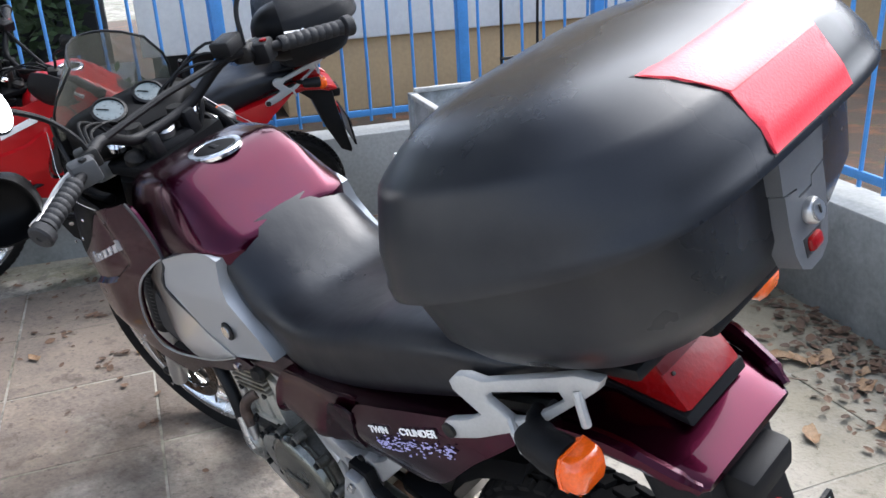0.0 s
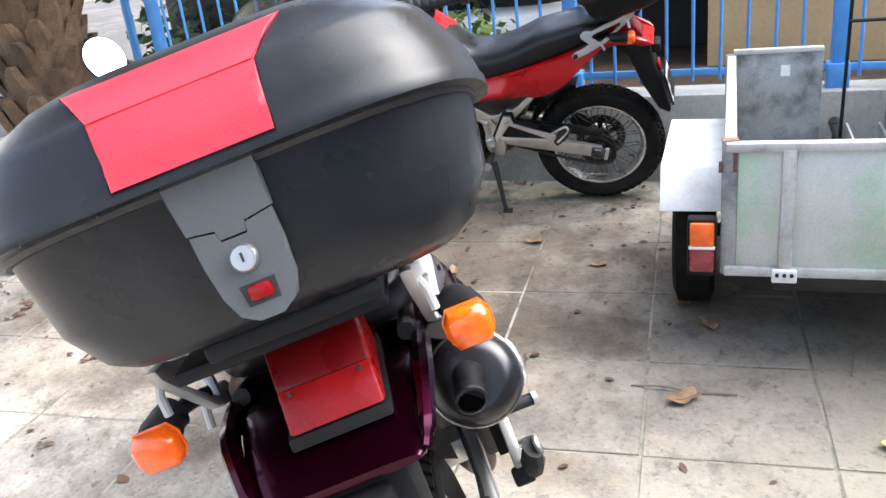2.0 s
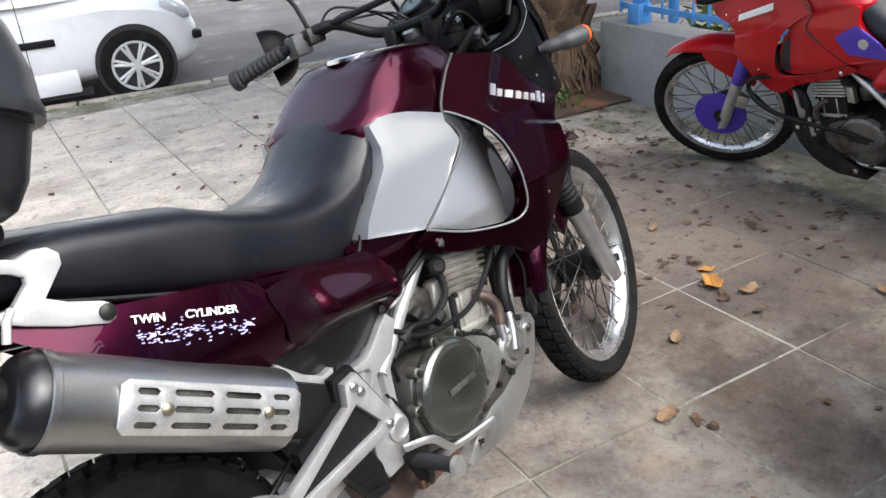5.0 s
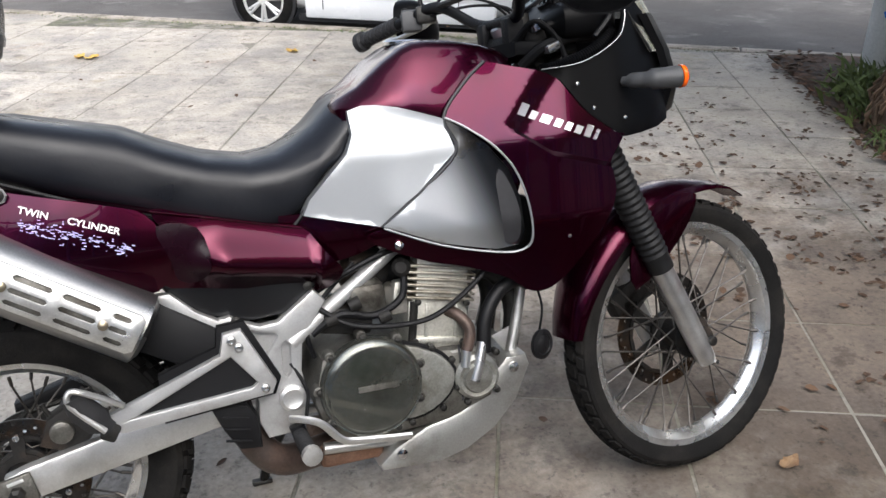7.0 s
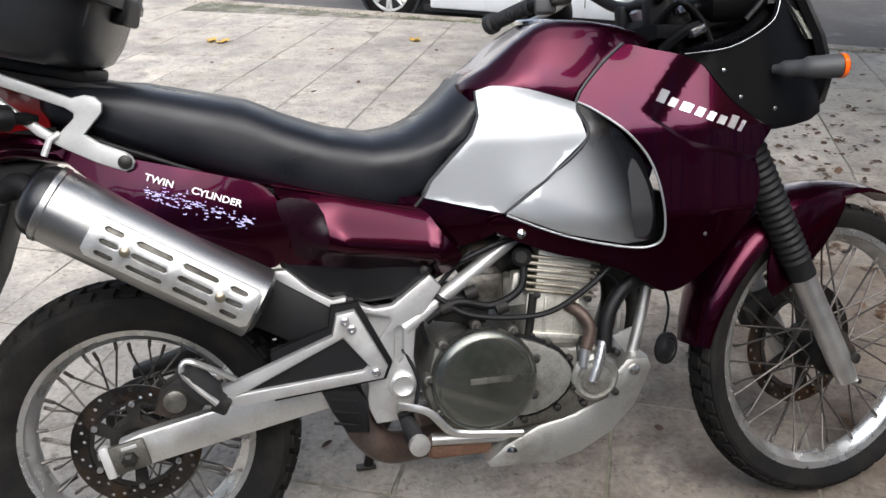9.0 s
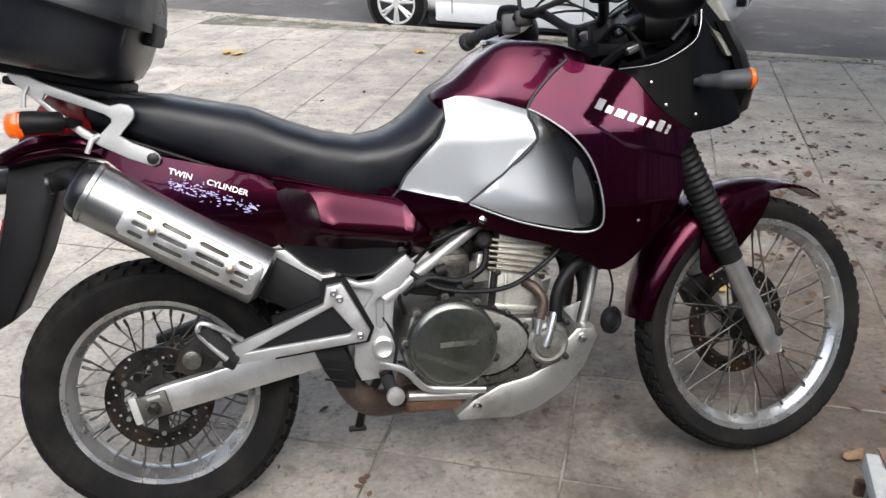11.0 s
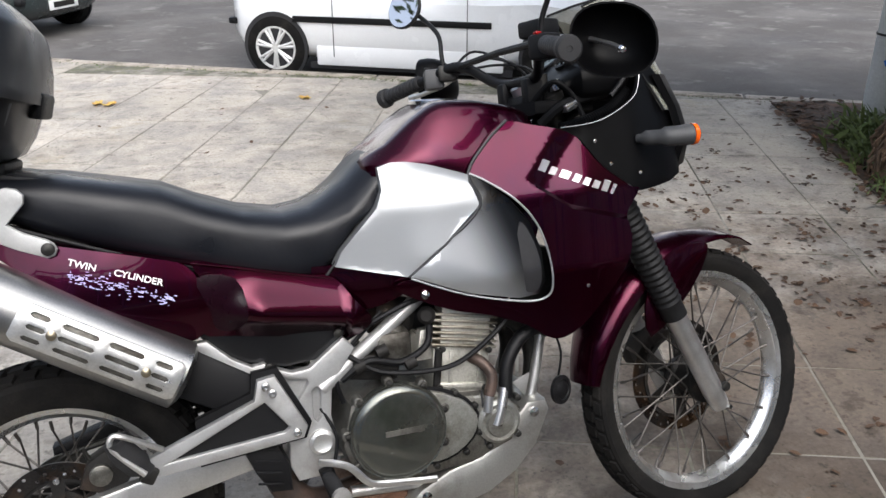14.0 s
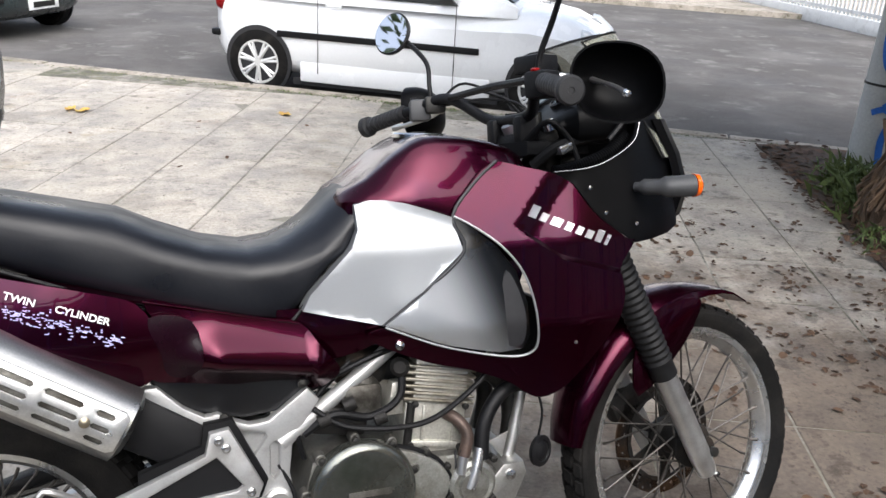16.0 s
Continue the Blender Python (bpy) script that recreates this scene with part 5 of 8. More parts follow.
        part("scoop_rim", tube([(x, s * (W(x, z) + 0.006), z) for x, z in ((0.896, 0.957), (0.93, 0.938), (0.982, 0.898), (1.023, 0.846), (1.046, 0.78), (1.056, 0.71), (1.043, 0.679), (0.99, 0.676), (0.87, 0.706), (0.757, 0.754))], 0.0024, 6, 5), pal["panel"], sc)
        P("panel_gap", tube([(x, s * (W(x, z) + 0.0005), z) for x, z in ((0.99, 1.058), (0.945, 1.02), (0.895, 0.956), (0.912, 0.891), (0.832, 0.816), (0.753, 0.757))], 0.0036, 6, 4), SHADEBLACK)
        P("fairing_bolt", lathe([(0.009, 0), (0.009, 0.005), (0, 0.008)], (0.785, s * (W(0.785, 0.715) + 0.001), 0.715), (0, s, 0), 12), CHROME)
        for bx, bz in ((1.135, 0.695), (1.2, 0.95), (1.17, 1.0), (1.27, 0.925)):
            P("fairing_screw", lathe([(0.004, 0), (0.004, 0.002), (0, 0.003)], (bx, s * (W(bx, bz)), bz), (0, s, 0), 8), CHROME)
        if full and s > 0:
            lk = P("panel_lock", lathe([(0.02, 0), (0.02, 0.003), (0.014, 0.005), (0, 0.005)], (0.738, s * (W(0.738, 0.828) + 0.005), 0.828), (0, s, 0.1), 20), BLACKP, "round panel lock")
            part("lock_barrel", lathe([(0.013, 0.004), (0.013, 0.008), (0, 0.008)], (0.738, s * (W(0.738, 0.828) + 0.005), 0.828), (0, s, 0.1), 16), CHROME, lk)
        # tail side panels
        t1 = P("tail_panel", shell([(-0.04, 0.935), (0.06, 0.915), (0.11, 0.9), (0.26, 0.862), (0.32, 0.84), (0.35, 0.79), (0.355, 0.74), (0.325, 0.69), (0.25, 0.695), (0.15, 0.755), (0.07, 0.835), (0.0, 0.89)], lambda x, z: W(x, z) + 0.007 * math.exp(-((z - 0.79) / 0.045) ** 2), 0.006, 0.03, s, 3), pal["tail"], "glossy tail side panel")
        def W2(x, z):      # flares out to a crest and turns in below it
            d = z - 0.722 + 0.22 * (x - 0.453)
            return W(x, z) - 0.006 + 0.046 * math.exp(-(d / (0.05 if d > 0 else 0.032)) ** 2) * min(1.0, max(0.0, (x - 0.36) / 0.09)) * min(1.0, max(0.25, (0.69 - x) / 0.06))
        t2 = P("tail_panel", shell([(0.33, 0.845), (0.41, 0.825), (0.54, 0.79), (0.6, 0.775), (0.636, 0.727), (0.672, 0.68), (0.655, 0.655), (0.622, 0.64), (0.516, 0.657), (0.40, 0.682), (0.335, 0.70), (0.365, 0.77)], W2, 0.006, 0.01, s, 3), pal["tail"])
        P("tail_panel_tongue", shell([(0.56, 0.8), (0.72, 0.775), (0.775, 0.742), (0.74, 0.715), (0.68, 0.695), (0.64, 0.70), (0.6, 0.75)], lambda x, z: W(x, z) - 0.016, 0.006, 0.02, s, 3), pal["tail"])
        part("dark_inset", shell([(0.337, 0.815), (0.407, 0.805), (0.424, 0.735), (0.4, 0.7), (0.363, 0.708), (0.354, 0.75)], lambda x, z: max(W2(x, z), W(x, z) + 0.007 * math.exp(-((z - 0.79) / 0.045) ** 2)) + 0.003, 0.004, 0.012, s, 3, 0.001), pal["tail"] if not full else GLOSSMAROON, t2)
        ledge = ((-0.04, 0.934), (0.06, 0.914), (0.11, 0.899), (0.26, 0.861), (0.33, 0.843), (0.41, 0.823), (0.54, 0.788), (0.6, 0.773))
        P("panel_ledge", rings(bmesh.new(), [[(x, s * (W(x, z) - 0.002), z), (x, s * 0.115, z + 0.006), (x, s * 0.115, z + 0.002), (x, s * (W(x, z) - 0.004), z - 0.004)] for x, z in ledge]), pal["tail"])
        if full:
            pa = Vector((0.115, 0, 0.866)) if s < 0 else Vector((0.29, 0, 0.802))
            pb = Vector((0.29, 0, 0.802)) if s < 0 else Vector((0.115, 0, 0.866))
            mid = (pa + pb) / 2 + Vector((0, s * (W(0.2, 0.83) + 0.009), 0.004))
            ex = (pb - pa).normalized()
            ez = Vector((0, s, 0))
            ey = ez.cross(ex)
            R = Matrix((ex, ey, ez)).transposed().to_4x4()
            surf = lambda x, z: s * (W(x, z) + 0.007 * math.exp(-((z - 0.79) / 0.045) ** 2) + 0.0032)
            for word, along in (("TWIN", -0.066), ("CYLINDER", 0.034)):
                tx = text_part(word, 0.0168, Matrix.Translation(mid + ex * along + ey * 0.003) @ R @ Matrix.Diagonal((1.12, 1, 1, 1)), WHITEINK, t1)
                for me_v in tx.data.vertices:
                    p = me_v.co
                    lift = 0.0008 if s * (p.y - mid.y) > 0 else -0.0006
                    p.y = surf(p.x, p.z) + s * lift
            rnd = random.Random(5)
            db = bmesh.new()
            for i in range(150):
                uu = rnd.uniform(-0.085, 0.105)
                vv = rnd.gauss(-0.022, 0.0085 - 0.03 * abs(uu - 0.02))
                q = mid + ex * uu + ey * (vv - uu * 0.03)
                q.y = surf(q.x, q.z)
                box(q, (rnd.choice((rnd.uniform(0.0015, 0.004), rnd.uniform(0.003, 0.009))), 0.0012, rnd.uniform(0.001, 0.0026)), 0, (0, 20 + rnd.uniform(-12, 12), 0), db)
            part("splash_print", db, LILACINK, t1, "lilac splash decoration")
    # seat
    seat = P("seat", hull([(-0.06, 1.02, 0.985, 0.09), (-0.04, 1.035, 0.965, 0.125), (0.02, 1.038, 0.945, 0.152), (0.1, 1.03, 0.905, 0.162), (0.2, 1.008, 0.866, 0.168), (0.29, 0.988, 0.832, 0.172), (0.36, 0.955, 0.806, 0.172), (0.44, 0.925, 0.778, 0.169), (0.52, 0.91, 0.757, 0.165), (0.575, 0.918, 0.76, 0.162), (0.61, 0.935, 0.795, 0.158), (0.65, 0.963, 0.845, 0.164), (0.69, 1.0, 0.893, 0.166), (0.715, 1.016, 0.94, 0.162), (0.722, 1.01, 0.965, 0.14)], 48, 4.6, 3.2), VINYL, "black vinyl dual seat", None, None, 60)
    for v in seat.data.vertices:       # the rise towards the tank is crowned: its shoulders fall away and draw in
        x, y, z = v.co
        k = max(0.0, min(1.0, (x - 0.55) / 0.06)) * max(0.0, min(1.0, (z - 0.88) / 0.06))
        v.co.z -= 0.034 * k * min(1.0, abs(y) / 0.16) ** 3
        v.co.y *= 1 - 0.07 * k
    part("seat_piping", tube([(x, s2 * w, z) for s2 in (-1,) for x, z, w in ((0.0, 0.955, 0.15), (0.1, 0.914, 0.163), (0.29, 0.842, 0.173), (0.52, 0.765, 0.166), (0.575, 0.767, 0.163), (0.65, 0.85, 0.147), (0.715, 0.945, 0.14))], 0.004, 6, 5), BLACKP, seat)

    # tail, rack, lamps
    P("rear_fender", hull([(0.1, 0.90, 0.86, 0.13), (-0.02, 0.935, 0.89, 0.128), (-0.1, 0.95, 0.905, 0.125), (-0.17, 0.94, 0.898, 0.12), (-0.215, 0.922, 0.888, 0.115), (-0.245, 0.91, 0.888, 0.104), (-0.254, 0.906, 0.893, 0.096)], 28, 4, 3), pal["tail"], "glossy rear fender")
    for s in (-1, 1):
        P("fender_flange", tube([(-0.02, s * 0.135, 0.93), (-0.14, s * 0.13, 0.945), (-0.215, s * 0.116, 0.92), (-0.246, s * 0.104, 0.903)], [0.012, 0.014, 0.012, 0.008], 8, 4), pal["tail"])
    tl = P("tail_lamp", prism([(-0.05, 1.045), (-0.135, 1.022), (-0.2, 0.94), (-0.185, 0.93), (-0.05, 0.94)], -0.061, 0.061, 0.006), REDLENS, "red tail lamp", None, Matrix.Translation((0.0, -0.017 if full else 0, 0.014 if full else 0)))
    part("upper_lens", prism([(-0.055, 1.0465), (-0.134, 1.0245), (-0.168, 0.984), (-0.16, 0.97), (-0.055, 1.03)], -0.0592, 0.0592, 0.004), DARKREDLENS, tl, "darker upper red lens")
    part("lamp_gasket", prism([(-0.04, 0.948), (-0.2, 0.936), (-0.206, 0.922), (-0.04, 0.93)], -0.066, 0.066, 0.004), BLACKP, tl)
    for s in (-1, 1):
        part("lens_screw", lathe([(0.003, 0), (0.003, 0.002), (0, 0.0025)], (-0.172, s * 0.045, 0.978), (-0.8, 0, 0.6), 10), STEEL, tl)
    mf = P("mud_flap", prism([(-0.06, 0.90), (-0.15, 0.905), (-0.235, 0.895), (-0.255, 0.80), (-0.33, 0.54), (-0.325, 0.52), (-0.275, 0.545), (-0.20, 0.68), (-0.135, 0.84)], -0.075, 0.075, 0.01), BLACKP, "black plastic mud flap")
    pl = P("number_plate", box((-0.322, 0, 0.66), (0.004, 0.2, 0.15), 0.0, (0, 14, 0)), WHITEP, "white number plate with plain dark bars")
    part("plate_bars", join(box((-0.325, 0, 0.69), (0.003, 0.15, 0.04), 0, (0, 14, 0)), box((-0.337, 0, 0.632), (0.003, 0.15, 0.04), 0, (0, 14, 0))), STEEL, pl)
    part("plate_frame", tube([(-0.302, -0.105, 0.737), (-0.302, 0.105, 0.737), (-0.34, 0.105, 0.583), (-0.34, -0.105, 0.583), (-0.302, -0.105, 0.737)], 0.005, 6), BLACKP, pl)
    part("lower_reflector", box((-0.275, 0, 0.755), (0.012, 0.07, 0.04), 0.004, (0, 14, 0)), REDLENS, mf)
    part("plate_light", box((-0.26, 0, 0.855), (0.05, 0.1, 0.05), 0.012), BLACKP, mf)
    rk = P("rack_tray", box((-0.05, 0, 1.045), (0.31, 0.26, 0.018), 0.006, (0, 12, 0)), BLACKP, "black luggage carrier tray")
    for s in (-1, 1):
        rail_bm = prism([(-0.18, 1.09), (-0.14, 1.081), (-0.108, 1.064), (0.012, 1.012), (0.035, 1.016), (0.052, 1.012), (0.063, 1.0), (0.061, 0.985), (0.027, 0.95), (0.05, 0.934), (0.09, 0.917), (0.1, 0.909), (0.105, 0.898), (0.1, 0.887), (0.088, 0.883), (0.04, 0.902), (-0.008, 0.926), (-0.052, 0.951), (-0.138, 1.036), (-0.174, 1.074)], s * 0.150, s * 0.166, 0.004, 0, None,
                        [[(-0.112, 1.042), (0.0, 0.996), (0.013, 0.986), (0.012, 0.978), (-0.016, 0.953), (-0.03, 0.956), (-0.082, 0.998), (-0.118, 1.032)]])
        for v in rail_bm.verts:
            v.co.y += s * 0.024 * max(0.0, min(1.0, (v.co.x + 0.03) / 0.1))
        gr = P("grab_rail", rail_bm, RACK, "light grey cast grab rail")
        part("rail_bolt", lathe([(0.012, 0), (0.012, 0.005), (0.006, 0.008), (0, 0.008)], (0.09, s * 0.189, 0.9), (0, s, 0), 18), STEEL, gr)
        part("luggage_hook", tube([(-0.016, s * 0.166, 0.953), (-0.03, s * 0.176, 0.945), (-0.042, s * 0.178, 0.918)], 0.006, 8), RACK, gr)
        part("luggage_hook", tube([(-0.143, s * 0.166, 1.06), (-0.15, s * 0.172, 1.045), (-0.154, s * 0.173, 1.018)], 0.006, 8), RACK, gr)
        bl = P("rear_indicator", tube([(-0.055, s * 0.15, 0.98), (-0.075, s * 0.18, 0.983), (-0.1, s * 0.2, 0.986), (-0.15, s * 0.205, 0.988)], [0.009, 0.0125, 0.026, 0.0285], 16, 4, None, 0.85), BLACKP, "rubber indicator housing")
        lr = []
        for q, gy, gz in ((0.0, 0.026, 0.022), (0.008, 0.0295, 0.0255), (0.026, 0.028, 0.024), (0.034, 0.021, 0.017)):
            lr.append([(-0.146 - q, s * 0.203 + sy * gy * (0.72 if abs(sz) > 0.9 else 1.0), 0.984 + sz * gz) for sy, sz in ((-1, -1), (1, -1), (1, -0.45), (1, 0.45), (1, 1), (-1, 1), (-1, 0.45), (-1, -0.45))])
        ln = part("indicator_lens", rings(bmesh.new(), lr), AMBER, bl, "amber indicator lens", 50)
        part("lens_rim", tube([Vector(p) for p in lr[1]] + [Vector(lr[1][0])], 0.0022, 6), AMBER, ln)
        fi = P("front_indicator", tube([(1.285, s * 0.205, 0.995), (1.31, s * 0.24, 0.996), (1.338, s * 0.262, 0.997), (1.375, s * 0.272, 0.998)], [0.011, 0.018, 0.0235, 0.0245], 16, 4, None, 0.9), DARKGREYP if full else BLACKP, "dark grey indicator housing")
        part("indicator_lens", lathe([(0.0235, 0), (0.0225, 0.009), (0.015, 0.015), (0, 0.018)], (1.375, s * 0.272, 0.998), (1, s * 0.12, 0), 18), AMBER, fi, "amber indicator lens")

    # cockpit
    HB = Matrix.Translation((-0.037, 0, -0.016)) @ Matrix.Diagonal((1, 0.885, 1, 1))
    def SP(name, bm, material, lab="", parent=None):
        return part(name, bm, material, parent or bike, lab, 38, S @ HB if parent is None else None)
    SP("triple_clamp", prism([(1.10, 1.07), (1.26, 1.07), (1.26, 1.10), (1.10, 1.10)], -0.125, 0.125, 0.01), MATTBLACK)
    for s in (-1, 1):
        SP("bar_clamp", box((1.135, s * 0.06, 1.125), (0.045, 0.035, 0.06), 0.008), BLACKP)
        SP("fork_cap", lathe([(0.025, 0), (0.025, 0.015), (0.014, 0.025), (0, 0.027)], (1.175, s * 0.095, 1.1), (-0.4, 0, 0.9), 18), DARKCAST)
    hb = SP("handlebar", tube([(0.985, 0.435, 1.175), (1.03, 0.31, 1.195), (1.08, 0.2, 1.215), (1.13, 0.1, 1.16), (1.135, 0.0, 1.15), (1.13, -0.1, 1.16), (1.08, -0.2, 1.215), (1.03, -0.31, 1.195), (0.985, -0.435, 1.175)], 0.0125, 12, 6), BLACKP, "black braced handlebar")
    SP("handlebar_brace", tube([(1.08, 0.2, 1.215), (1.085, 0, 1.22), (1.08, -0.2, 1.215)], 0.008, 8), BLACKP)
    for s in (-1, 1):
        g0 = Vector((1.025, s * 0.325, 1.194))
        g1 = Vector((0.982, 0.445, 1.173)) if s > 0 else Vector((0.967, -0.487, 1.166))
        gb = bmesh.new()
        d = (g1 - g0)
        prof = [(0.012, 0)]
        for i in range(27):
            prof.append((0.0165 + (0.0024 if i % 3 else 0), d.length * i / 26))
        lathe(prof + [(0.008, d.length + 0.004), (0, d.length + 0.004)], g0, d, 16, bm=gb)
        SP("grip", gb, GRIP, "ribbed rubber grip")
        SP("bar_end", lathe([(0.019, 0), (0.0245, 0.004), (0.025, 0.022), (0.021, 0.027), (0.006, 0.028), (0.005, 0.026), (0, 0.026)], g1 + d * 0.03, d, 20), GRIP)
        sw = SP("switch_block", box((1.045, s * 0.285, 1.195), (0.05, 0.055, 0.05), 0.008, (0, 0, -s * 20)), BLACKP if s < 0 else DARKGREYP)
        part("red_switch", box((1.03, s * 0.285, 1.222), (0.014, 0.014, 0.006), 0.002), REDLENS if s < 0 else BLACKP, sw)
        SP("lever_bracket", box((1.07, s * 0.25, 1.205), (0.05, 0.045, 0.04), 0.008, (0, 0, -s * 20)), STEEL)
        if full and s < 0:
            lv = P("lever", tube([(1.08, -0.25, 1.212), (1.12, -0.28, 1.21), (1.135, -0.37, 1.19), (1.126, -0.428, 1.176)], [0.008, 0.0055, 0.0045, 0.005], 8, 5), LOCKM)
            part("lever_ball", lathe([(0.001, -0.008), (0.0055, -0.006), (0.008, 0.0), (0.0055, 0.006), (0.001, 0.008)], (1.126, -0.432, 1.175), (0, -1, -0.2), 14), CHROME, lv)
        else:
            SP("lever", tube([(1.085, s * 0.26, 1.195), (1.09, s * 0.32, 1.185), (1.06, s * 0.40, 1.17), (1.04, s * 0.445, 1.165)], [0.008, 0.007, 0.006, 0.008], 8, 5), ALU)
        ga = []
        for i in range(9):
            t = i / 8
            y = s * (0.24 + 0.18 * t)
            hgt = (0.025 + 0.03 * (s < 0)) + (0.052 if s > 0 else 0.04) * math.sin(math.pi * min(1, 0.2 + t * 0.75)) ** 0.7
            x = (1.175 if s > 0 else 1.215) - (0.11 if s > 0 else 0.13) * t ** 1.4
            ga.append([(x + 0.01 - 0.025 * abs(q) ** 2, y, (1.168 if s > 0 else 1.2) + hgt * q) for q in (-1, -0.75, -0.5, -0.25, 0, 0.25, 0.5, 0.75, 1)] + [(x + 0.004 - 0.025 * abs(q) ** 2, y, (1.168 if s > 0 else 1.2) + hgt * q) for q in (1, 0.75, 0.5, 0.25, 0, -0.25, -0.5, -0.75, -1)])
        if full:      # a deep cup, open towards the rider and outwards
            loops = []
            d, e1 = Vector((0.5, 0.86, 0.0)), Vector((0.86, -0.5, 0.0))
            for k, grow in [(k, 1.0) for k in range(7)] + [(k, 0.95) for k in range(6, -1, -1)]:
                phi = radians(4 + 86 * k / 6)
                r, dep = math.sin(phi) ** 0.8 * grow, math.cos(phi) * grow
                loops.append([Vector((1.142, -0.374, 1.195)) + d * (0.075 * dep - 0.012) + e1 * (0.083 * r * math.copysign(abs(math.cos(a)) ** 0.85, math.cos(a))) + Vector((0, 0, 0.071 * r * math.copysign(abs(math.sin(a)) ** 0.85, math.sin(a)) - 0.008 * math.cos(a) * r)) for a in [2 * math.pi * q / 28 for q in range(28)]])
            P("hand_guard", rings(bmesh.new(), loops), NOSEBLACK, "black plastic hand guard cup", None, Matrix.Identity(4) if s < 0 else Matrix.Translation((-0.005, 0.03, 0.01)) @ S @ Matrix.Diagonal((1, -1, 1, 1)) @ S.inverted())
        else:
            SP("hand_guard", rings(bmesh.new(), ga), BLACKP, "black plastic hand guard")
        if pal["mirrors"]:
            st = SP("mirror_stalk", tube([(1.06, s * 0.25, 1.21), (1.06, s * 0.255, 1.25), (1.07, s * 0.29, 1.31), (1.05, s * 0.38, 1.38)], 0.006, 8, 5), BLACKP)
            mc, md = Vector((1.03, s * 0.395, 1.39)), Vector((-0.83, s * -0.46, 0.26)).normalized()
            mh = SP("mirror_head", lathe([(0.0, 0.026), (0.035, 0.022), (0.052, 0.008), (0.054, 0.0), (0.05, -0.003)], mc, -md, 28), BLACKP, "round mirror")
            part("mirror_glass", lathe([(0.05, 0.004), (0.025, 0.00402), (0.0, 0.00403)], mc, md, 28), MIRROR, mh)
        for k in range(3):
            SP("cable", tube([(1.07, s * (0.24 - 0.01 * k), 1.2), (1.13 + 0.02 * k, s * (0.2 - 0.02 * k), 1.25 - 0.02 * k), (1.22, s * (0.1 - 0.02 * k), 1.17), (1.24, s * (0.06), 1.02), (1.2, s * 0.07, 0.9)], 0.0035, 6, 6), BLACKP)
    SP("master_cylinder", box((1.075, -0.215, 1.24), (0.055, 0.075, 0.035), 0.007, (0, 0, 15)), BLACKP, "brake fluid reservoir")
    dash = P("instrument_panel", hull([(1.16, 1.13, 1.09, 0.10), (1.19, 1.165, 1.08, 0.145), (1.25, 1.18, 1.08, 0.155), (1.3, 1.18, 1.08, 0.14), (1.33, 1.16, 1.09, 0.1)], 28, 4, 4), NOSEBLACK, "black instrument cluster")
    for y, r in ((0.058, 0.033), (-0.042, 0.030)):
        dl = part("dial_bezel", lathe([(r + 0.006, 0), (r + 0.006, 0.014), (r, 0.016), (r, 0.011), (0, 0.011)], (1.215, y, 1.17), (-0.55, 0, 0.83), 32), BLACKP, dash)
        part("dial", lathe([(r - 0.001, 0.0118), (0, 0.0122)], (1.215, y, 1.17), (-0.55, 0, 0.83), 32), DIALM, dl, "pale dial face")
        nb = bmesh.new()
        dirv = Vector((-0.55, 0, 0.83)).normalized()
        ax = Vector((0, 1, 0))
        ay = dirv.cross(ax)
        for k in range(9):
            a = radians(-130 + 260 * k / 8)
            q = Vector((1.215, y, 1.17)) + dirv * 0.0126 + (ax * math.sin(a) + ay * math.cos(a)) * r * 0.78
            box(q, (0.0016, 0.0016, 0.0016), 0, None, nb)
        part("dial_marks", nb, BLACKP, dl)
        part("needle", tube([Vector((1.215, y, 1.17)) + dirv * 0.0135, Vector((1.215, y, 1.17)) + dirv * 0.0135 + (ax * 0.6 - ay * 0.5) * r], 0.0012, 5), BLACKP, dl)
    for s in (-1, 1):
        hose = curve_pts([(1.12, s * 0.165, 1.03), (1.17, s * 0.178, 1.04), (1.235, s * 0.18, 1.064), (1.285, s * 0.165, 1.1)], 26)
        P("ribbed_hose", tube(hose, [0.0135 if i % 2 else 0.0115 for i in range(len(hose))], 12), NOSEBLACK, "ribbed black air hose", None, None, 20)
        P("fork_clamp_bolt", lathe([(0.02, 0), (0.02, 0.012), (0.013, 0.018), (0, 0.018)], (1.15, s * 0.095, 1.115), (-0.4, 0, 0.9), 18), CHROME)
        P("bar_riser", tube([(1.135, s * 0.05, 1.06), (1.13, s * 0.052, 1.15)], [0.022, 0.018], 14), STEEL)
    P("ignition_lock", lathe([(0.024, 0), (0.024, 0.03), (0.017, 0.034), (0.015, 0.03), (0, 0.03)], (1.115, 0, 1.1), (-0.4, 0, 0.9), 20), LOCKM)
    P("wiring_loom", tube([(1.1, -0.11, 1.04), (1.14, -0.13, 1.075), (1.2, -0.12, 1.09), (1.26, -0.13, 1.1)], 0.012, 8, 5), MATTBLACK)
    P("wiring_loom", tube([(1.1, -0.08, 1.09), (1.13, -0.12, 1.13), (1.17, -0.13, 1.1), (1.19, -0.14, 1.05)], 0.006, 8, 5), MATTBLACK)
    P("cable_connector", box((1.16, -0.135, 1.075), (0.035, 0.022, 0.018), 0.004, (0, -20, 15)), LOCKM)
    P("ignition_cover", box((1.13, 0, 1.08), (0.1, 0.12, 0.05), 0.015), BLACKP)
    nf = []
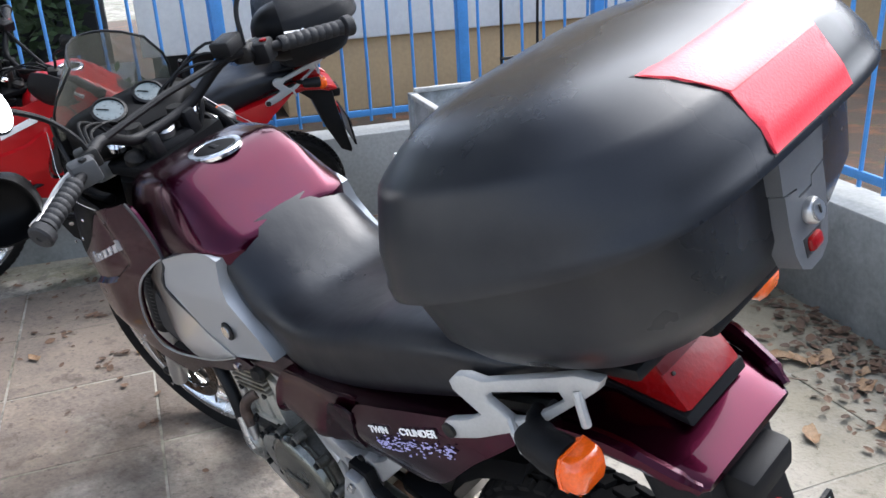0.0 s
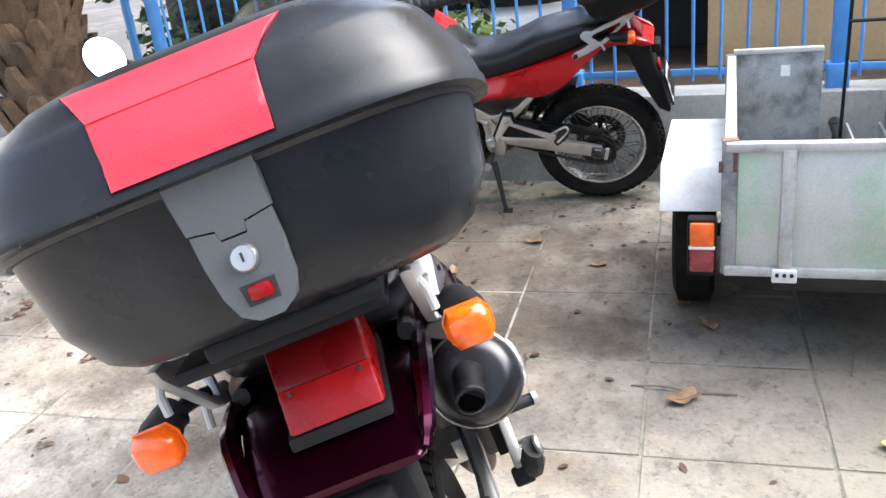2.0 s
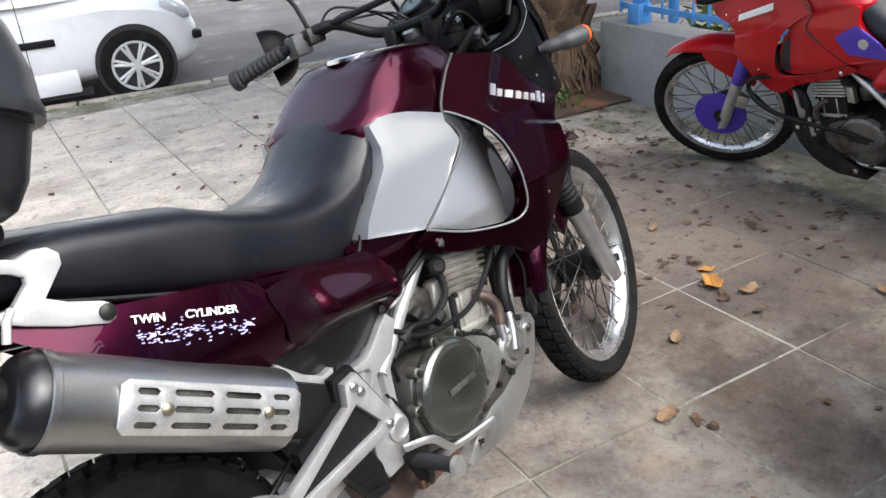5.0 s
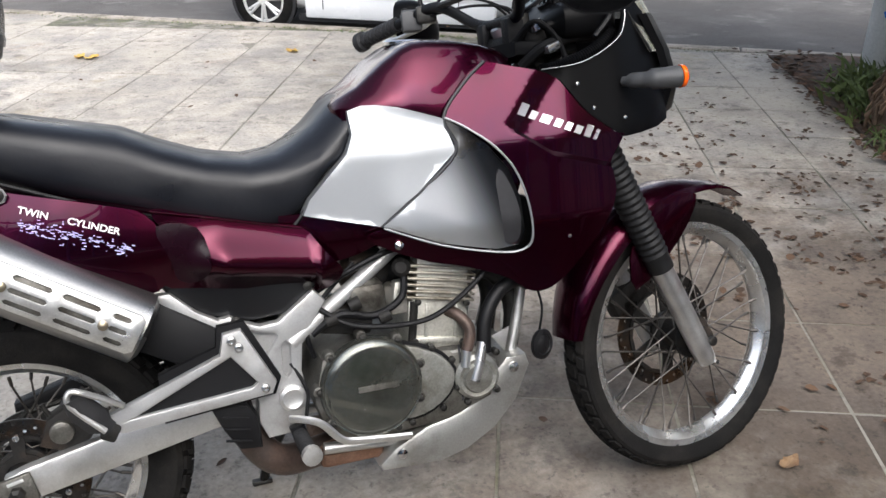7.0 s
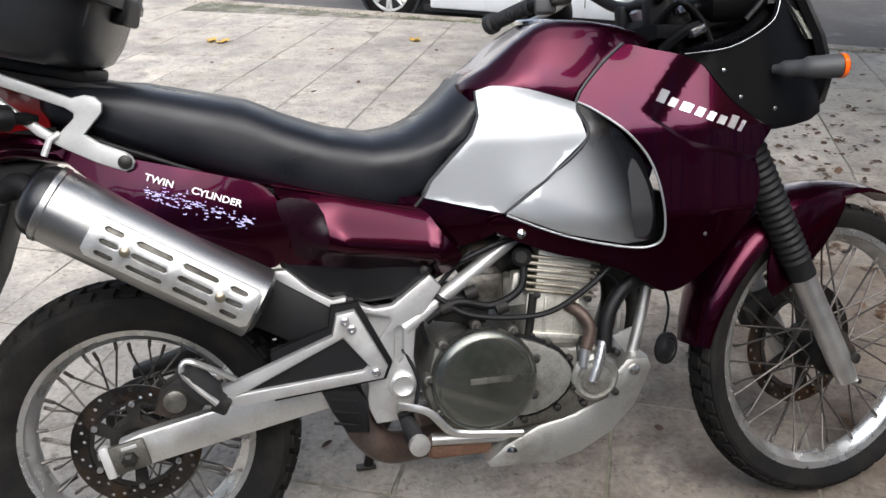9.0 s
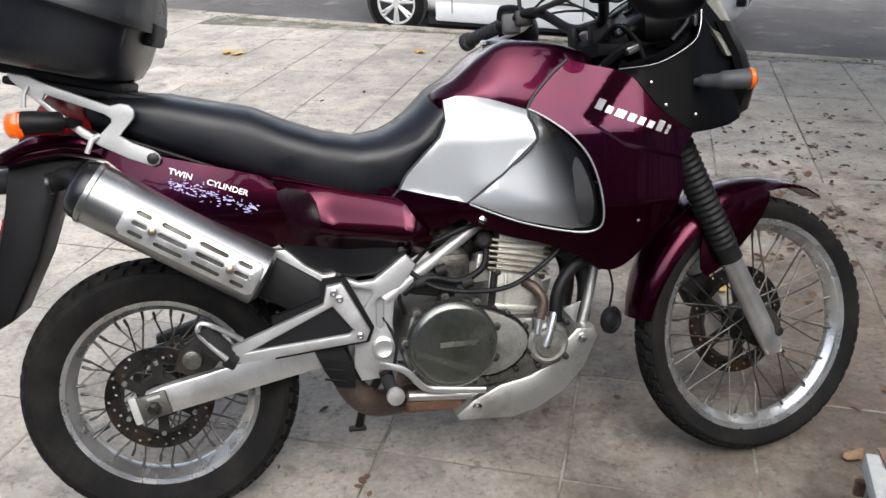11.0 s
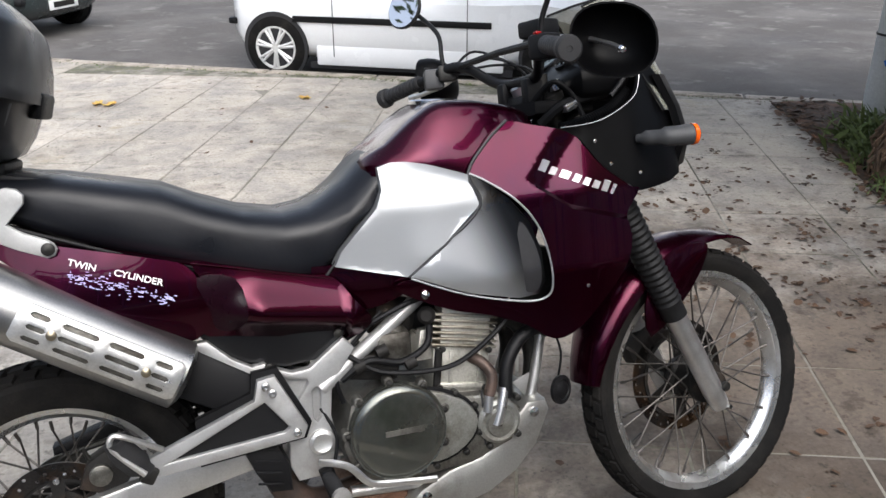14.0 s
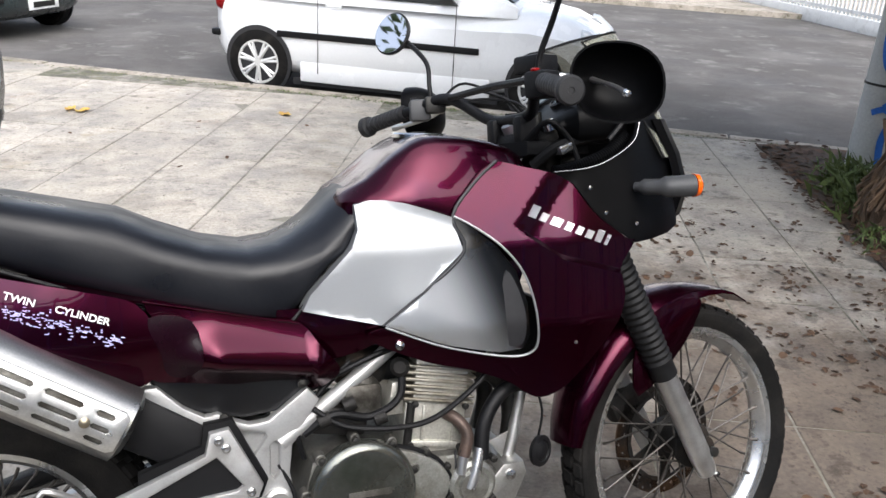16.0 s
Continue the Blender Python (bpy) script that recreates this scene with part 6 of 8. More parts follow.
    for z, xf, w in ((0.885, 1.44, 0.12), (0.92, 1.505, 0.13), (0.98, 1.517, 0.145), (1.055, 1.492, 0.15), (1.13, 1.452, 0.15)):
        nf.append([(xf - 0.075 * (abs(q) ** 2.2), w * q, z) for q in (-1, -0.8, -0.55, -0.3, 0, 0.3, 0.55, 0.8, 1)] + [(xf - 0.02 - 0.075 * (abs(q) ** 2.2), w * q, z) for q in (1, 0.8, 0.55, 0.3, 0, -0.3, -0.55, -0.8, -1)])
    P("headlight_cowl", rings(bmesh.new(), nf), pal["nose"], "black headlight cowl")
    P("headlight", box((1.45, 0, 1.0), (0.03, 0.17, 0.09), 0.012), LAMPGLASS)
    sc = []
    for i in range(9):
        t = i / 8
        z, xf, w = 1.05 + 0.27 * t, 1.502 - 0.13 * t - 0.022 * t * t, 0.165 - 0.03 * t - 0.05 * max(0, t - 0.7) * 3
        sc.append([(xf - 0.125 * abs(q) ** 2, w * q, z - 0.03 * abs(q) ** 3 * t) for q in [k / 8 for k in range(-8, 9)]] + [(xf - 0.004 - 0.125 * abs(q) ** 2, w * q, z - 0.03 * abs(q) ** 3 * t) for q in [k / 8 for k in range(8, -9, -1)]])
    ws = P("windscreen", rings(bmesh.new(), sc), SMOKE, "smoked windscreen")
    edge = [r[k] for r, k in [(sc[i], 0) for i in range(8)]] + [sc[8][k] for k in range(0, 17, 2)] + [sc[i][16] for i in range(7, -1, -1)]
    part("screen_edge", tube(edge, 0.003, 6), BLACKP, ws)
    for s in (-1, 1):
        P("screen_lower_edge", tube([(1.24, s * 0.175, 1.09), (1.285, s * 0.165, 1.14), (1.26, s * 0.165, 1.2)], 0.006, 6, 4), BLACKP)
    if not full:
        for s in (1, -1):
            P("crash_bar", tube([(1.0, s * 0.13, 0.64), (1.14, s * 0.24, 0.66), (1.17, s * 0.26, 0.6), (1.05, s * 0.26, 0.52), (0.75, s * 0.2, 0.46), (0.58, s * 0.17, 0.44)], 0.01, 10, 5), BLACKP, "black crash bar")
            P("crash_bar", tube([(1.16, s * 0.25, 0.58), (1.1, s * 0.2, 0.48), (0.98, s * 0.14, 0.43)], 0.01, 10, 4), BLACKP)
            P("decal", shell([(0.72, 0.92), (0.8, 0.87), (0.75, 0.80), (0.58, 0.80), (0.63, 0.86)], lambda x, z: body_width(x, z), 0.002, 0.03, s, 0, 0.006), PURPLE, "purple diamond decal")
            P("decal_badge", lathe([(0.02, 0), (0.02, 0.003), (0, 0.003)], (0.69, s * (body_width(0.69, 0.85) + 0.006), 0.85), (0, s, 0), 20), BADGE)
            P("brand_strip", shell([(1.05, 0.99), (1.2, 0.935), (1.2, 0.91), (1.05, 0.962)], body_width, 0.002, 0.03, s, 0, 0.004), WHITEINK, "plain white lettering bar")
            P("seat_strip", box((0.2, s * 0.158, 0.94), (0.14, 0.003, 0.02), 0, (0, 15, 0)), RACK, "plain grey lettering bar")
    return bike


def emblem(s, W):
    """Raised, sheared blocks in a row along the fairing: a plain badge strip."""
    pieces = []
    a, e = Vector((1.048, 0, 0.966)), Vector((1.208, 0, 0.9))
    ex = (e - a).normalized()
    if s > 0:
        a, e, ex = e, a, -ex
    length = (e - a).length
    ez = Vector((0, 0, 1)) - ex * ex.z
    ez.normalize()
    sizes = (0.017, 0.014, 0.02, 0.014, 0.013, 0.014, 0.014, 0.007)
    x = 0.0
    for i, w in enumerate(sizes):
        h = 0.025 if i in (0, 6) else (0.022 if i == 7 else 0.017)
        q = []
        b = bmesh.new()
        pieces.append(b)
        for dy in (-0.002, 0.003):
            for uu, vv in ((0, 0), (w, 0), (w + 0.004, h), (0.004, h)):
                p = a + ex * (x + uu) + ez * (vv - 0.016)
                q.append(b.verts.new((p.x, s * (W(p.x, p.z) + dy), p.z)))
        for fi in ((4, 5, 6, 7), (0, 1, 5, 4), (1, 2, 6, 5), (2, 3, 7, 6), (3, 0, 4, 7)):
            b.faces.new([q[k] for k in fi])
        x += w + (length - sum(sizes)) / (len(sizes) - 1)
    return pieces


GLOSSMAROON = mat("dark_maroon_inset", (0.008, 0.0012, 0.004), 0.3, 0.0, 0.1, spec=0.2)
BIKE = pose(0.008, 0.075, 0.0, -14.2, 0, -1.72)
motorcycle(BIKE, 10.0, dict(full=True, body=MAROON, fairing=MAROON, nose=NOSEBLACK, panel=SILVER, tail=MAROON, fender=MAROON, frame=FRAMESILVER, boot=BOOT, mirrors=True),
                         "maroon touring motorcycle with silver side panels, parked on its side stand")
top_case(BIKE, pose(-0.09, -0.034, 1.088, 0, 14, 0), BOXP, REFLECT, "dark grey plastic top case with red reflector on the rack", "red reflector panel")
REDBIKE = pose(2.825, -1.11, 0.0, 0, 0, 65.6) @ pose(0, 0, 0, -13, 0, 0) @ Matrix.Diagonal((0.955, 0.92, 0.92, 1))
motorcycle(REDBIKE, 27.0, dict(full=False, body=RED, fairing=RED, nose=RED, panel=RED, tail=RED, fender=RED, frame=ALU, boot=PURPLE, fork=ALU, disc=PURPLE, mirrors=True),
                      "red enduro motorcycle parked by the fence wall on its side stand")
top_case(REDBIKE, pose(-0.12, 0, 1.09, 0, 14, 0), BLACKP, REDLENS, "black top case with a red stripe on the red motorcycle", "red stripe")


# ---- the setting: forecourt, wall, fence, street ----
SITE = pose(0, 0, 0, 0, 0, -25)            # the paving's grid
YARD = pose(0.02, 0.087, 0, 0, 0, -28.7)   # the walls, the fence and what lies behind it
WALL_A, WALL_B, WALL_H = 3.24, -1.503, 0.445
WALL_END = 3.25


def quad_object(name, pts, z, material, label, category, thick=0.05):
    b = bmesh.new()
    f = b.faces.new([b.verts.new((x, y, z)) for x, y in pts])
    g = bmesh.ops.extrude_face_region(b, geom=[f])
    bmesh.ops.translate(b, vec=(0, 0, -thick), verts=[v for v in g["geom"] if isinstance(v, bmesh.types.BMVert)])
    return tagged(finish(name, b, material, smooth=0), label, category, kind="structure")


KD, KN, K0 = Vector((0.829, -0.559, 0)), Vector((0.559, 0.829, 0)), Vector((2.2, 5.5, 0))
KTURN = -34.0


def kp(along, out):
    p = K0 + KD * along + KN * out
    return (p.x, p.y)


ROADZ = -0.12
quad_object("ground", [kp(-400, 0.0), kp(-400, -400), kp(400, -400), kp(400, 0.0)], -0.0035, JOINT, "weathered mortar bed under the paving", "ground", 0.3)
quad_object("road", [kp(-400, 0.12), kp(400, 0.12), kp(400, 900), kp(-400, 900)], ROADZ, ASPHALT, "worn grey asphalt street", "road", 0.3)

# kerb stones
kerb = thing("kerb", Matrix.Identity(4), "row of pale worn kerb stones along the street", "kerb", kind="structure")
kme = None
for i in range(-9, 11):
    if kme is None:
        ko = part("kerb_stone", box((0, 0, 0), (0.985, 0.13, 0.24), 0.012), KERB, kerb)
        kme = ko.data
    else:
        ko = part("kerb_stone", None, None, kerb, me=kme)
    x, y = kp(i + 0.5, 0.065)
    ko.matrix_local = pose(x, y, -0.114 + random.uniform(-0.003, 0.004), 0, 0, KTURN + random.uniform(-0.3, 0.3))
kb = bmesh.new()
for a0, a1 in ((-60, -9), (11, 60)):
    for i in range(a0, a1):
        x, y = kp(i + 0.5, 0.065)
        box((x, y, -0.114), (0.985, 0.13, 0.24), 0, (0, 0, KTURN), kb)
tagged(finish("kerb_far", kb, KERB, smooth=0), "pale kerb stones farther along the street", "kerb", kind="stuff")

# far side of the street
quad_object("far_pavement", [kp(-80, 12.4), kp(80, 10.8), kp(80, 60.0), kp(-80, 60.0)], -0.02, KERB, "light grey pavement across the street", "pavement", 0.14)
rail = thing("white_railing", Matrix.Identity(4), "white metal railing across the street", "railing", kind="structure")
r0, r1 = Vector((12.5, 9.0, 0)), Vector((14.2, 18.5, 0))
rturn = math.degrees(math.atan2(r1.y - r0.y, r1.x - r0.x))
part("plinth", box((*((r0 + r1) / 2).xy, 0.0), ((r1 - r0).length, 0.2, 0.25), 0.01, (0, 0, rturn)), WHITEP, rail)
rb = None
for i in range(80):
    p = r0 + (r1 - r0) * (i / 79)
    if rb is None:
        o = part("bar", box((0, 0, 0), (0.035, 0.035, 0.95)), WHITEP, rail)
        rb = o.data
    else:
        o = part("bar", None, None, rail, me=rb)
    o.matrix_local = pose(p.x, p.y, 0.6, 0, 0, rturn)
for z in (0.2, 1.08):
    part("rail", box((*((r0 + r1) / 2).xy, z), ((r1 - r0).length, 0.05, 0.06), 0, (0, 0, rturn)), WHITEP, rail)
fb = thing("far_house", Matrix.Identity(4), "pale plastered house across the street", "house")
x, y = kp(-10, 30)
part("wall", box((x, y, 3.0), (60, 6, 6.4), 0, (0, 0, KTURN)), PLASTER, fb)
part("roof", box((x, y, 6.3), (61, 6.6, 0.25), 0, (0, 0, KTURN)), KERB, fb)
for i in range(-6, 7):
    for z in (1.6, 4.4):
        x, y = kp(-10 + i * 4.2, 26.98)
        wn_ = part("window", box((x, y, z), (1.4, 0.12, 1.4), 0.01, (0, 0, KTURN)), GLASS, fb)

# wall with fence
wl = thing("wall_east", Matrix.Identity(4), "low weathered concrete wall under the blue fence", "wall", kind="structure")
part("wall_body", box((WALL_A + 0.11, (WALL_END + WALL_B) / 2, WALL_H / 2 - 0.05), (0.22, WALL_END - WALL_B, WALL_H + 0.1), 0.012), WALLC, wl, m=YARD)
wl2 = thing("wall_south", Matrix.Identity(4), "low weathered concrete wall beside the trailer", "wall", kind="structure")
part("wall_body", box(((WALL_A + 0.22 - 7) / 2, WALL_B - 0.11, WALL_H / 2 - 0.05), (WALL_A + 0.22 + 7, 0.22, WALL_H + 0.1), 0.012), WALLC, wl2, m=YARD)


def fence(name, p0, p1, posts):
    fe = thing(name, YARD, "blue painted metal bar fence on the low wall", "fence", kind="structure")
    p0, p1 = Vector(p0), Vector(p1)
    d = (p1 - p0)
    n = int(d.length / 0.125)
    turn = math.degrees(math.atan2(d.y, d.x))
    me = None
    for i in range(n + 1):
        q = p0 + d * (i / n)
        if me is None:
            o = part("bar", tube([(0, 0, 0.49), (0, 0, 1.62)], 0.0085, 8), BLUE, fe)
            me = o.data
        else:
            o = part("bar", None, None, fe, me=me)
        o.matrix_local = pose(q.x, q.y, 0, random.uniform(-0.4, 0.4), random.uniform(-0.4, 0.4), 0)
    for z in (0.535, 1.58):
        part("rail", box(((p0.x + p1.x) / 2, (p0.y + p1.y) / 2, z), (d.length, 0.012, 0.035), 0.003, (0, 0, turn)), BLUE, fe)
    for t in posts:
        q = p0 + d.normalized() * t
        part("post", box((q.x, q.y, 1.05), (0.06, 0.06, 1.22), 0.006), BLUE, fe)
        part("post_foot", box((q.x, q.y, 0.5), (0.1, 0.1, 0.12), 0.006), BLUE, fe)
    return fe


fence("fence_east", (WALL_A + 0.1, WALL_B - 0.1, 0), (WALL_A + 0.1, WALL_END - 0.08, 0), (0.06, 0.85, 2.1, 3.38, 4.6))
fence("fence_south", (WALL_A + 0.0, WALL_B - 0.1, 0), (-6.5, WALL_B - 0.1, 0), (0.2, 1.5, 2.8, 4.1, 5.4))

# beyond the fence
quad_object("yard", [tuple((YARD @ Vector(p))[:2]) for p in ((WALL_A + 0.3, -12, 0), (16, -12, 0), (16, 3.3, 0), (WALL_A + 0.3, 3.3, 0))], 0.02, SOIL, "bare dark soil behind the fence", "ground", 0.1)
quad_object("south_yard", [tuple((YARD @ Vector(p))[:2]) for p in ((-9, -14, 0), (WALL_A + 0.3, -14, 0), (WALL_A + 0.3, WALL_B - 0.2, 0), (-9, WALL_B - 0.2, 0))], 0.02, SOIL, "bare soil beyond the low wall", "ground", 0.1)
bh = thing("ochre_house", YARD, "ochre plastered house with a white band behind the fence", "house")
part("wall", box((7.2, -4.45, 0.2), (2.6, 8.8, 1.2), 0.01), TAN, bh)
part("white_band", box((7.1, -3.95, 1.35), (2.5, 9.9, 1.5), 0.02), PLASTER, bh)
part("upper_wall", box((7.2, -3.95, 3.6), (2.4, 9.7, 3.0), 0.01), TAN, bh)
part("roof", box((7.1, -3.95, 5.2), (2.9, 10.2, 0.2), 0.02), KERB, bh)
# black box painted dark for the shaded inside of the recess
part("basement_recess", box((7.6, 0.47, 0.2), (1.6, 1.0, 0.8), 0.0), SHADEBLACK, bh, "dark basement recess")
tw = thing("terrace_step", YARD, "white stone terrace steps behind the fence", "steps")
part("lower_step", box((6.3, 1.75, 0.1), (0.9, 1.5, 0.36), 0.02), PLASTER, tw)
part("upper_step", box((6.5, 1.85, 0.36), (0.7, 1.5, 0.2), 0.02), PLASTER, tw)
st_ = thing("small_tree", YARD @ Matrix.Translation((3.6, -2.4, 0)), "thin dark tree trunk beyond the low wall", "tree")
part("trunk", tube([(0, 0, 0), (0.02, 0.03, 0.6), (-0.03, 0.0, 1.3), (0.02, -0.05, 2.2), (0.0, 0.0, 3.0)], [0.075, 0.065, 0.06, 0.05, 0.03], 10, 5), BARK, st_)
for q in range(9):
    a_ = q * 2.4
    part("branch", tube([(0, 0, 0.7 + q * 0.22), (0.3 * math.cos(a_), 0.3 * math.sin(a_), 0.85 + q * 0.24), (0.65 * math.cos(a_ + 0.3), 0.65 * math.sin(a_ + 0.3), 0.9 + q * 0.27)], [0.02, 0.013, 0.006], 6, 3), BARK, st_)


# added out of view: closes the south side and darkens the reflected horizon
sh_ = thing("south_house", YARD, "added grey house beyond the low wall, out of view", "house")
part("wall", box((-3.0, -9.6, 1.9), (22, 2.4, 4.0), 0.02), DULLRENDER, sh_)
part("roof", box((-3.0, -9.6, 3.95), (22.4, 2.8, 0.2), 0.02), KERB, sh_)
for i in range(7):
    part("window", box((-12.0 + i * 3.0, -8.39, 1.6), (1.2, 0.06, 1.4), 0.01), GLASS, sh_)


def leaf_clump(rnd, b, c, n, r, s, squash=0.8):
    for i in range(n):
        p = Vector((rnd.gauss(0, 1), rnd.gauss(0, 1), rnd.gauss(0, 1) * squash))
        p = p.normalized() * r * rnd.uniform(0.35, 1.0) ** 0.6 + Vector(c)
        u = Vector((rnd.gauss(0, 1), rnd.gauss(0, 1), rnd.gauss(0, 0.6))).normalized()
        v = u.cross(Vector((rnd.gauss(0, 1), rnd.gauss(0, 1), rnd.gauss(0, 1)))).normalized()
        k = s * rnd.uniform(0.6, 1.3)
        q = [b.verts.new(p + u * k * a + v * k * c2) for a, c2 in ((-1, 0), (-0.1, 0.45), (1, 0), (-0.1, -0.45))]
        b.faces.new(q)


def leafy_tree(x, y, seed):
    rnd = random.Random(seed)
    t = thing("leafy_tree", Matrix.Translation((x, y, 0)), "leafy street tree on the far edge of the forecourt", "tree")
    part("trunk", tube([(0, 0, -0.05), (0.04, 0.02, 1.0), (-0.03, 0.05, 2.2), (0.05, 0.0, 3.6)], [0.19, 0.15, 0.13, 0.07], 12, 5), BARK, t)
    crown = bmesh.new()
    for k in range(9):
        a, z = k * 2.4, 1.9 + 0.2 * k
        tip = Vector((1.5 * math.cos(a), 1.5 * math.sin(a), z + 1.0))
        part("limb", tube([(0, 0, z), tip * 0.5 + Vector((0, 0, z * 0.5 - 0.1)), tip], [0.06, 0.04, 0.015], 7, 4), BARK, t)
        for q in range(7):
            leaf_clump(rnd, crown, tip + Vector((rnd.gauss(0, 0.5), rnd.gauss(0, 0.5), rnd.gauss(0.2, 0.45))), 60, 0.5, 0.09)
    part("crown", crown, HEDGE, t, "dense green leaves with gaps", 0)


leafy_tree(-6.5, 0.6, 51)
leafy_tree(-7.5, -2.6, 52)
rnd = random.Random(11)
hb_ = bmesh.new()
for i in range(90):
    leaf_clump(rnd, hb_, YARD @ Vector((rnd.uniform(6.1, 7.4), rnd.uniform(1.3, 5.6), rnd.uniform(0.2, 2.3))), 90, 0.42, 0.07)
tagged(finish("hedge", hb_, HEDGE, smooth=0), "dense dark green hedge behind the fence", "hedge", kind="stuff")
hk = bmesh.new()
for i in range(40):
    leaf_clump(rnd, hk, YARD @ Vector((rnd.uniform(3.75, 4.3), rnd.uniform(0.8, 3.2), rnd.uniform(0.1, 0.7))), 50, 0.22, 0.05)
tagged(finish("low_plants", hk, LOWLEAF, smooth=0), "low green plants growing behind the fence", "plants", kind="stuff")
# added black box: gives the gaps between the leaves their deep shade
tagged(finish("hedge_core", box((7.0, 3.4, 1.0), (0.6, 4.2, 2.2), 0.2), SHADEBLACK, m=YARD), "black box standing for the shade inside the hedge", "hedge", kind="stuff")

# ---- palm tree, pole, planting bed ----
PALM = (4.42, 1.8)
palm = thing("palm_tree", Matrix.Translation((PALM[0], PALM[1], 0)), "thick palm trunk with rough cut leaf bases", "tree")
part("trunk", lathe([(0.38, -0.05), (0.36, 0.06), (0.31, 0.3), (0.27, 0.6), (0.26, 0.9), (0.26, 1.6), (0.26, 2.6), (0.27, 4.2)], (0, 0, 0), (0, 0, 1), 28), BARK, palm)
pb = bmesh.new()
rnd = random.Random(3)
for ring_ in range(30):
    z = 0.42 + ring_ * 0.128
    r0 = interp(z, [(0.0, 0.38), (0.45, 0.285), (0.9, 0.255), (4.2, 0.265)])
    for k in range(9):
        a = 2 * math.pi * (k + (ring_ % 2) * 0.5) / 9 + rnd.uniform(-0.1, 0.1)
        ca, sa = math.cos(a), math.sin(a)
        o, t = Vector((ca, sa, 0)), Vector((-sa, ca, 0))
        c = o * (r0 - 0.015) + Vector((0, 0, z + rnd.uniform(-0.03, 0.03)))
        w, h, dpt = rnd.uniform(0.07, 0.1), rnd.uniform(0.16, 0.24), rnd.uniform(0.045, 0.1)
        rows = []
        for f_, wf, of in ((-0.4, 1.0, 0.0), (0.0, 0.95, 0.35), (0.35, 0.75, 0.75), (0.62, 0.45 + rnd.uniform(-0.1, 0.15), 1.0)):
            skew = rnd.uniform(-0.012, 0.012)
            base = c + Vector((0, 0, h * f_)) + o * dpt * of + t * skew
            rows.append([base - t * w * wf - o * 0.02, base - t * w * wf * 0.45 + o * 0.012, base + t * w * wf * 0.45 + o * 0.012, base + t * w * wf - o * 0.02, base - o * 0.05])
        V = [[pb.verts.new(p) for p in row] for row in rows]
        for u0, u1 in zip(V, V[1:]):
            for q in range(5):
                pb.faces.new((u0[q], u0[(q + 1) % 5], u1[(q + 1) % 5], u1[q]))
        pb.faces.new(V[-1])
for k in range(220):      # fibrous root skirt
    a, z0 = rnd.uniform(0, 2 * math.pi), rnd.uniform(0.12, 0.48)
    o = Vector((math.cos(a), math.sin(a), 0))
    rr = interp(z0, [(0.0, 0.36), (0.3, 0.31), (0.6, 0.27)])
    tube([o * rr + Vector((0, 0, z0)), o * (rr + 0.03) + Vector((rnd.gauss(0, 0.02), rnd.gauss(0, 0.02), z0 - 0.09)), o * (rr + 0.035) + Vector((rnd.gauss(0, 0.03), rnd.gauss(0, 0.03), max(0.0, z0 - 0.2)))], rnd.uniform(0.006, 0.014), 5, 0, pb)
part("bark", pb, BARK, palm, "overlapping cut leaf bases", 0)
cr = bmesh.new()
for k in range(44):
    a = 2 * math.pi * k / 44 + rnd.uniform(-0.1, 0.1)
    el = rnd.uniform(-0.3, 0.9)
    pts = [Vector((math.cos(a) * t * 2.7, math.sin(a) * t * 2.7, 4.2 + math.sin(el) * t * 2.2 - 1.9 * t * t)) for t in [i / 14 for i in range(15)]]
    tube(pts, [0.02, 0.012, 0.004], 5, 0, cr)
    for i, p in enumerate(pts[1:]):
        d = (pts[i + 1] - pts[i]).normalized()
        for s in (-1, 1):
            sd_ = d.cross(Vector((0, 0, 1))).normalized() * s
            for kk in range(4):
                q = p - d * 0.05 * kk
                l = 0.6 * (1 - abs(i / 14 - 0.45))
                cr.faces.new([cr.verts.new(v) for v in (q, q + sd_ * l * 0.5 + d * 0.15 + Vector((0, 0, 0.02)), q + sd_ * l + d * 0.2 - Vector((0, 0, 0.1)), q + sd_ * l * 0.5 + d * 0.07)])
part("crown", cr, HEDGE, palm, "arching green fronds", 0)

pole = thing("concrete_pole", Matrix.Translation((5.1, 2.88, 0)), "grey concrete street pole with blue spray paint", "pole")
part("shaft", lathe([(0.165, -0.1), (0.16, 0.0), (0.145, 1.0), (0.12, 4.5)], (0, 0, 0), (0, 0, 1), 12), CONC, pole)
def spray(strokes):
    """Flat sprayed strokes, given as angle round the pole and height."""
    b = bmesh.new()
    for pts, wd in strokes:
        P = curve_pts([(a, z, 0) for a, z in pts], 6)
        rows = []
        for i, p in enumerate(P):
            d = (P[min(i + 1, len(P) - 1)] - P[max(i - 1, 0)]).normalized()
            nrm = Vector((-d.y, d.x, 0)) * wd
            row = []
            for q in (p + nrm, p - nrm):
                for rr in (0.0035, 0.001):
                    rad = 0.16 - 0.0150 * q.y + rr
                    row.append((rad * math.cos(q.x / 0.16), rad * math.sin(q.x / 0.16), q.y))
            rows.append([row[0], row[2], row[3], row[1]])
        rings(b, rows)
    return b


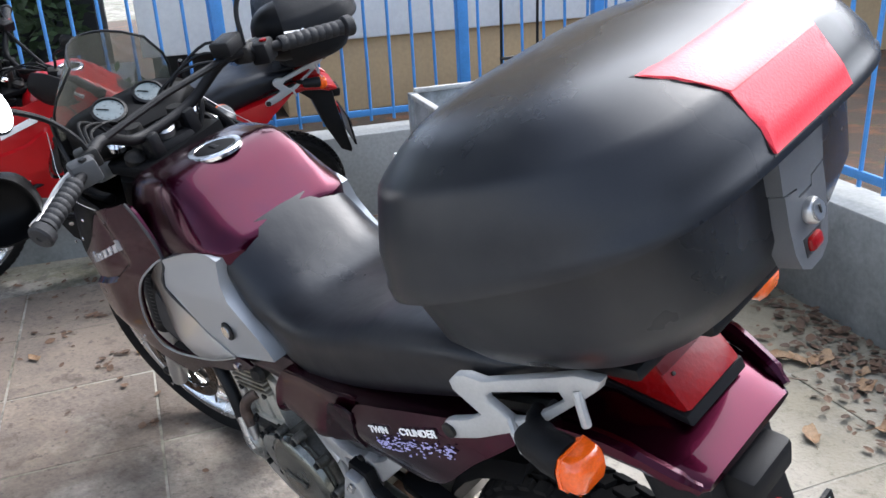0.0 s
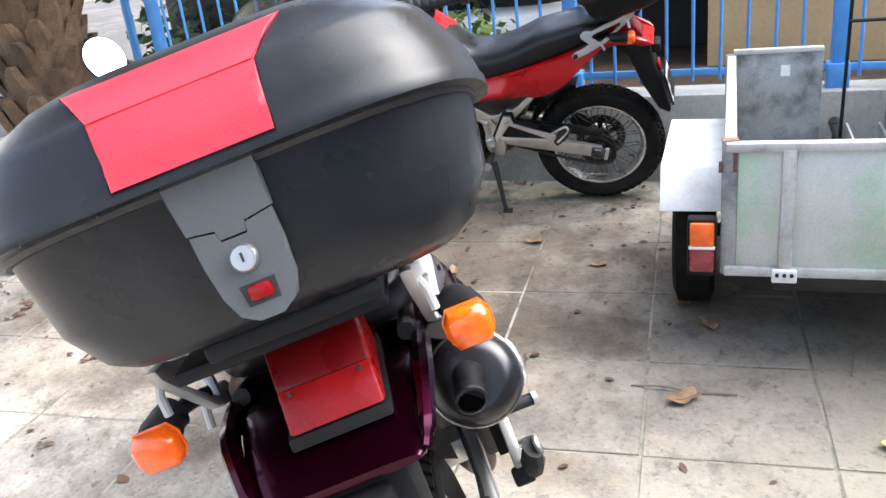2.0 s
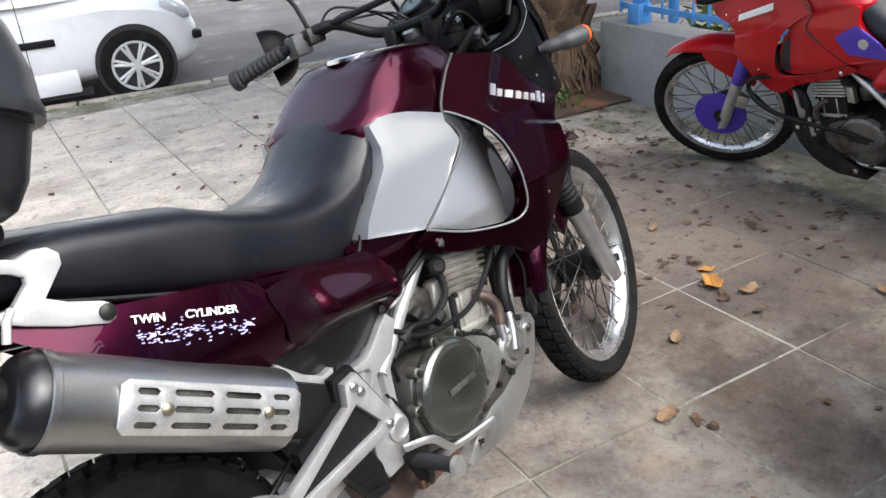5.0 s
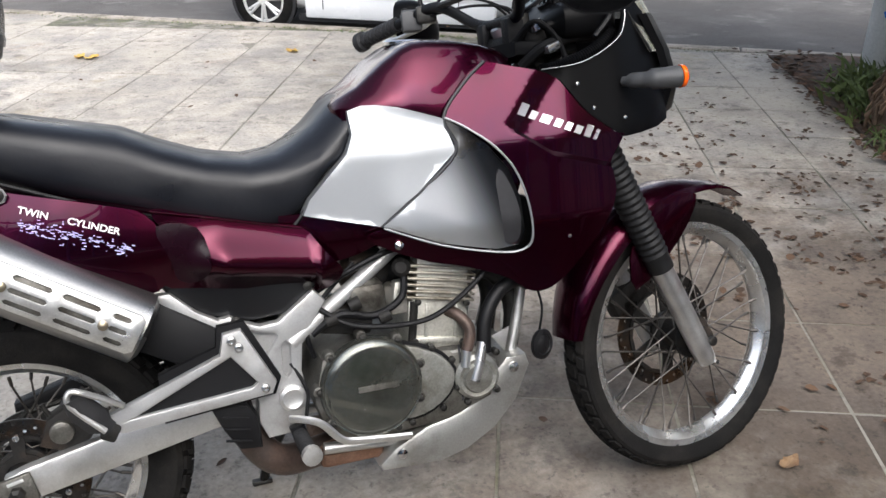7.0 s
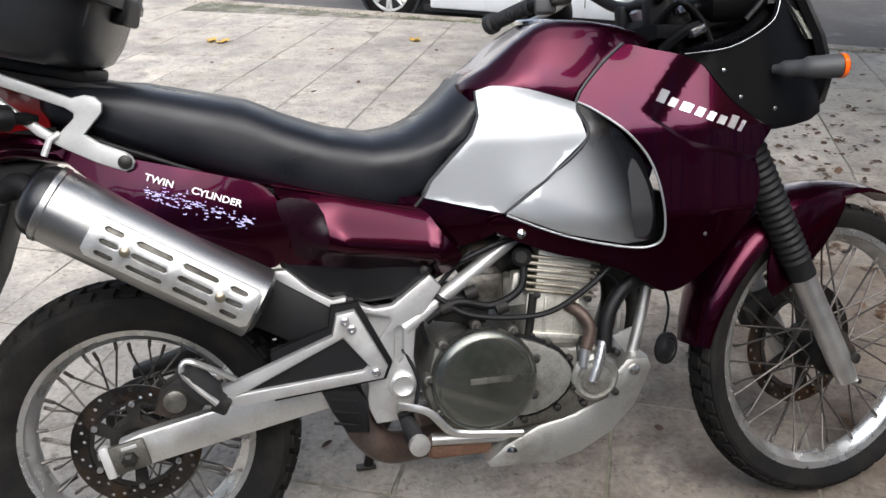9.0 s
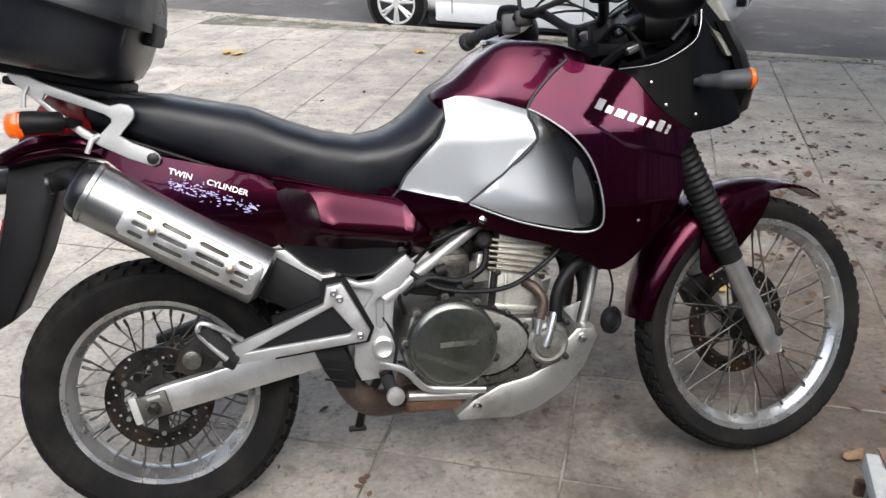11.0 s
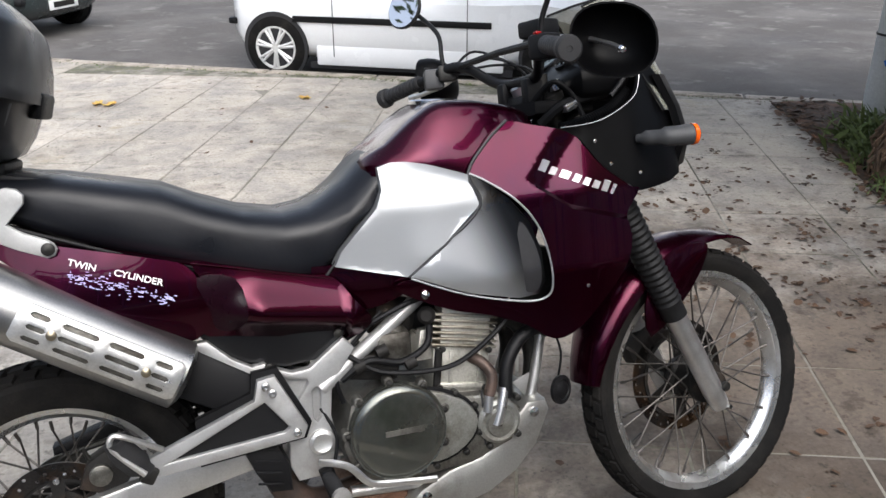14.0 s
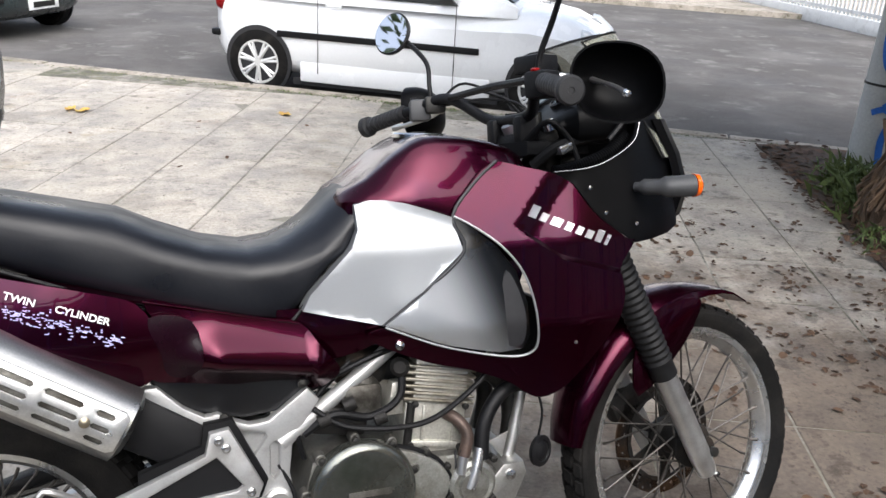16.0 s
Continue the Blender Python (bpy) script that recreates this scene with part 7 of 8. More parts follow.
PA = 0.16 * 3.75
part("spray_mark", spray([([(PA + 0.07, 0.05), (PA + 0.05, 0.25), (PA + 0.08, 0.42), (PA + 0.02, 0.5)], 0.022), ([(PA + 0.1, 0.4), (PA + 0.03, 0.46), (PA - 0.05, 0.43)], 0.02), ([(PA + 0.08, 0.42), (PA + 0.04, 0.55)], 0.016)]), GRAFF, pole)
part("spray_mark", spray([([(PA + 0.06, 0.68), (PA - 0.02, 0.74), (PA - 0.06, 0.9), (PA - 0.03, 1.05), (PA + 0.06, 1.12)], 0.026), ([(PA + 0.07, 0.95), (PA + 0.02, 1.02)], 0.02)]), GRAFF, pole)
part("spray_mark", spray([([(PA + 0.08, 1.2), (PA - 0.02, 1.3), (PA + 0.05, 1.42), (PA - 0.08, 1.5)], 0.03)]), GRAFF, pole)
part("dark_band", lathe([(0.1535, 0.6), (0.1545, 0.604), (0.1543, 0.612), (0.153, 0.616)], (0, 0, 0), (0, 0, 1), 24, True), STEEL, pole)
pole2 = thing("blue_post", Matrix.Translation((6.25, 1.6, 0)), "blue painted metal post with a sign board", "post")
part("shaft", tube([(0, 0, 0), (0, 0, 2.4)], 0.035, 10), BLUE, pole2)

bed = thing("planting_bed", Matrix.Identity(4), "bare soil bed round the palm with fallen leaves", "planting bed", kind="structure")
part("soil", prism([(3.72, 1.4), (3.92, 1.76), (4.14, 2.22), (4.36, 2.7), (4.58, 3.2), (4.75, 3.6), (5.13, 3.5), (5.93, 2.85), (6.28, 1.09), (4.85, 0.75), (4.2, 1.16)], 0, 0.02, 0.006), SOIL, bed, m=Matrix(((1, 0, 0, 0), (0, 0, 1, 0), (0, 1, 0, 0.002), (0, 0, 0, 1))))
gb_ = bmesh.new()
rnd = random.Random(8)
def blades(cx, cy, spread, n, h0, h1, wide):
    for i in range(n):
        c = Vector((cx + rnd.gauss(0, spread), cy + rnd.gauss(0, spread), 0.015))
        h = rnd.uniform(h0, h1)
        l = Vector((rnd.gauss(0, 0.45), rnd.gauss(0, 0.45), 1)).normalized()
        t = l.cross(Vector((rnd.gauss(0, 1), rnd.gauss(0, 1), 0))).normalized() * wide * rnd.uniform(0.6, 1.3)
        gb_.faces.new([gb_.verts.new(p) for p in (c - t * 0.6, c + t * 0.6, c + l * h * 0.6 + t, c + l * h + Vector((l.x * h * 0.5, l.y * h * 0.5, -0.01)), c + l * h * 0.6 - t)])


blades(4.63, 2.54, 0.12, 140, 0.08, 0.27, 0.011)
blades(4.41, 2.26, 0.12, 110, 0.05, 0.22, 0.011)
blades(4.28, 2.05, 0.1, 90, 0.04, 0.16, 0.009)
blades(4.56, 2.38, 0.12, 120, 0.05, 0.2, 0.009)
blades(4.12, 1.71, 0.09, 160, 0.03, 0.13, 0.007)
blades(4.01, 1.5, 0.1, 90, 0.03, 0.1, 0.007)
blades(4.9, 2.6, 0.15, 90, 0.06, 0.2, 0.01)
for i in range(40):
    leaf_clump(rnd, gb_, (4.54 + rnd.gauss(0, 0.09), 2.42 + rnd.gauss(0, 0.12), 0.08), 6, 0.1, 0.03)
for i in range(30):
    leaf_clump(rnd, gb_, (4.1 + rnd.gauss(0, 0.1), 1.67 + rnd.gauss(0, 0.12), 0.04), 6, 0.06, 0.02)
tagged(finish("weeds", gb_, GRASS, smooth=0), "green weeds growing round the palm trunk", "weeds", kind="stuff")
kg = bmesh.new()
for i in range(900):
    s_ = rnd.choice((rnd.gauss(0.3, 0.5), rnd.uniform(-6, 6)))
    x, y = kp(s_, rnd.gauss(-0.02, 0.035))
    c = Vector((x, y, 0.0))
    h = rnd.uniform(0.004, 0.016)
    t = Vector((rnd.gauss(0, 1), rnd.gauss(0, 1), 0)).normalized() * 0.008
    kg.faces.new([kg.verts.new(p) for p in (c - t, c + t, c + Vector((rnd.gauss(0, 0.015), rnd.gauss(0, 0.015), h)))])
tagged(finish("kerb_moss", kg, GRASS, smooth=0), "moss and short grass along the kerb", "grass", kind="stuff")


# ---- cars ----
def car(m, paint, label, rim_style=True):
    c = thing("car", m, label, "car")
    # body sections along x: (x, z_sill, z_belt, half width)
    rows = []
    for x, zb, zt, w, ww in ((-0.62, 0.42, 0.80, 0.62, 0.60), (-0.58, 0.30, 0.90, 0.72, 0.70), (-0.45, 0.2, 0.98, 0.8, 0.76), (-0.2, 0.17, 0.93, 0.825, 0.79), (0.4, 0.16, 0.89, 0.83, 0.80), (1.2, 0.16, 0.87, 0.83, 0.80), (1.9, 0.16, 0.88, 0.83, 0.79), (2.3, 0.17, 0.90, 0.825, 0.76), (2.65, 0.18, 0.85, 0.81, 0.70), (2.95, 0.2, 0.76, 0.77, 0.62), (3.1, 0.26, 0.66, 0.7, 0.55), (3.16, 0.34, 0.56, 0.6, 0.5)):
        row = []
        for q in range(24):
            a = 2 * math.pi * q / 24
            cc, ss = math.cos(a), math.sin(a)
            z = (zb + zt) / 2 + (zt - zb) / 2 * math.copysign(abs(ss) ** 0.45, ss)
            wide = w if ss < 0.3 else ww
            row.append((x, wide * math.copysign(abs(cc) ** 0.35, cc), z))
        rows.append(row)
    part("body", rings(bmesh.new(), rows), paint, c, "", 40)
    cab = []
    for x, zt, w in ((-0.5, 0.97, 0.7), (-0.42, 1.2, 0.66), (-0.25, 1.42, 0.6), (0.3, 1.49, 0.58), (1.0, 1.47, 0.58), (1.35, 1.38, 0.6), (1.8, 1.15, 0.66), (2.2, 0.92, 0.7)):
        cab.append([(x, -0.79 if zt > 1 else -0.7, 0.83), (x, -(0.75 + w) / 2, (0.92 + zt) / 2), (x, -w, zt - 0.03), (x, -w * 0.6, zt), (x, w * 0.6, zt), (x, w, zt - 0.03), (x, (0.75 + w) / 2, (0.92 + zt) / 2), (x, 0.79 if zt > 1 else 0.7, 0.83)])
    part("cabin", rings(bmesh.new(), cab), paint, c, "", 40)
    for s in (-1, 1):
        part("side_window", prism([(-0.2, 0.95), (-0.1, 1.33), (0.35, 1.40), (0.5, 1.40), (0.52, 0.905)], s * 0.66, s * 0.782, 0.01), GLASS, c)
        part("side_window", prism([(0.57, 0.9), (0.56, 1.40), (1.1, 1.37), (1.35, 1.25), (1.72, 0.9)], s * 0.66, s * 0.782, 0.01), GLASS, c)
        part("side_moulding", box((1.05, s * 0.838, 0.55), (1.75, 0.02, 0.055), 0.006), BLACKP, c, "black side moulding")
        part("sill", box((1.2, s * 0.797, 0.235), (1.66, 0.05, 0.19), 0.022), paint, c)
        # dark strip in place of the shadow under the sill
        part("underside_gap", box((1.2, s * 0.77, 0.14), (1.8, 0.04, 0.06), 0.0), SHADEBLACK, c)
        part("headlamp", hull([(2.78, 0.79, 0.66, 0.05), (2.86, 0.78, 0.62, 0.09), (2.98, 0.71, 0.58, 0.1), (3.06, 0.66, 0.58, 0.06)], 16), LAMPGLASS, c, "clear headlamp", 38, Matrix.Translation((0.03, s * 0.68, 0.0)))
        part("tail_lamp", hull([(-0.55, 0.95, 0.72, 0.05), (-0.48, 0.97, 0.7, 0.07), (-0.42, 0.95, 0.75, 0.05)], 14), REDLENS, c, "", 38, Matrix.Translation((0, s * 0.745, 0)))
        part("bumper_strip", box((3.06, s * 0.5, 0.44), (0.1, 0.5, 0.07), 0.02, (0, 0, -s * 22)), BLACKP, c)
        part("bumper_strip", box((-0.56, s * 0.55, 0.5), (0.12, 0.42, 0.06), 0.02, (0, 0, s * 12)), BLACKP, c)
        mr_ = part("door_mirror", hull([(1.55, 1.08, 0.98, 0.02), (1.58, 1.1, 0.96, 0.08), (1.68, 1.08, 0.97, 0.07), (1.72, 1.04, 1.0, 0.03)], 14), BLACKP, c, "", 38, Matrix.Translation((0, s * 0.86, 0)))
        part("door_seam", box((0.54, s * 0.8325, 0.6), (0.006, 0.004, 0.75)), SHADEBLACK, c)
        part("door_seam", box((1.72, s * 0.8325, 0.58), (0.006, 0.004, 0.7)), SHADEBLACK, c)
        part("door_handle", box((0.68, s * 0.835, 0.82), (0.14, 0.02, 0.03), 0.008), paint, c)
        for x in (0.0, 2.455):
            part("arch", lathe([(0.312, 0), (0.312, 0.022), (0.0, 0.022)], (x, s * 0.812, 0.295), (0, s, 0), 32), SHADEBLACK, c)
            wh = part("wheel", lathe([(0.0, 0.0), (0.185, 0.0), (0.19, 0.03), (0.0, 0.03)], (x, s * 0.80, 0.285), (0, s, 0), 28), STEEL, c)
            part("tyre", lathe([(0.19, -0.1), (0.25, -0.11), (0.283, -0.09), (0.285, 0.0), (0.28, 0.035), (0.25, 0.048), (0.192, 0.042)], (x, s * 0.80, 0.285), (0, s, 0), 40, True), RUBBER, wh)
            part("rim", lathe([(0.19, 0.02), (0.195, 0.046), (0.18, 0.046), (0.17, 0.03)], (x, s * 0.80, 0.285), (0, s, 0), 40, True), WHEELPAINT, wh)
            for k in range(7):
                a = 2 * math.pi * k / 7 + 0.2
                for da in (-0.11, 0.11):
                    part("rim_spoke", tube([(x + 0.035 * math.cos(a), s * 0.842, 0.285 + 0.035 * math.sin(a)), (x + 0.178 * math.cos(a + da), s * 0.84, 0.285 + 0.178 * math.sin(a + da))], [0.017, 0.0135], 6), WHEELPAINT, wh)
            part("hub_cap", lathe([(0.05, 0.04), (0.045, 0.05), (0.0, 0.052)], (x, s * 0.80, 0.285), (0, s, 0), 20), WHEELPAINT, wh)
    part("windscreen", prism([(1.42, 1.37), (1.85, 1.12), (2.15, 0.95), (2.1, 0.93), (1.8, 1.1), (1.38, 1.35)], -0.58, 0.58, 0.004), GLASS, c)
    part("grille", box((3.14, 0, 0.5), (0.04, 0.6, 0.1), 0.01), BLACKP, c)
    npl = part("number_plate", box((3.17, 0, 0.36), (0.015, 0.5, 0.11), 0.003), WHITEP, c, "white number plate with a plain dark bar")
    part("plate_bar", box((3.18, 0, 0.36), (0.004, 0.36, 0.06)), STEEL, npl)

    def along(x):      # wheelbase and overhangs
        return x * 0.76 if x < 0 else (x * 1.04 if x < 2.455 else 2.553 + (x - 2.455) * 0.75)
    for o in c.children_recursive:
        xs = [v.co.x for v in o.data.vertices]
        rigid = o.name.split(".")[0] in ("arch", "wheel", "tyre", "rim", "rim_spoke", "hub_cap")
        mid = (min(xs) + max(xs)) / 2
        for v in o.data.vertices:
            v.co.x = v.co.x + (0.098 if mid > 1.2 else 0.0) if rigid else along(v.co.x)
    return c


CARS = 0.985
side_ = Vector((0.559, 0.829, 0))
o_ = Vector((1.64, 6.42, 0)) + side_ * (0.83 * CARS - 0.11) - KD * 0.05
car(pose(o_.x, o_.y, ROADZ, 0, 0, KTURN) @ Matrix.Scale(CARS, 4), CARWHITE, "small white hatchback parked at the kerb with alloy wheels")
o2 = Vector((-3.3, 10.9, 0)) + side_ * 0.6
car(pose(o2.x, o2.y, ROADZ, 0, 0, KTURN) @ Matrix.Scale(1.02, 4), CARDARK, "dark green car parked farther along the kerb")


# ---- trailer ----
def trailer():
    M = pose(1.125, -0.865, 0, 0, 0, -27.5)   # x forwards to the drawbar, y to the left; the rear left corner is the origin
    t = thing("box_trailer", M, "galvanised box trailer with hinged tailgate, parked beside the wall", "trailer")
    W_, L_, Z0, Z1 = 0.95, 1.25, 0.34, 0.745
    tg = part("tailgate", box((0.008, -W_ / 2, (Z0 + Z1) / 2), (0.014, W_ - 0.07, Z1 - Z0 - 0.02), 0.002), GALVGREEN, t, "tailgate with faint green stains")
    part("tailgate_top_rail", box((0.0, -W_ / 2, Z1 - 0.01), (0.035, W_, 0.028), 0.006), GREYWHITE, tg)
    part("tailgate_bottom_rail", box((0.0, -W_ / 2, Z0 + 0.01), (0.03, W_, 0.03), 0.006), GREYWHITE, tg)
    for y in (-0.17, -W_ + 0.12):
        part("tailgate_post", box((-0.008, y, (Z0 + Z1) / 2), (0.022, 0.038, Z1 - Z0 - 0.03), 0.005), GREYWHITE, tg)
        hg = part("hinge", box((-0.022, y, Z0 + 0.005), (0.02, 0.07, 0.04), 0.004), WHITEP if y > -0.5 else RUST, tg)
        for dy in (-0.02, 0, 0.02):
            part("hinge_bolt", lathe([(0.006, 0), (0.006, 0.006), (0, 0.007)], (-0.032, y + dy, Z0 + 0.012), (-1, 0, 0), 8), STEEL, hg)
    for y in (-0.012, -W_ + 0.012):
        inward = -1 if y > -0.5 else 1
        sp = part("side_panel", box((L_ / 2, y, (Z0 + Z1) / 2), (L_, 0.012, Z1 - Z0), 0.002), GALV, t)
        part("side_top_rail", box((L_ / 2, y, Z1 - 0.008), (L_, 0.034, 0.022), 0.005), GREYWHITE, sp)
        for z in (Z0 + 0.14, Z0 + 0.27):
            part("side_rib", box((L_ / 2, y + inward * 0.012, z), (L_ - 0.04, 0.022, 0.03), 0.006), GALVDIRTY, sp)
        part("corner_post", box((0.02, y, (Z0 + Z1) / 2), (0.045, 0.045, Z1 - Z0 + 0.01), 0.006), GALVDIRTY, sp)
        part("corner_post", box((L_ - 0.02, y, (Z0 + Z1) / 2), (0.045, 0.045, Z1 - Z0 + 0.01), 0.006), GALVDIRTY, sp)
        part("rust_cap", box((0.02, y, Z1 + 0.004), (0.036, 0.047, 0.008), 0.003, (0, 0, 6)), RUST, sp, "rusted corner")
        part("rust_streak", box((-0.0035, y + inward * 0.014, Z1 - 0.05), (0.004, 0.012, 0.07), 0.001), RUST, sp)
        part("latch", box((0.0, y - inward * 0.026, Z1 - 0.07), (0.03, 0.01, 0.028), 0.003), RUST, sp)
    for y0, y1 in ((-0.02, -0.36), (-0.6, -W_ + 0.02)):
        fp = part("front_panel", box((L_ - 0.008, (y0 + y1) / 2, (Z0 + Z1) / 2 + 0.005), (0.014, abs(y1 - y0), Z1 - Z0 + 0.01), 0.002), GALVDIRTY, t)
        part("front_top_rail", box((L_ - 0.008, (y0 + y1) / 2, Z1 + 0.012), (0.03, abs(y1 - y0), 0.02), 0.004), GREYWHITE, fp)
    part("sticker", box((L_ - 0.017, -0.22, Z1 - 0.07), (0.002, 0.035, 0.045)), WHITEP, t)
    part("rust_patch", box((L_ * 0.85, -0.0195, Z0 + 0.09), (0.1, 0.003, 0.16)), RUST, t)
    fl = part("floor_sheet", box((L_ / 2, -W_ / 2, Z0 + 0.02), (L_ - 0.02, W_ - 0.03, 0.012), 0.0), GALVDIRTY, t, "floor sheet with dirt stains")
    for y in (-0.46, -0.58):
        part("wheel_channel", box((L_ / 2 + 0.1, y, Z0 + 0.07), (L_ - 0.25, 0.01, 0.09), 0.002), GALVDIRTY, fl)
    part("rust_sheet", box((L_ * 0.6, -0.74, Z0 + 0.03), (0.5, 0.28, 0.006), 0.0, (0, 0, 5)), RUST, fl)
    for y in (-0.44, -0.62):
        part("strap_post", tube([(L_ - 0.02, y, Z0 + 0.05), (L_ - 0.02, y - 0.01, 1.15)], 0.007, 8), BLACKP, t)
    part("strap_bar", tube([(L_ - 0.02, -0.44, 0.86), (L_ - 0.02, -0.62, 0.86)], 0.008, 8), STEEL, t)
    part("strap", tube([(L_ - 0.02, -0.45, 1.15), (L_ - 0.05, -0.53, 1.2), (L_ - 0.02, -0.63, 1.15)], 0.01, 6, 4), BLACKP, t)
    part("chassis", box((L_ / 2, -W_ / 2, Z0 - 0.03), (L_, W_ * 0.7, 0.05), 0.006), STEEL, t)
    part("axle", tube([(0.54, 0.16, 0.26), (0.54, -W_ - 0.16, 0.26)], 0.025, 10), STEEL, t)
    part("drawbar", tube([(L_, -W_ / 2, Z0 - 0.03), (L_ + 0.5, -W_ / 2, Z0 - 0.03)], 0.03, 8), STEEL, t)
    part("jockey_leg", tube([(L_ + 0.4, -W_ / 2, Z0), (L_ + 0.4, -W_ / 2, -0.01)], 0.02, 8), STEEL, t)
    for y, s in ((0.1, 1), (-W_ - 0.1, -1)):
        wh = part("wheel", lathe([(0.0, -0.04), (0.13, -0.05), (0.13, 0.03), (0.09, 0.045), (0.0, 0.04)], (0.54, y, 0.26), (0, s, 0), 24), WHITEP, t)
        part("tyre", lathe([(0.13, -0.06), (0.22, -0.07), (0.262, -0.055), (0.265, 0), (0.262, 0.055), (0.22, 0.07), (0.13, 0.06)], (0.54, y, 0.26), (0, 1, 0), 36, True), RUBBER, wh)
        fr_ = []
        for cx, cz, dx_, dz_ in ((0.19, 0.465, 0.008, -0.004), (0.25, 0.588, 0.005, -0.01), (0.265, 0.596, 0.002, -0.012), (0.815, 0.596, -0.002, -0.012), (0.83, 0.588, -0.005, -0.01), (0.89, 0.465, -0.008, -0.004)):
            fr_.append([(cx, y - 0.1, cz), (cx, y + 0.1, cz), (cx + dx_, y + 0.1, cz + dz_), (cx + dx_, y - 0.1, cz + dz_)])
        part("mudguard", rings(bmesh.new(), fr_), WHITEP, t, "white painted mudguard")
    for y in (0.062, -W_ - 0.062):
        tl_ = part("tail_lamp", box((-0.005, y, 0.43), (0.045, 0.085, 0.185), 0.008), BLACKP, t, "trailer lamp, amber over red")
        part("amber_lens", box((-0.028, y, 0.475), (0.02, 0.07, 0.075), 0.006), AMBER, tl_)
        part("red_lens", box((-0.028, y, 0.393), (0.02, 0.07, 0.075), 0.006), REDDARK, tl_)
        part("lens_divider", box((-0.032, y, 0.4345), (0.018, 0.075, 0.006), 0.001), WHITEP, tl_)
    part("rope", tube([(1.0, -0.3, Z0 + 0.035), (0.92, -0.38, Z0 + 0.05), (1.0, -0.42, Z0 + 0.035), (1.08, -0.36, Z0 + 0.04), (1.0, -0.34, Z0 + 0.06)], 0.006, 6, 5), BLUE, t)
    return t


REDDARK = mat("dull_red_lens", (0.22, 0.02, 0.03), 0.3, 0, 0.2, 20, 100, coat=0.5)
trailer()

# ---- fallen leaves and litter ----
def leaf_mesh(name, size, material, seed):
    """A curled broad leaf with a lobed rim, a raised midrib and a stalk."""
    rnd = random.Random(seed)
    b = bmesh.new()
    n = 26
    ph = [rnd.uniform(0, 6.28) for q in range(3)]
    rows = []
    for f_ in (0.0, 0.35, 0.7, 1.0):
        row = []
        for k in range(n):
            a = 2 * math.pi * k / n
            r = size * (0.5 + 0.2 * math.cos(a) ** 2 + 0.07 * math.cos(5 * a + ph[0]) + 0.03 * math.cos(9 * a + ph[1])) * f_
            x, y = r * math.cos(a), r * 0.78 * math.sin(a)
            z = 0.004 + (abs(y) * 0.35 + (x * x) / size * 0.35) + size * 0.07 * f_ * f_ * math.cos(3 * a + ph[2])
            row.append((x, y, max(0.001, z)))
        rows.append(row)
    centre = b.verts.new((0, 0, 0.004))
    V = [[b.verts.new(p) for p in row] for row in rows[1:]]
    for k in range(n):
        b.faces.new((centre, V[0][k], V[0][(k + 1) % n]))
        for u0, u1 in zip(V, V[1:]):
            b.faces.new((u0[k], u1[k], u1[(k + 1) % n], u0[(k + 1) % n]))
    tube([(-size * 0.6, 0, 0.012), (0, 0, 0.006), (size * 0.6, 0, 0.012), (size * 1.0, size * 0.12, 0.003)], 0.0011, 5, 3, b)
    me = bpy.data.meshes.new(name)
    b.to_mesh(me)
    b.free()
    me.polygons.foreach_set("use_smooth", [True] * len(me.polygons))
    me.materials.append(material)
    return me


YL = leaf_mesh("fallen_leaf", 0.085, LEAFY, 1)
for x, y, r in ((1.9, 0.878, 80), (0.58, -1.108, 200), (0.09, 5.25, 40), (1.504, 4.97, 120), (0.01, 5.31, 260)):
    o = new("fallen_leaf", YL)
    o.matrix_world = pose(x, y, 0.001, 0, 0, r)
    tagged(o, "large yellow fallen leaf lying on the paving", "leaf", "large fallen leaves")
OL = leaf_mesh("fallen_leaf", 0.08, LEAFO, 7)
for x, y, r in ((2.192, -0.074, 30), (2.29, -0.02, 130)):
    o = new("fallen_leaf", OL)
    o.matrix_world = pose(x, y, 0.001, 0, 0, r) @ Matrix.Scale(1.0 if r < 100 else 0.55, 4)
    tagged(o, "orange-brown fallen leaf lying on the paving", "leaf", "large fallen leaves")
BL = leaf_mesh("fallen_leaf", 0.07, LEAFT, 2)
for x, y, r in ((1.795, -0.09, 20), (1.0, -0.685, 100), (2.37, -0.6, 60), (1.4, -0.21, 0), (2.2, -0.2, 150), (1.58, -0.94, 50), (1.39, -0.95, 10), (2.02, -0.78, 70), (2.557, 0.287, 10)):
    o = new("fallen_leaf", BL)
    o.matrix_world = pose(x, y, 0.001, 0, 0, r) @ Matrix.Scale(random.uniform(0.6, 1.1), 4)
    tagged(o, "curled brown fallen leaf lying on the paving", "leaf", "large fallen leaves")
rnd = random.Random(31)
LITTER = [leaf_mesh("fallen_leaf", 0.07, LEAFT, 3), leaf_mesh("fallen_leaf", 0.06, LEAFM, 4), leaf_mesh("fallen_leaf", 0.085, LEAFT, 6)]
for i in range(46):      # drifted against the south wall, round the trailer's wheel
    p = YARD @ Vector((rnd.gauss(0.45, 0.75), WALL_B + 0.05 + abs(rnd.gauss(0, 0.28)), 0))
    o = new("fallen_leaf", LITTER[rnd.randrange(3)])
    o.matrix_world = pose(p.x, p.y, 0.002, rnd.uniform(-8, 8), rnd.uniform(-8, 8), rnd.uniform(0, 360)) @ Matrix.Scale(rnd.uniform(0.6, 1.1), 4)
    tagged(o, "dry curled leaf lying by the low wall", "leaf", "large fallen leaves")
rnd = random.Random(21)
lb = bmesh.new()


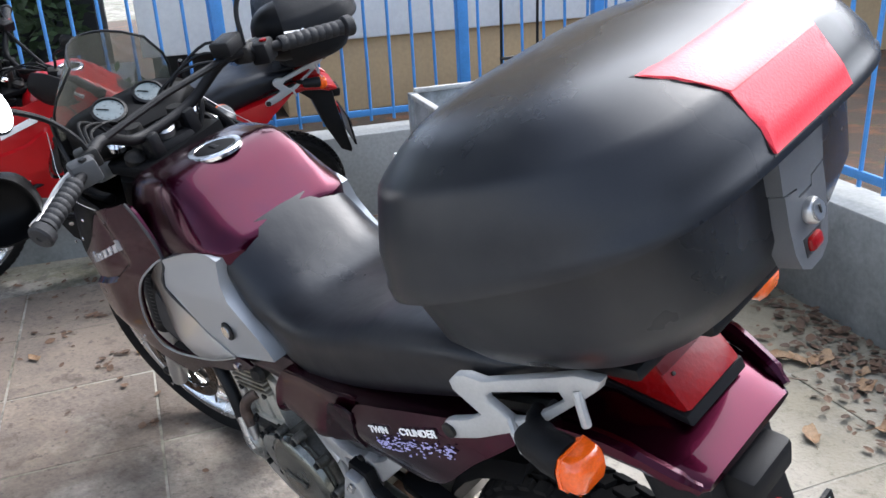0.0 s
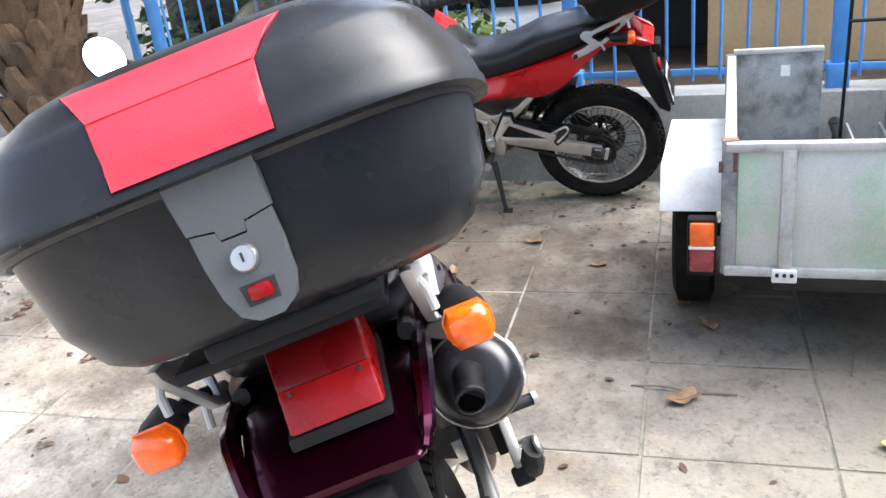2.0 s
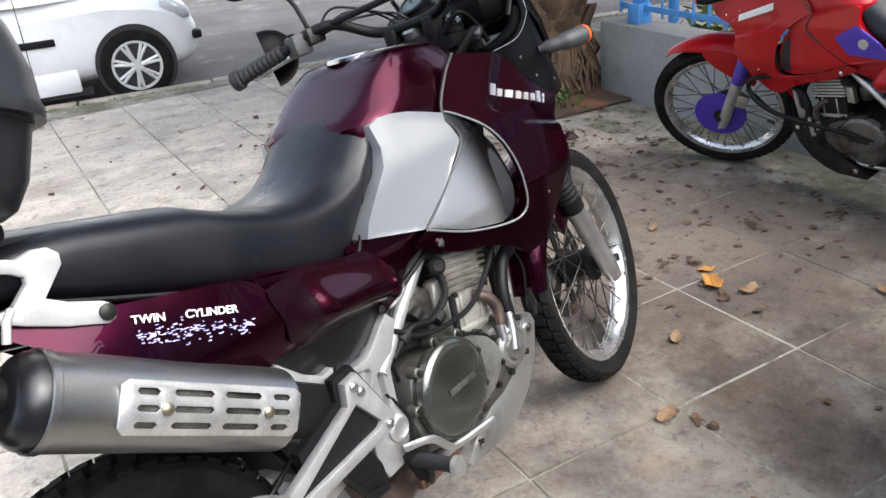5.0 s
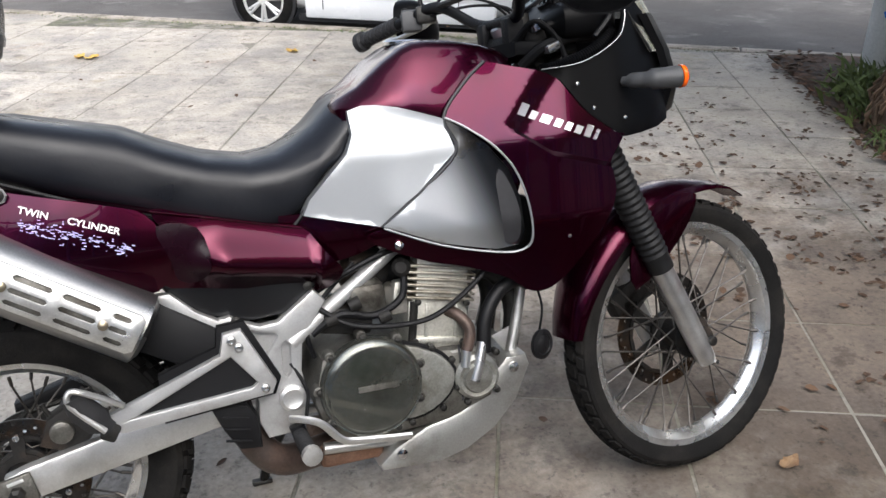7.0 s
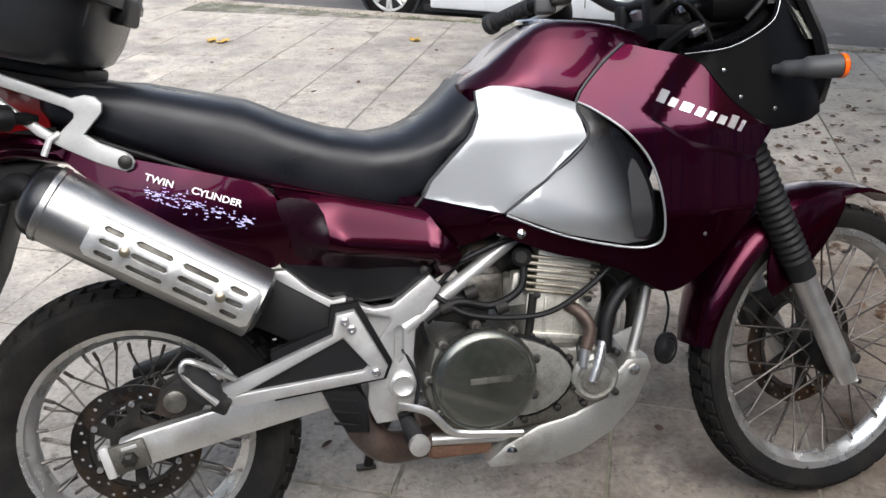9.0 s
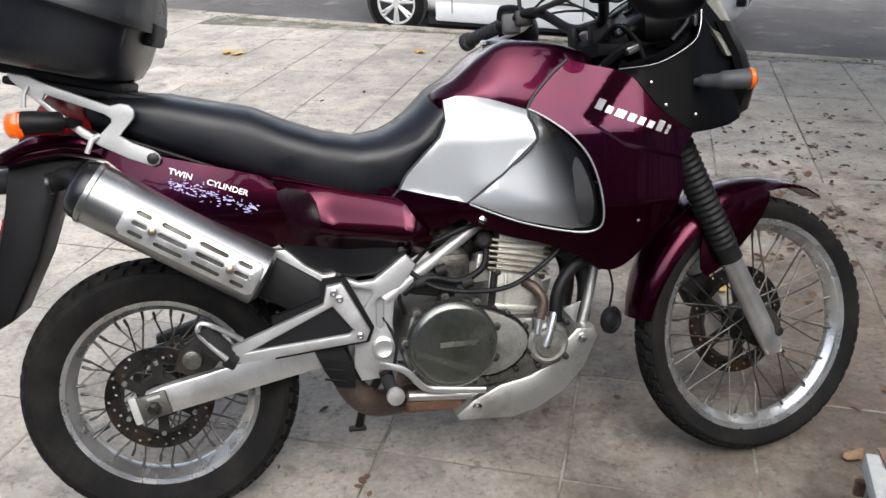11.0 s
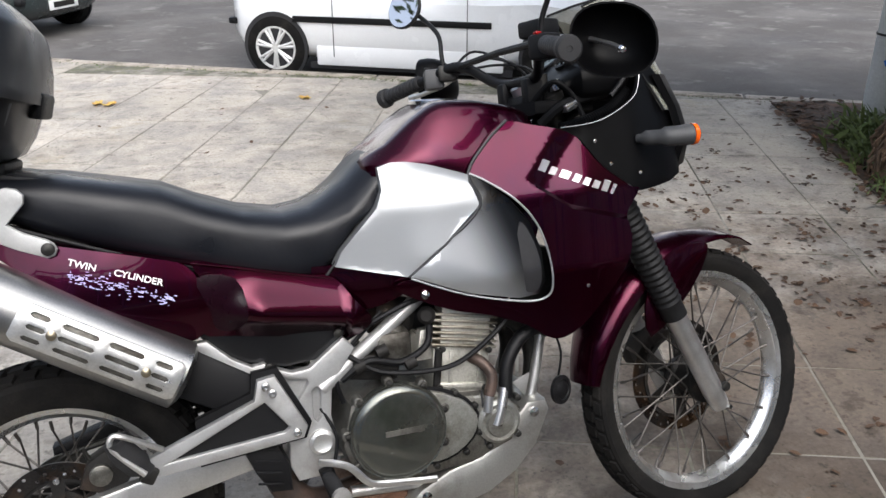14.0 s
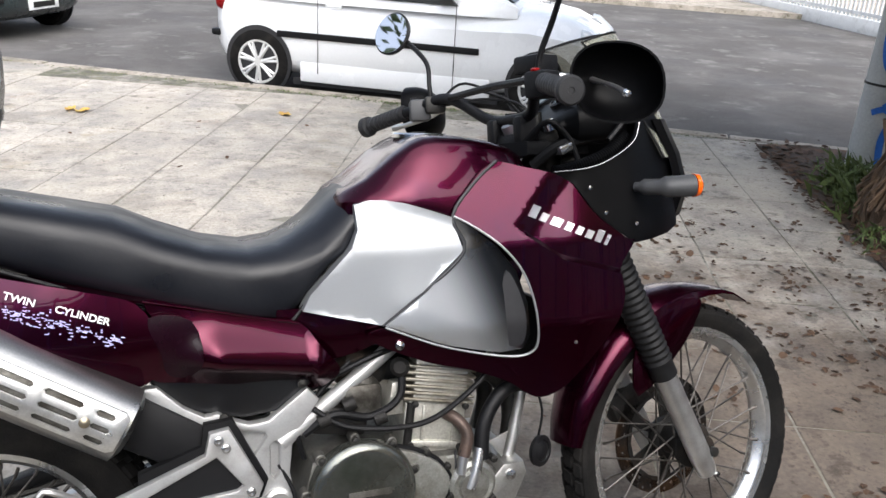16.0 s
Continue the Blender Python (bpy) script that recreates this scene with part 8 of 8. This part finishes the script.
def small_leaf(x, y, z, s):
    a, t1, t2 = rnd.uniform(0, 6.28), rnd.gauss(0, 0.18), rnd.gauss(0, 0.18)
    u = Vector((math.cos(a), math.sin(a), t1)) * s
    v = Vector((-math.sin(a), math.cos(a), t2)) * s * rnd.uniform(0.5, 0.95)
    up = Vector((0, 0, s * rnd.uniform(-0.05, 0.22)))
    p = Vector((x, y, z + 0.2 * s + 0.002))
    mid = [lb.verts.new(q) for q in (p - u, p - u * 0.3 - up * 0.3, p + u * 0.4 - up * 0.3, p + u * 1.1 + up * 0.5)]
    for sd in (1, -1):
        w_ = [lb.verts.new(q) for q in (p - u * 0.55 + v * sd * rnd.uniform(0.5, 0.9) + up, p + u * 0.1 + v * sd * rnd.uniform(0.8, 1.1) + up, p + u * 0.75 + v * sd * rnd.uniform(0.4, 0.7) + up)]
        lb.faces.new((mid[0], mid[1], w_[0]))
        lb.faces.new((mid[1], mid[2], w_[1], w_[0]))
        lb.faces.new((mid[2], mid[3], w_[2], w_[1]))


for i in range(280):      # along the foot of the east wall and under the palm
    b_ = rnd.uniform(-0.2, 3.6)
    p = YARD @ Vector((WALL_A - abs(rnd.gauss(0, 0.75)), b_, 0))
    small_leaf(p.x, p.y, 0.0, rnd.uniform(0.005, 0.02))
for i in range(300):
    small_leaf(rnd.gauss(3.05, 0.75), rnd.gauss(1.5, 1.05), 0.0, rnd.choice((rnd.uniform(0.005, 0.014), rnd.uniform(0.01, 0.024))))
for i in range(120):      # little heaps of rotted leaves
    hx, hy = rnd.gauss(3.0, 0.65), rnd.gauss(1.3, 0.9)
    for q in range(rnd.randrange(4, 10)):
        small_leaf(hx + rnd.gauss(0, 0.022), hy + rnd.gauss(0, 0.022), rnd.uniform(0, 0.003), rnd.uniform(0.006, 0.018))
for i in range(520):      # on the bed and over its edge
    e_ = rnd.random()
    small_leaf(3.78 + 0.96 * e_ + abs(rnd.gauss(-0.05, 0.3)) - 0.08, 1.46 + 2.1 * e_ + rnd.gauss(0, 0.12), 0.02, rnd.uniform(0.012, 0.032))
for i in range(800):      # beside the south wall, in a drift
    p = YARD @ Vector((rnd.gauss(0.5, 0.8), WALL_B + 0.02 + abs(rnd.gauss(0, 0.2)), 0))
    small_leaf(p.x, p.y, rnd.uniform(0, 0.02), rnd.uniform(0.008, 0.022))
for i in range(190):
    small_leaf(rnd.uniform(-2.5, 4.2), rnd.uniform(-1.6, 6.0), 0.0, rnd.uniform(0.006, 0.02))
tagged(finish("leaf_litter", lb, LEAFM, smooth=0), "scattered dry brown leaves and litter on the paving", "leaf litter", kind="stuff")
for pts in ([(0.95, -1.2, 0.006), (1.05, -1.28, 0.02), (1.1, -1.38, 0.006)], [(0.3, -1.35, 0.006), (0.45, -1.25, 0.03), (0.62, -1.3, 0.006)], [(1.125, -0.565, 0.005), (1.08, -0.645, 0.012), (1.03, -0.72, 0.006), (0.97, -0.84, 0.005)]):
    tagged(finish("twig", tube(pts, 0.0028, 6, 4), TWIG), "thin dry twig lying on the paving", "twig", "dry twigs")

# ---- paving slabs ----
paving = thing("pavement", SITE, "square concrete paving slabs, worn and stained", "pavement", kind="structure")
G0 = SITE.inverted() @ Vector((1.0, -0.005, 0))
slabs = []
for v_ in range(4):
    b = bmesh.new()
    box((0, 0, -0.03), (0.492, 0.492, 0.06), 0.0025, None, b, 1)
    rv = random.Random(40 + v_)
    for vert in b.verts:
        vert.co += Vector((rv.uniform(-0.002, 0.002), rv.uniform(-0.002, 0.002), 0))
    me = bpy.data.meshes.new("slab")
    b.to_mesh(me)
    b.free()
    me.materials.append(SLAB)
    slabs.append(me)
near, far_ = [], []
for i in range(-26, 14):
    for j in range(-8, 18):
        c = Vector((G0.x + (i + 0.5) * 0.5, G0.y + (j + 0.5) * 0.5, 0))
        wpt = SITE @ c
        if (wpt - K0).dot(KN) > -0.2 or c.x > WALL_A - 0.2 and c.y < 3.4 or c.y < WALL_B + 0.1:
            continue
        if (c.x - 4.3) ** 2 + (c.y - 4.6) ** 2 < 0.55 ** 2:
            continue
        d = (wpt - Vector((1.2, 0.6, 0))).length
        near.append((d, c))
near.sort(key=lambda q: q[0])
rs = random.Random(77)
for d, c in near[:300]:
    o = new("slab", slabs[rs.randrange(4)])
    o.parent = paving
    o.matrix_local = pose(c.x, c.y, rs.uniform(-0.0025, 0.002), rs.uniform(-0.25, 0.25), rs.uniform(-0.25, 0.25), rs.choice((0, 90, 180, 270)))
fb_ = bmesh.new()
for d, c in near[300:]:
    box((c.x, c.y, -0.03 + rs.uniform(-0.0025, 0.002)), (0.492, 0.492, 0.06), 0, (rs.uniform(-0.25, 0.25), rs.uniform(-0.25, 0.25), 0), fb_)
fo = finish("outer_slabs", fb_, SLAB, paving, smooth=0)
tagged(fo, kind="stuff")
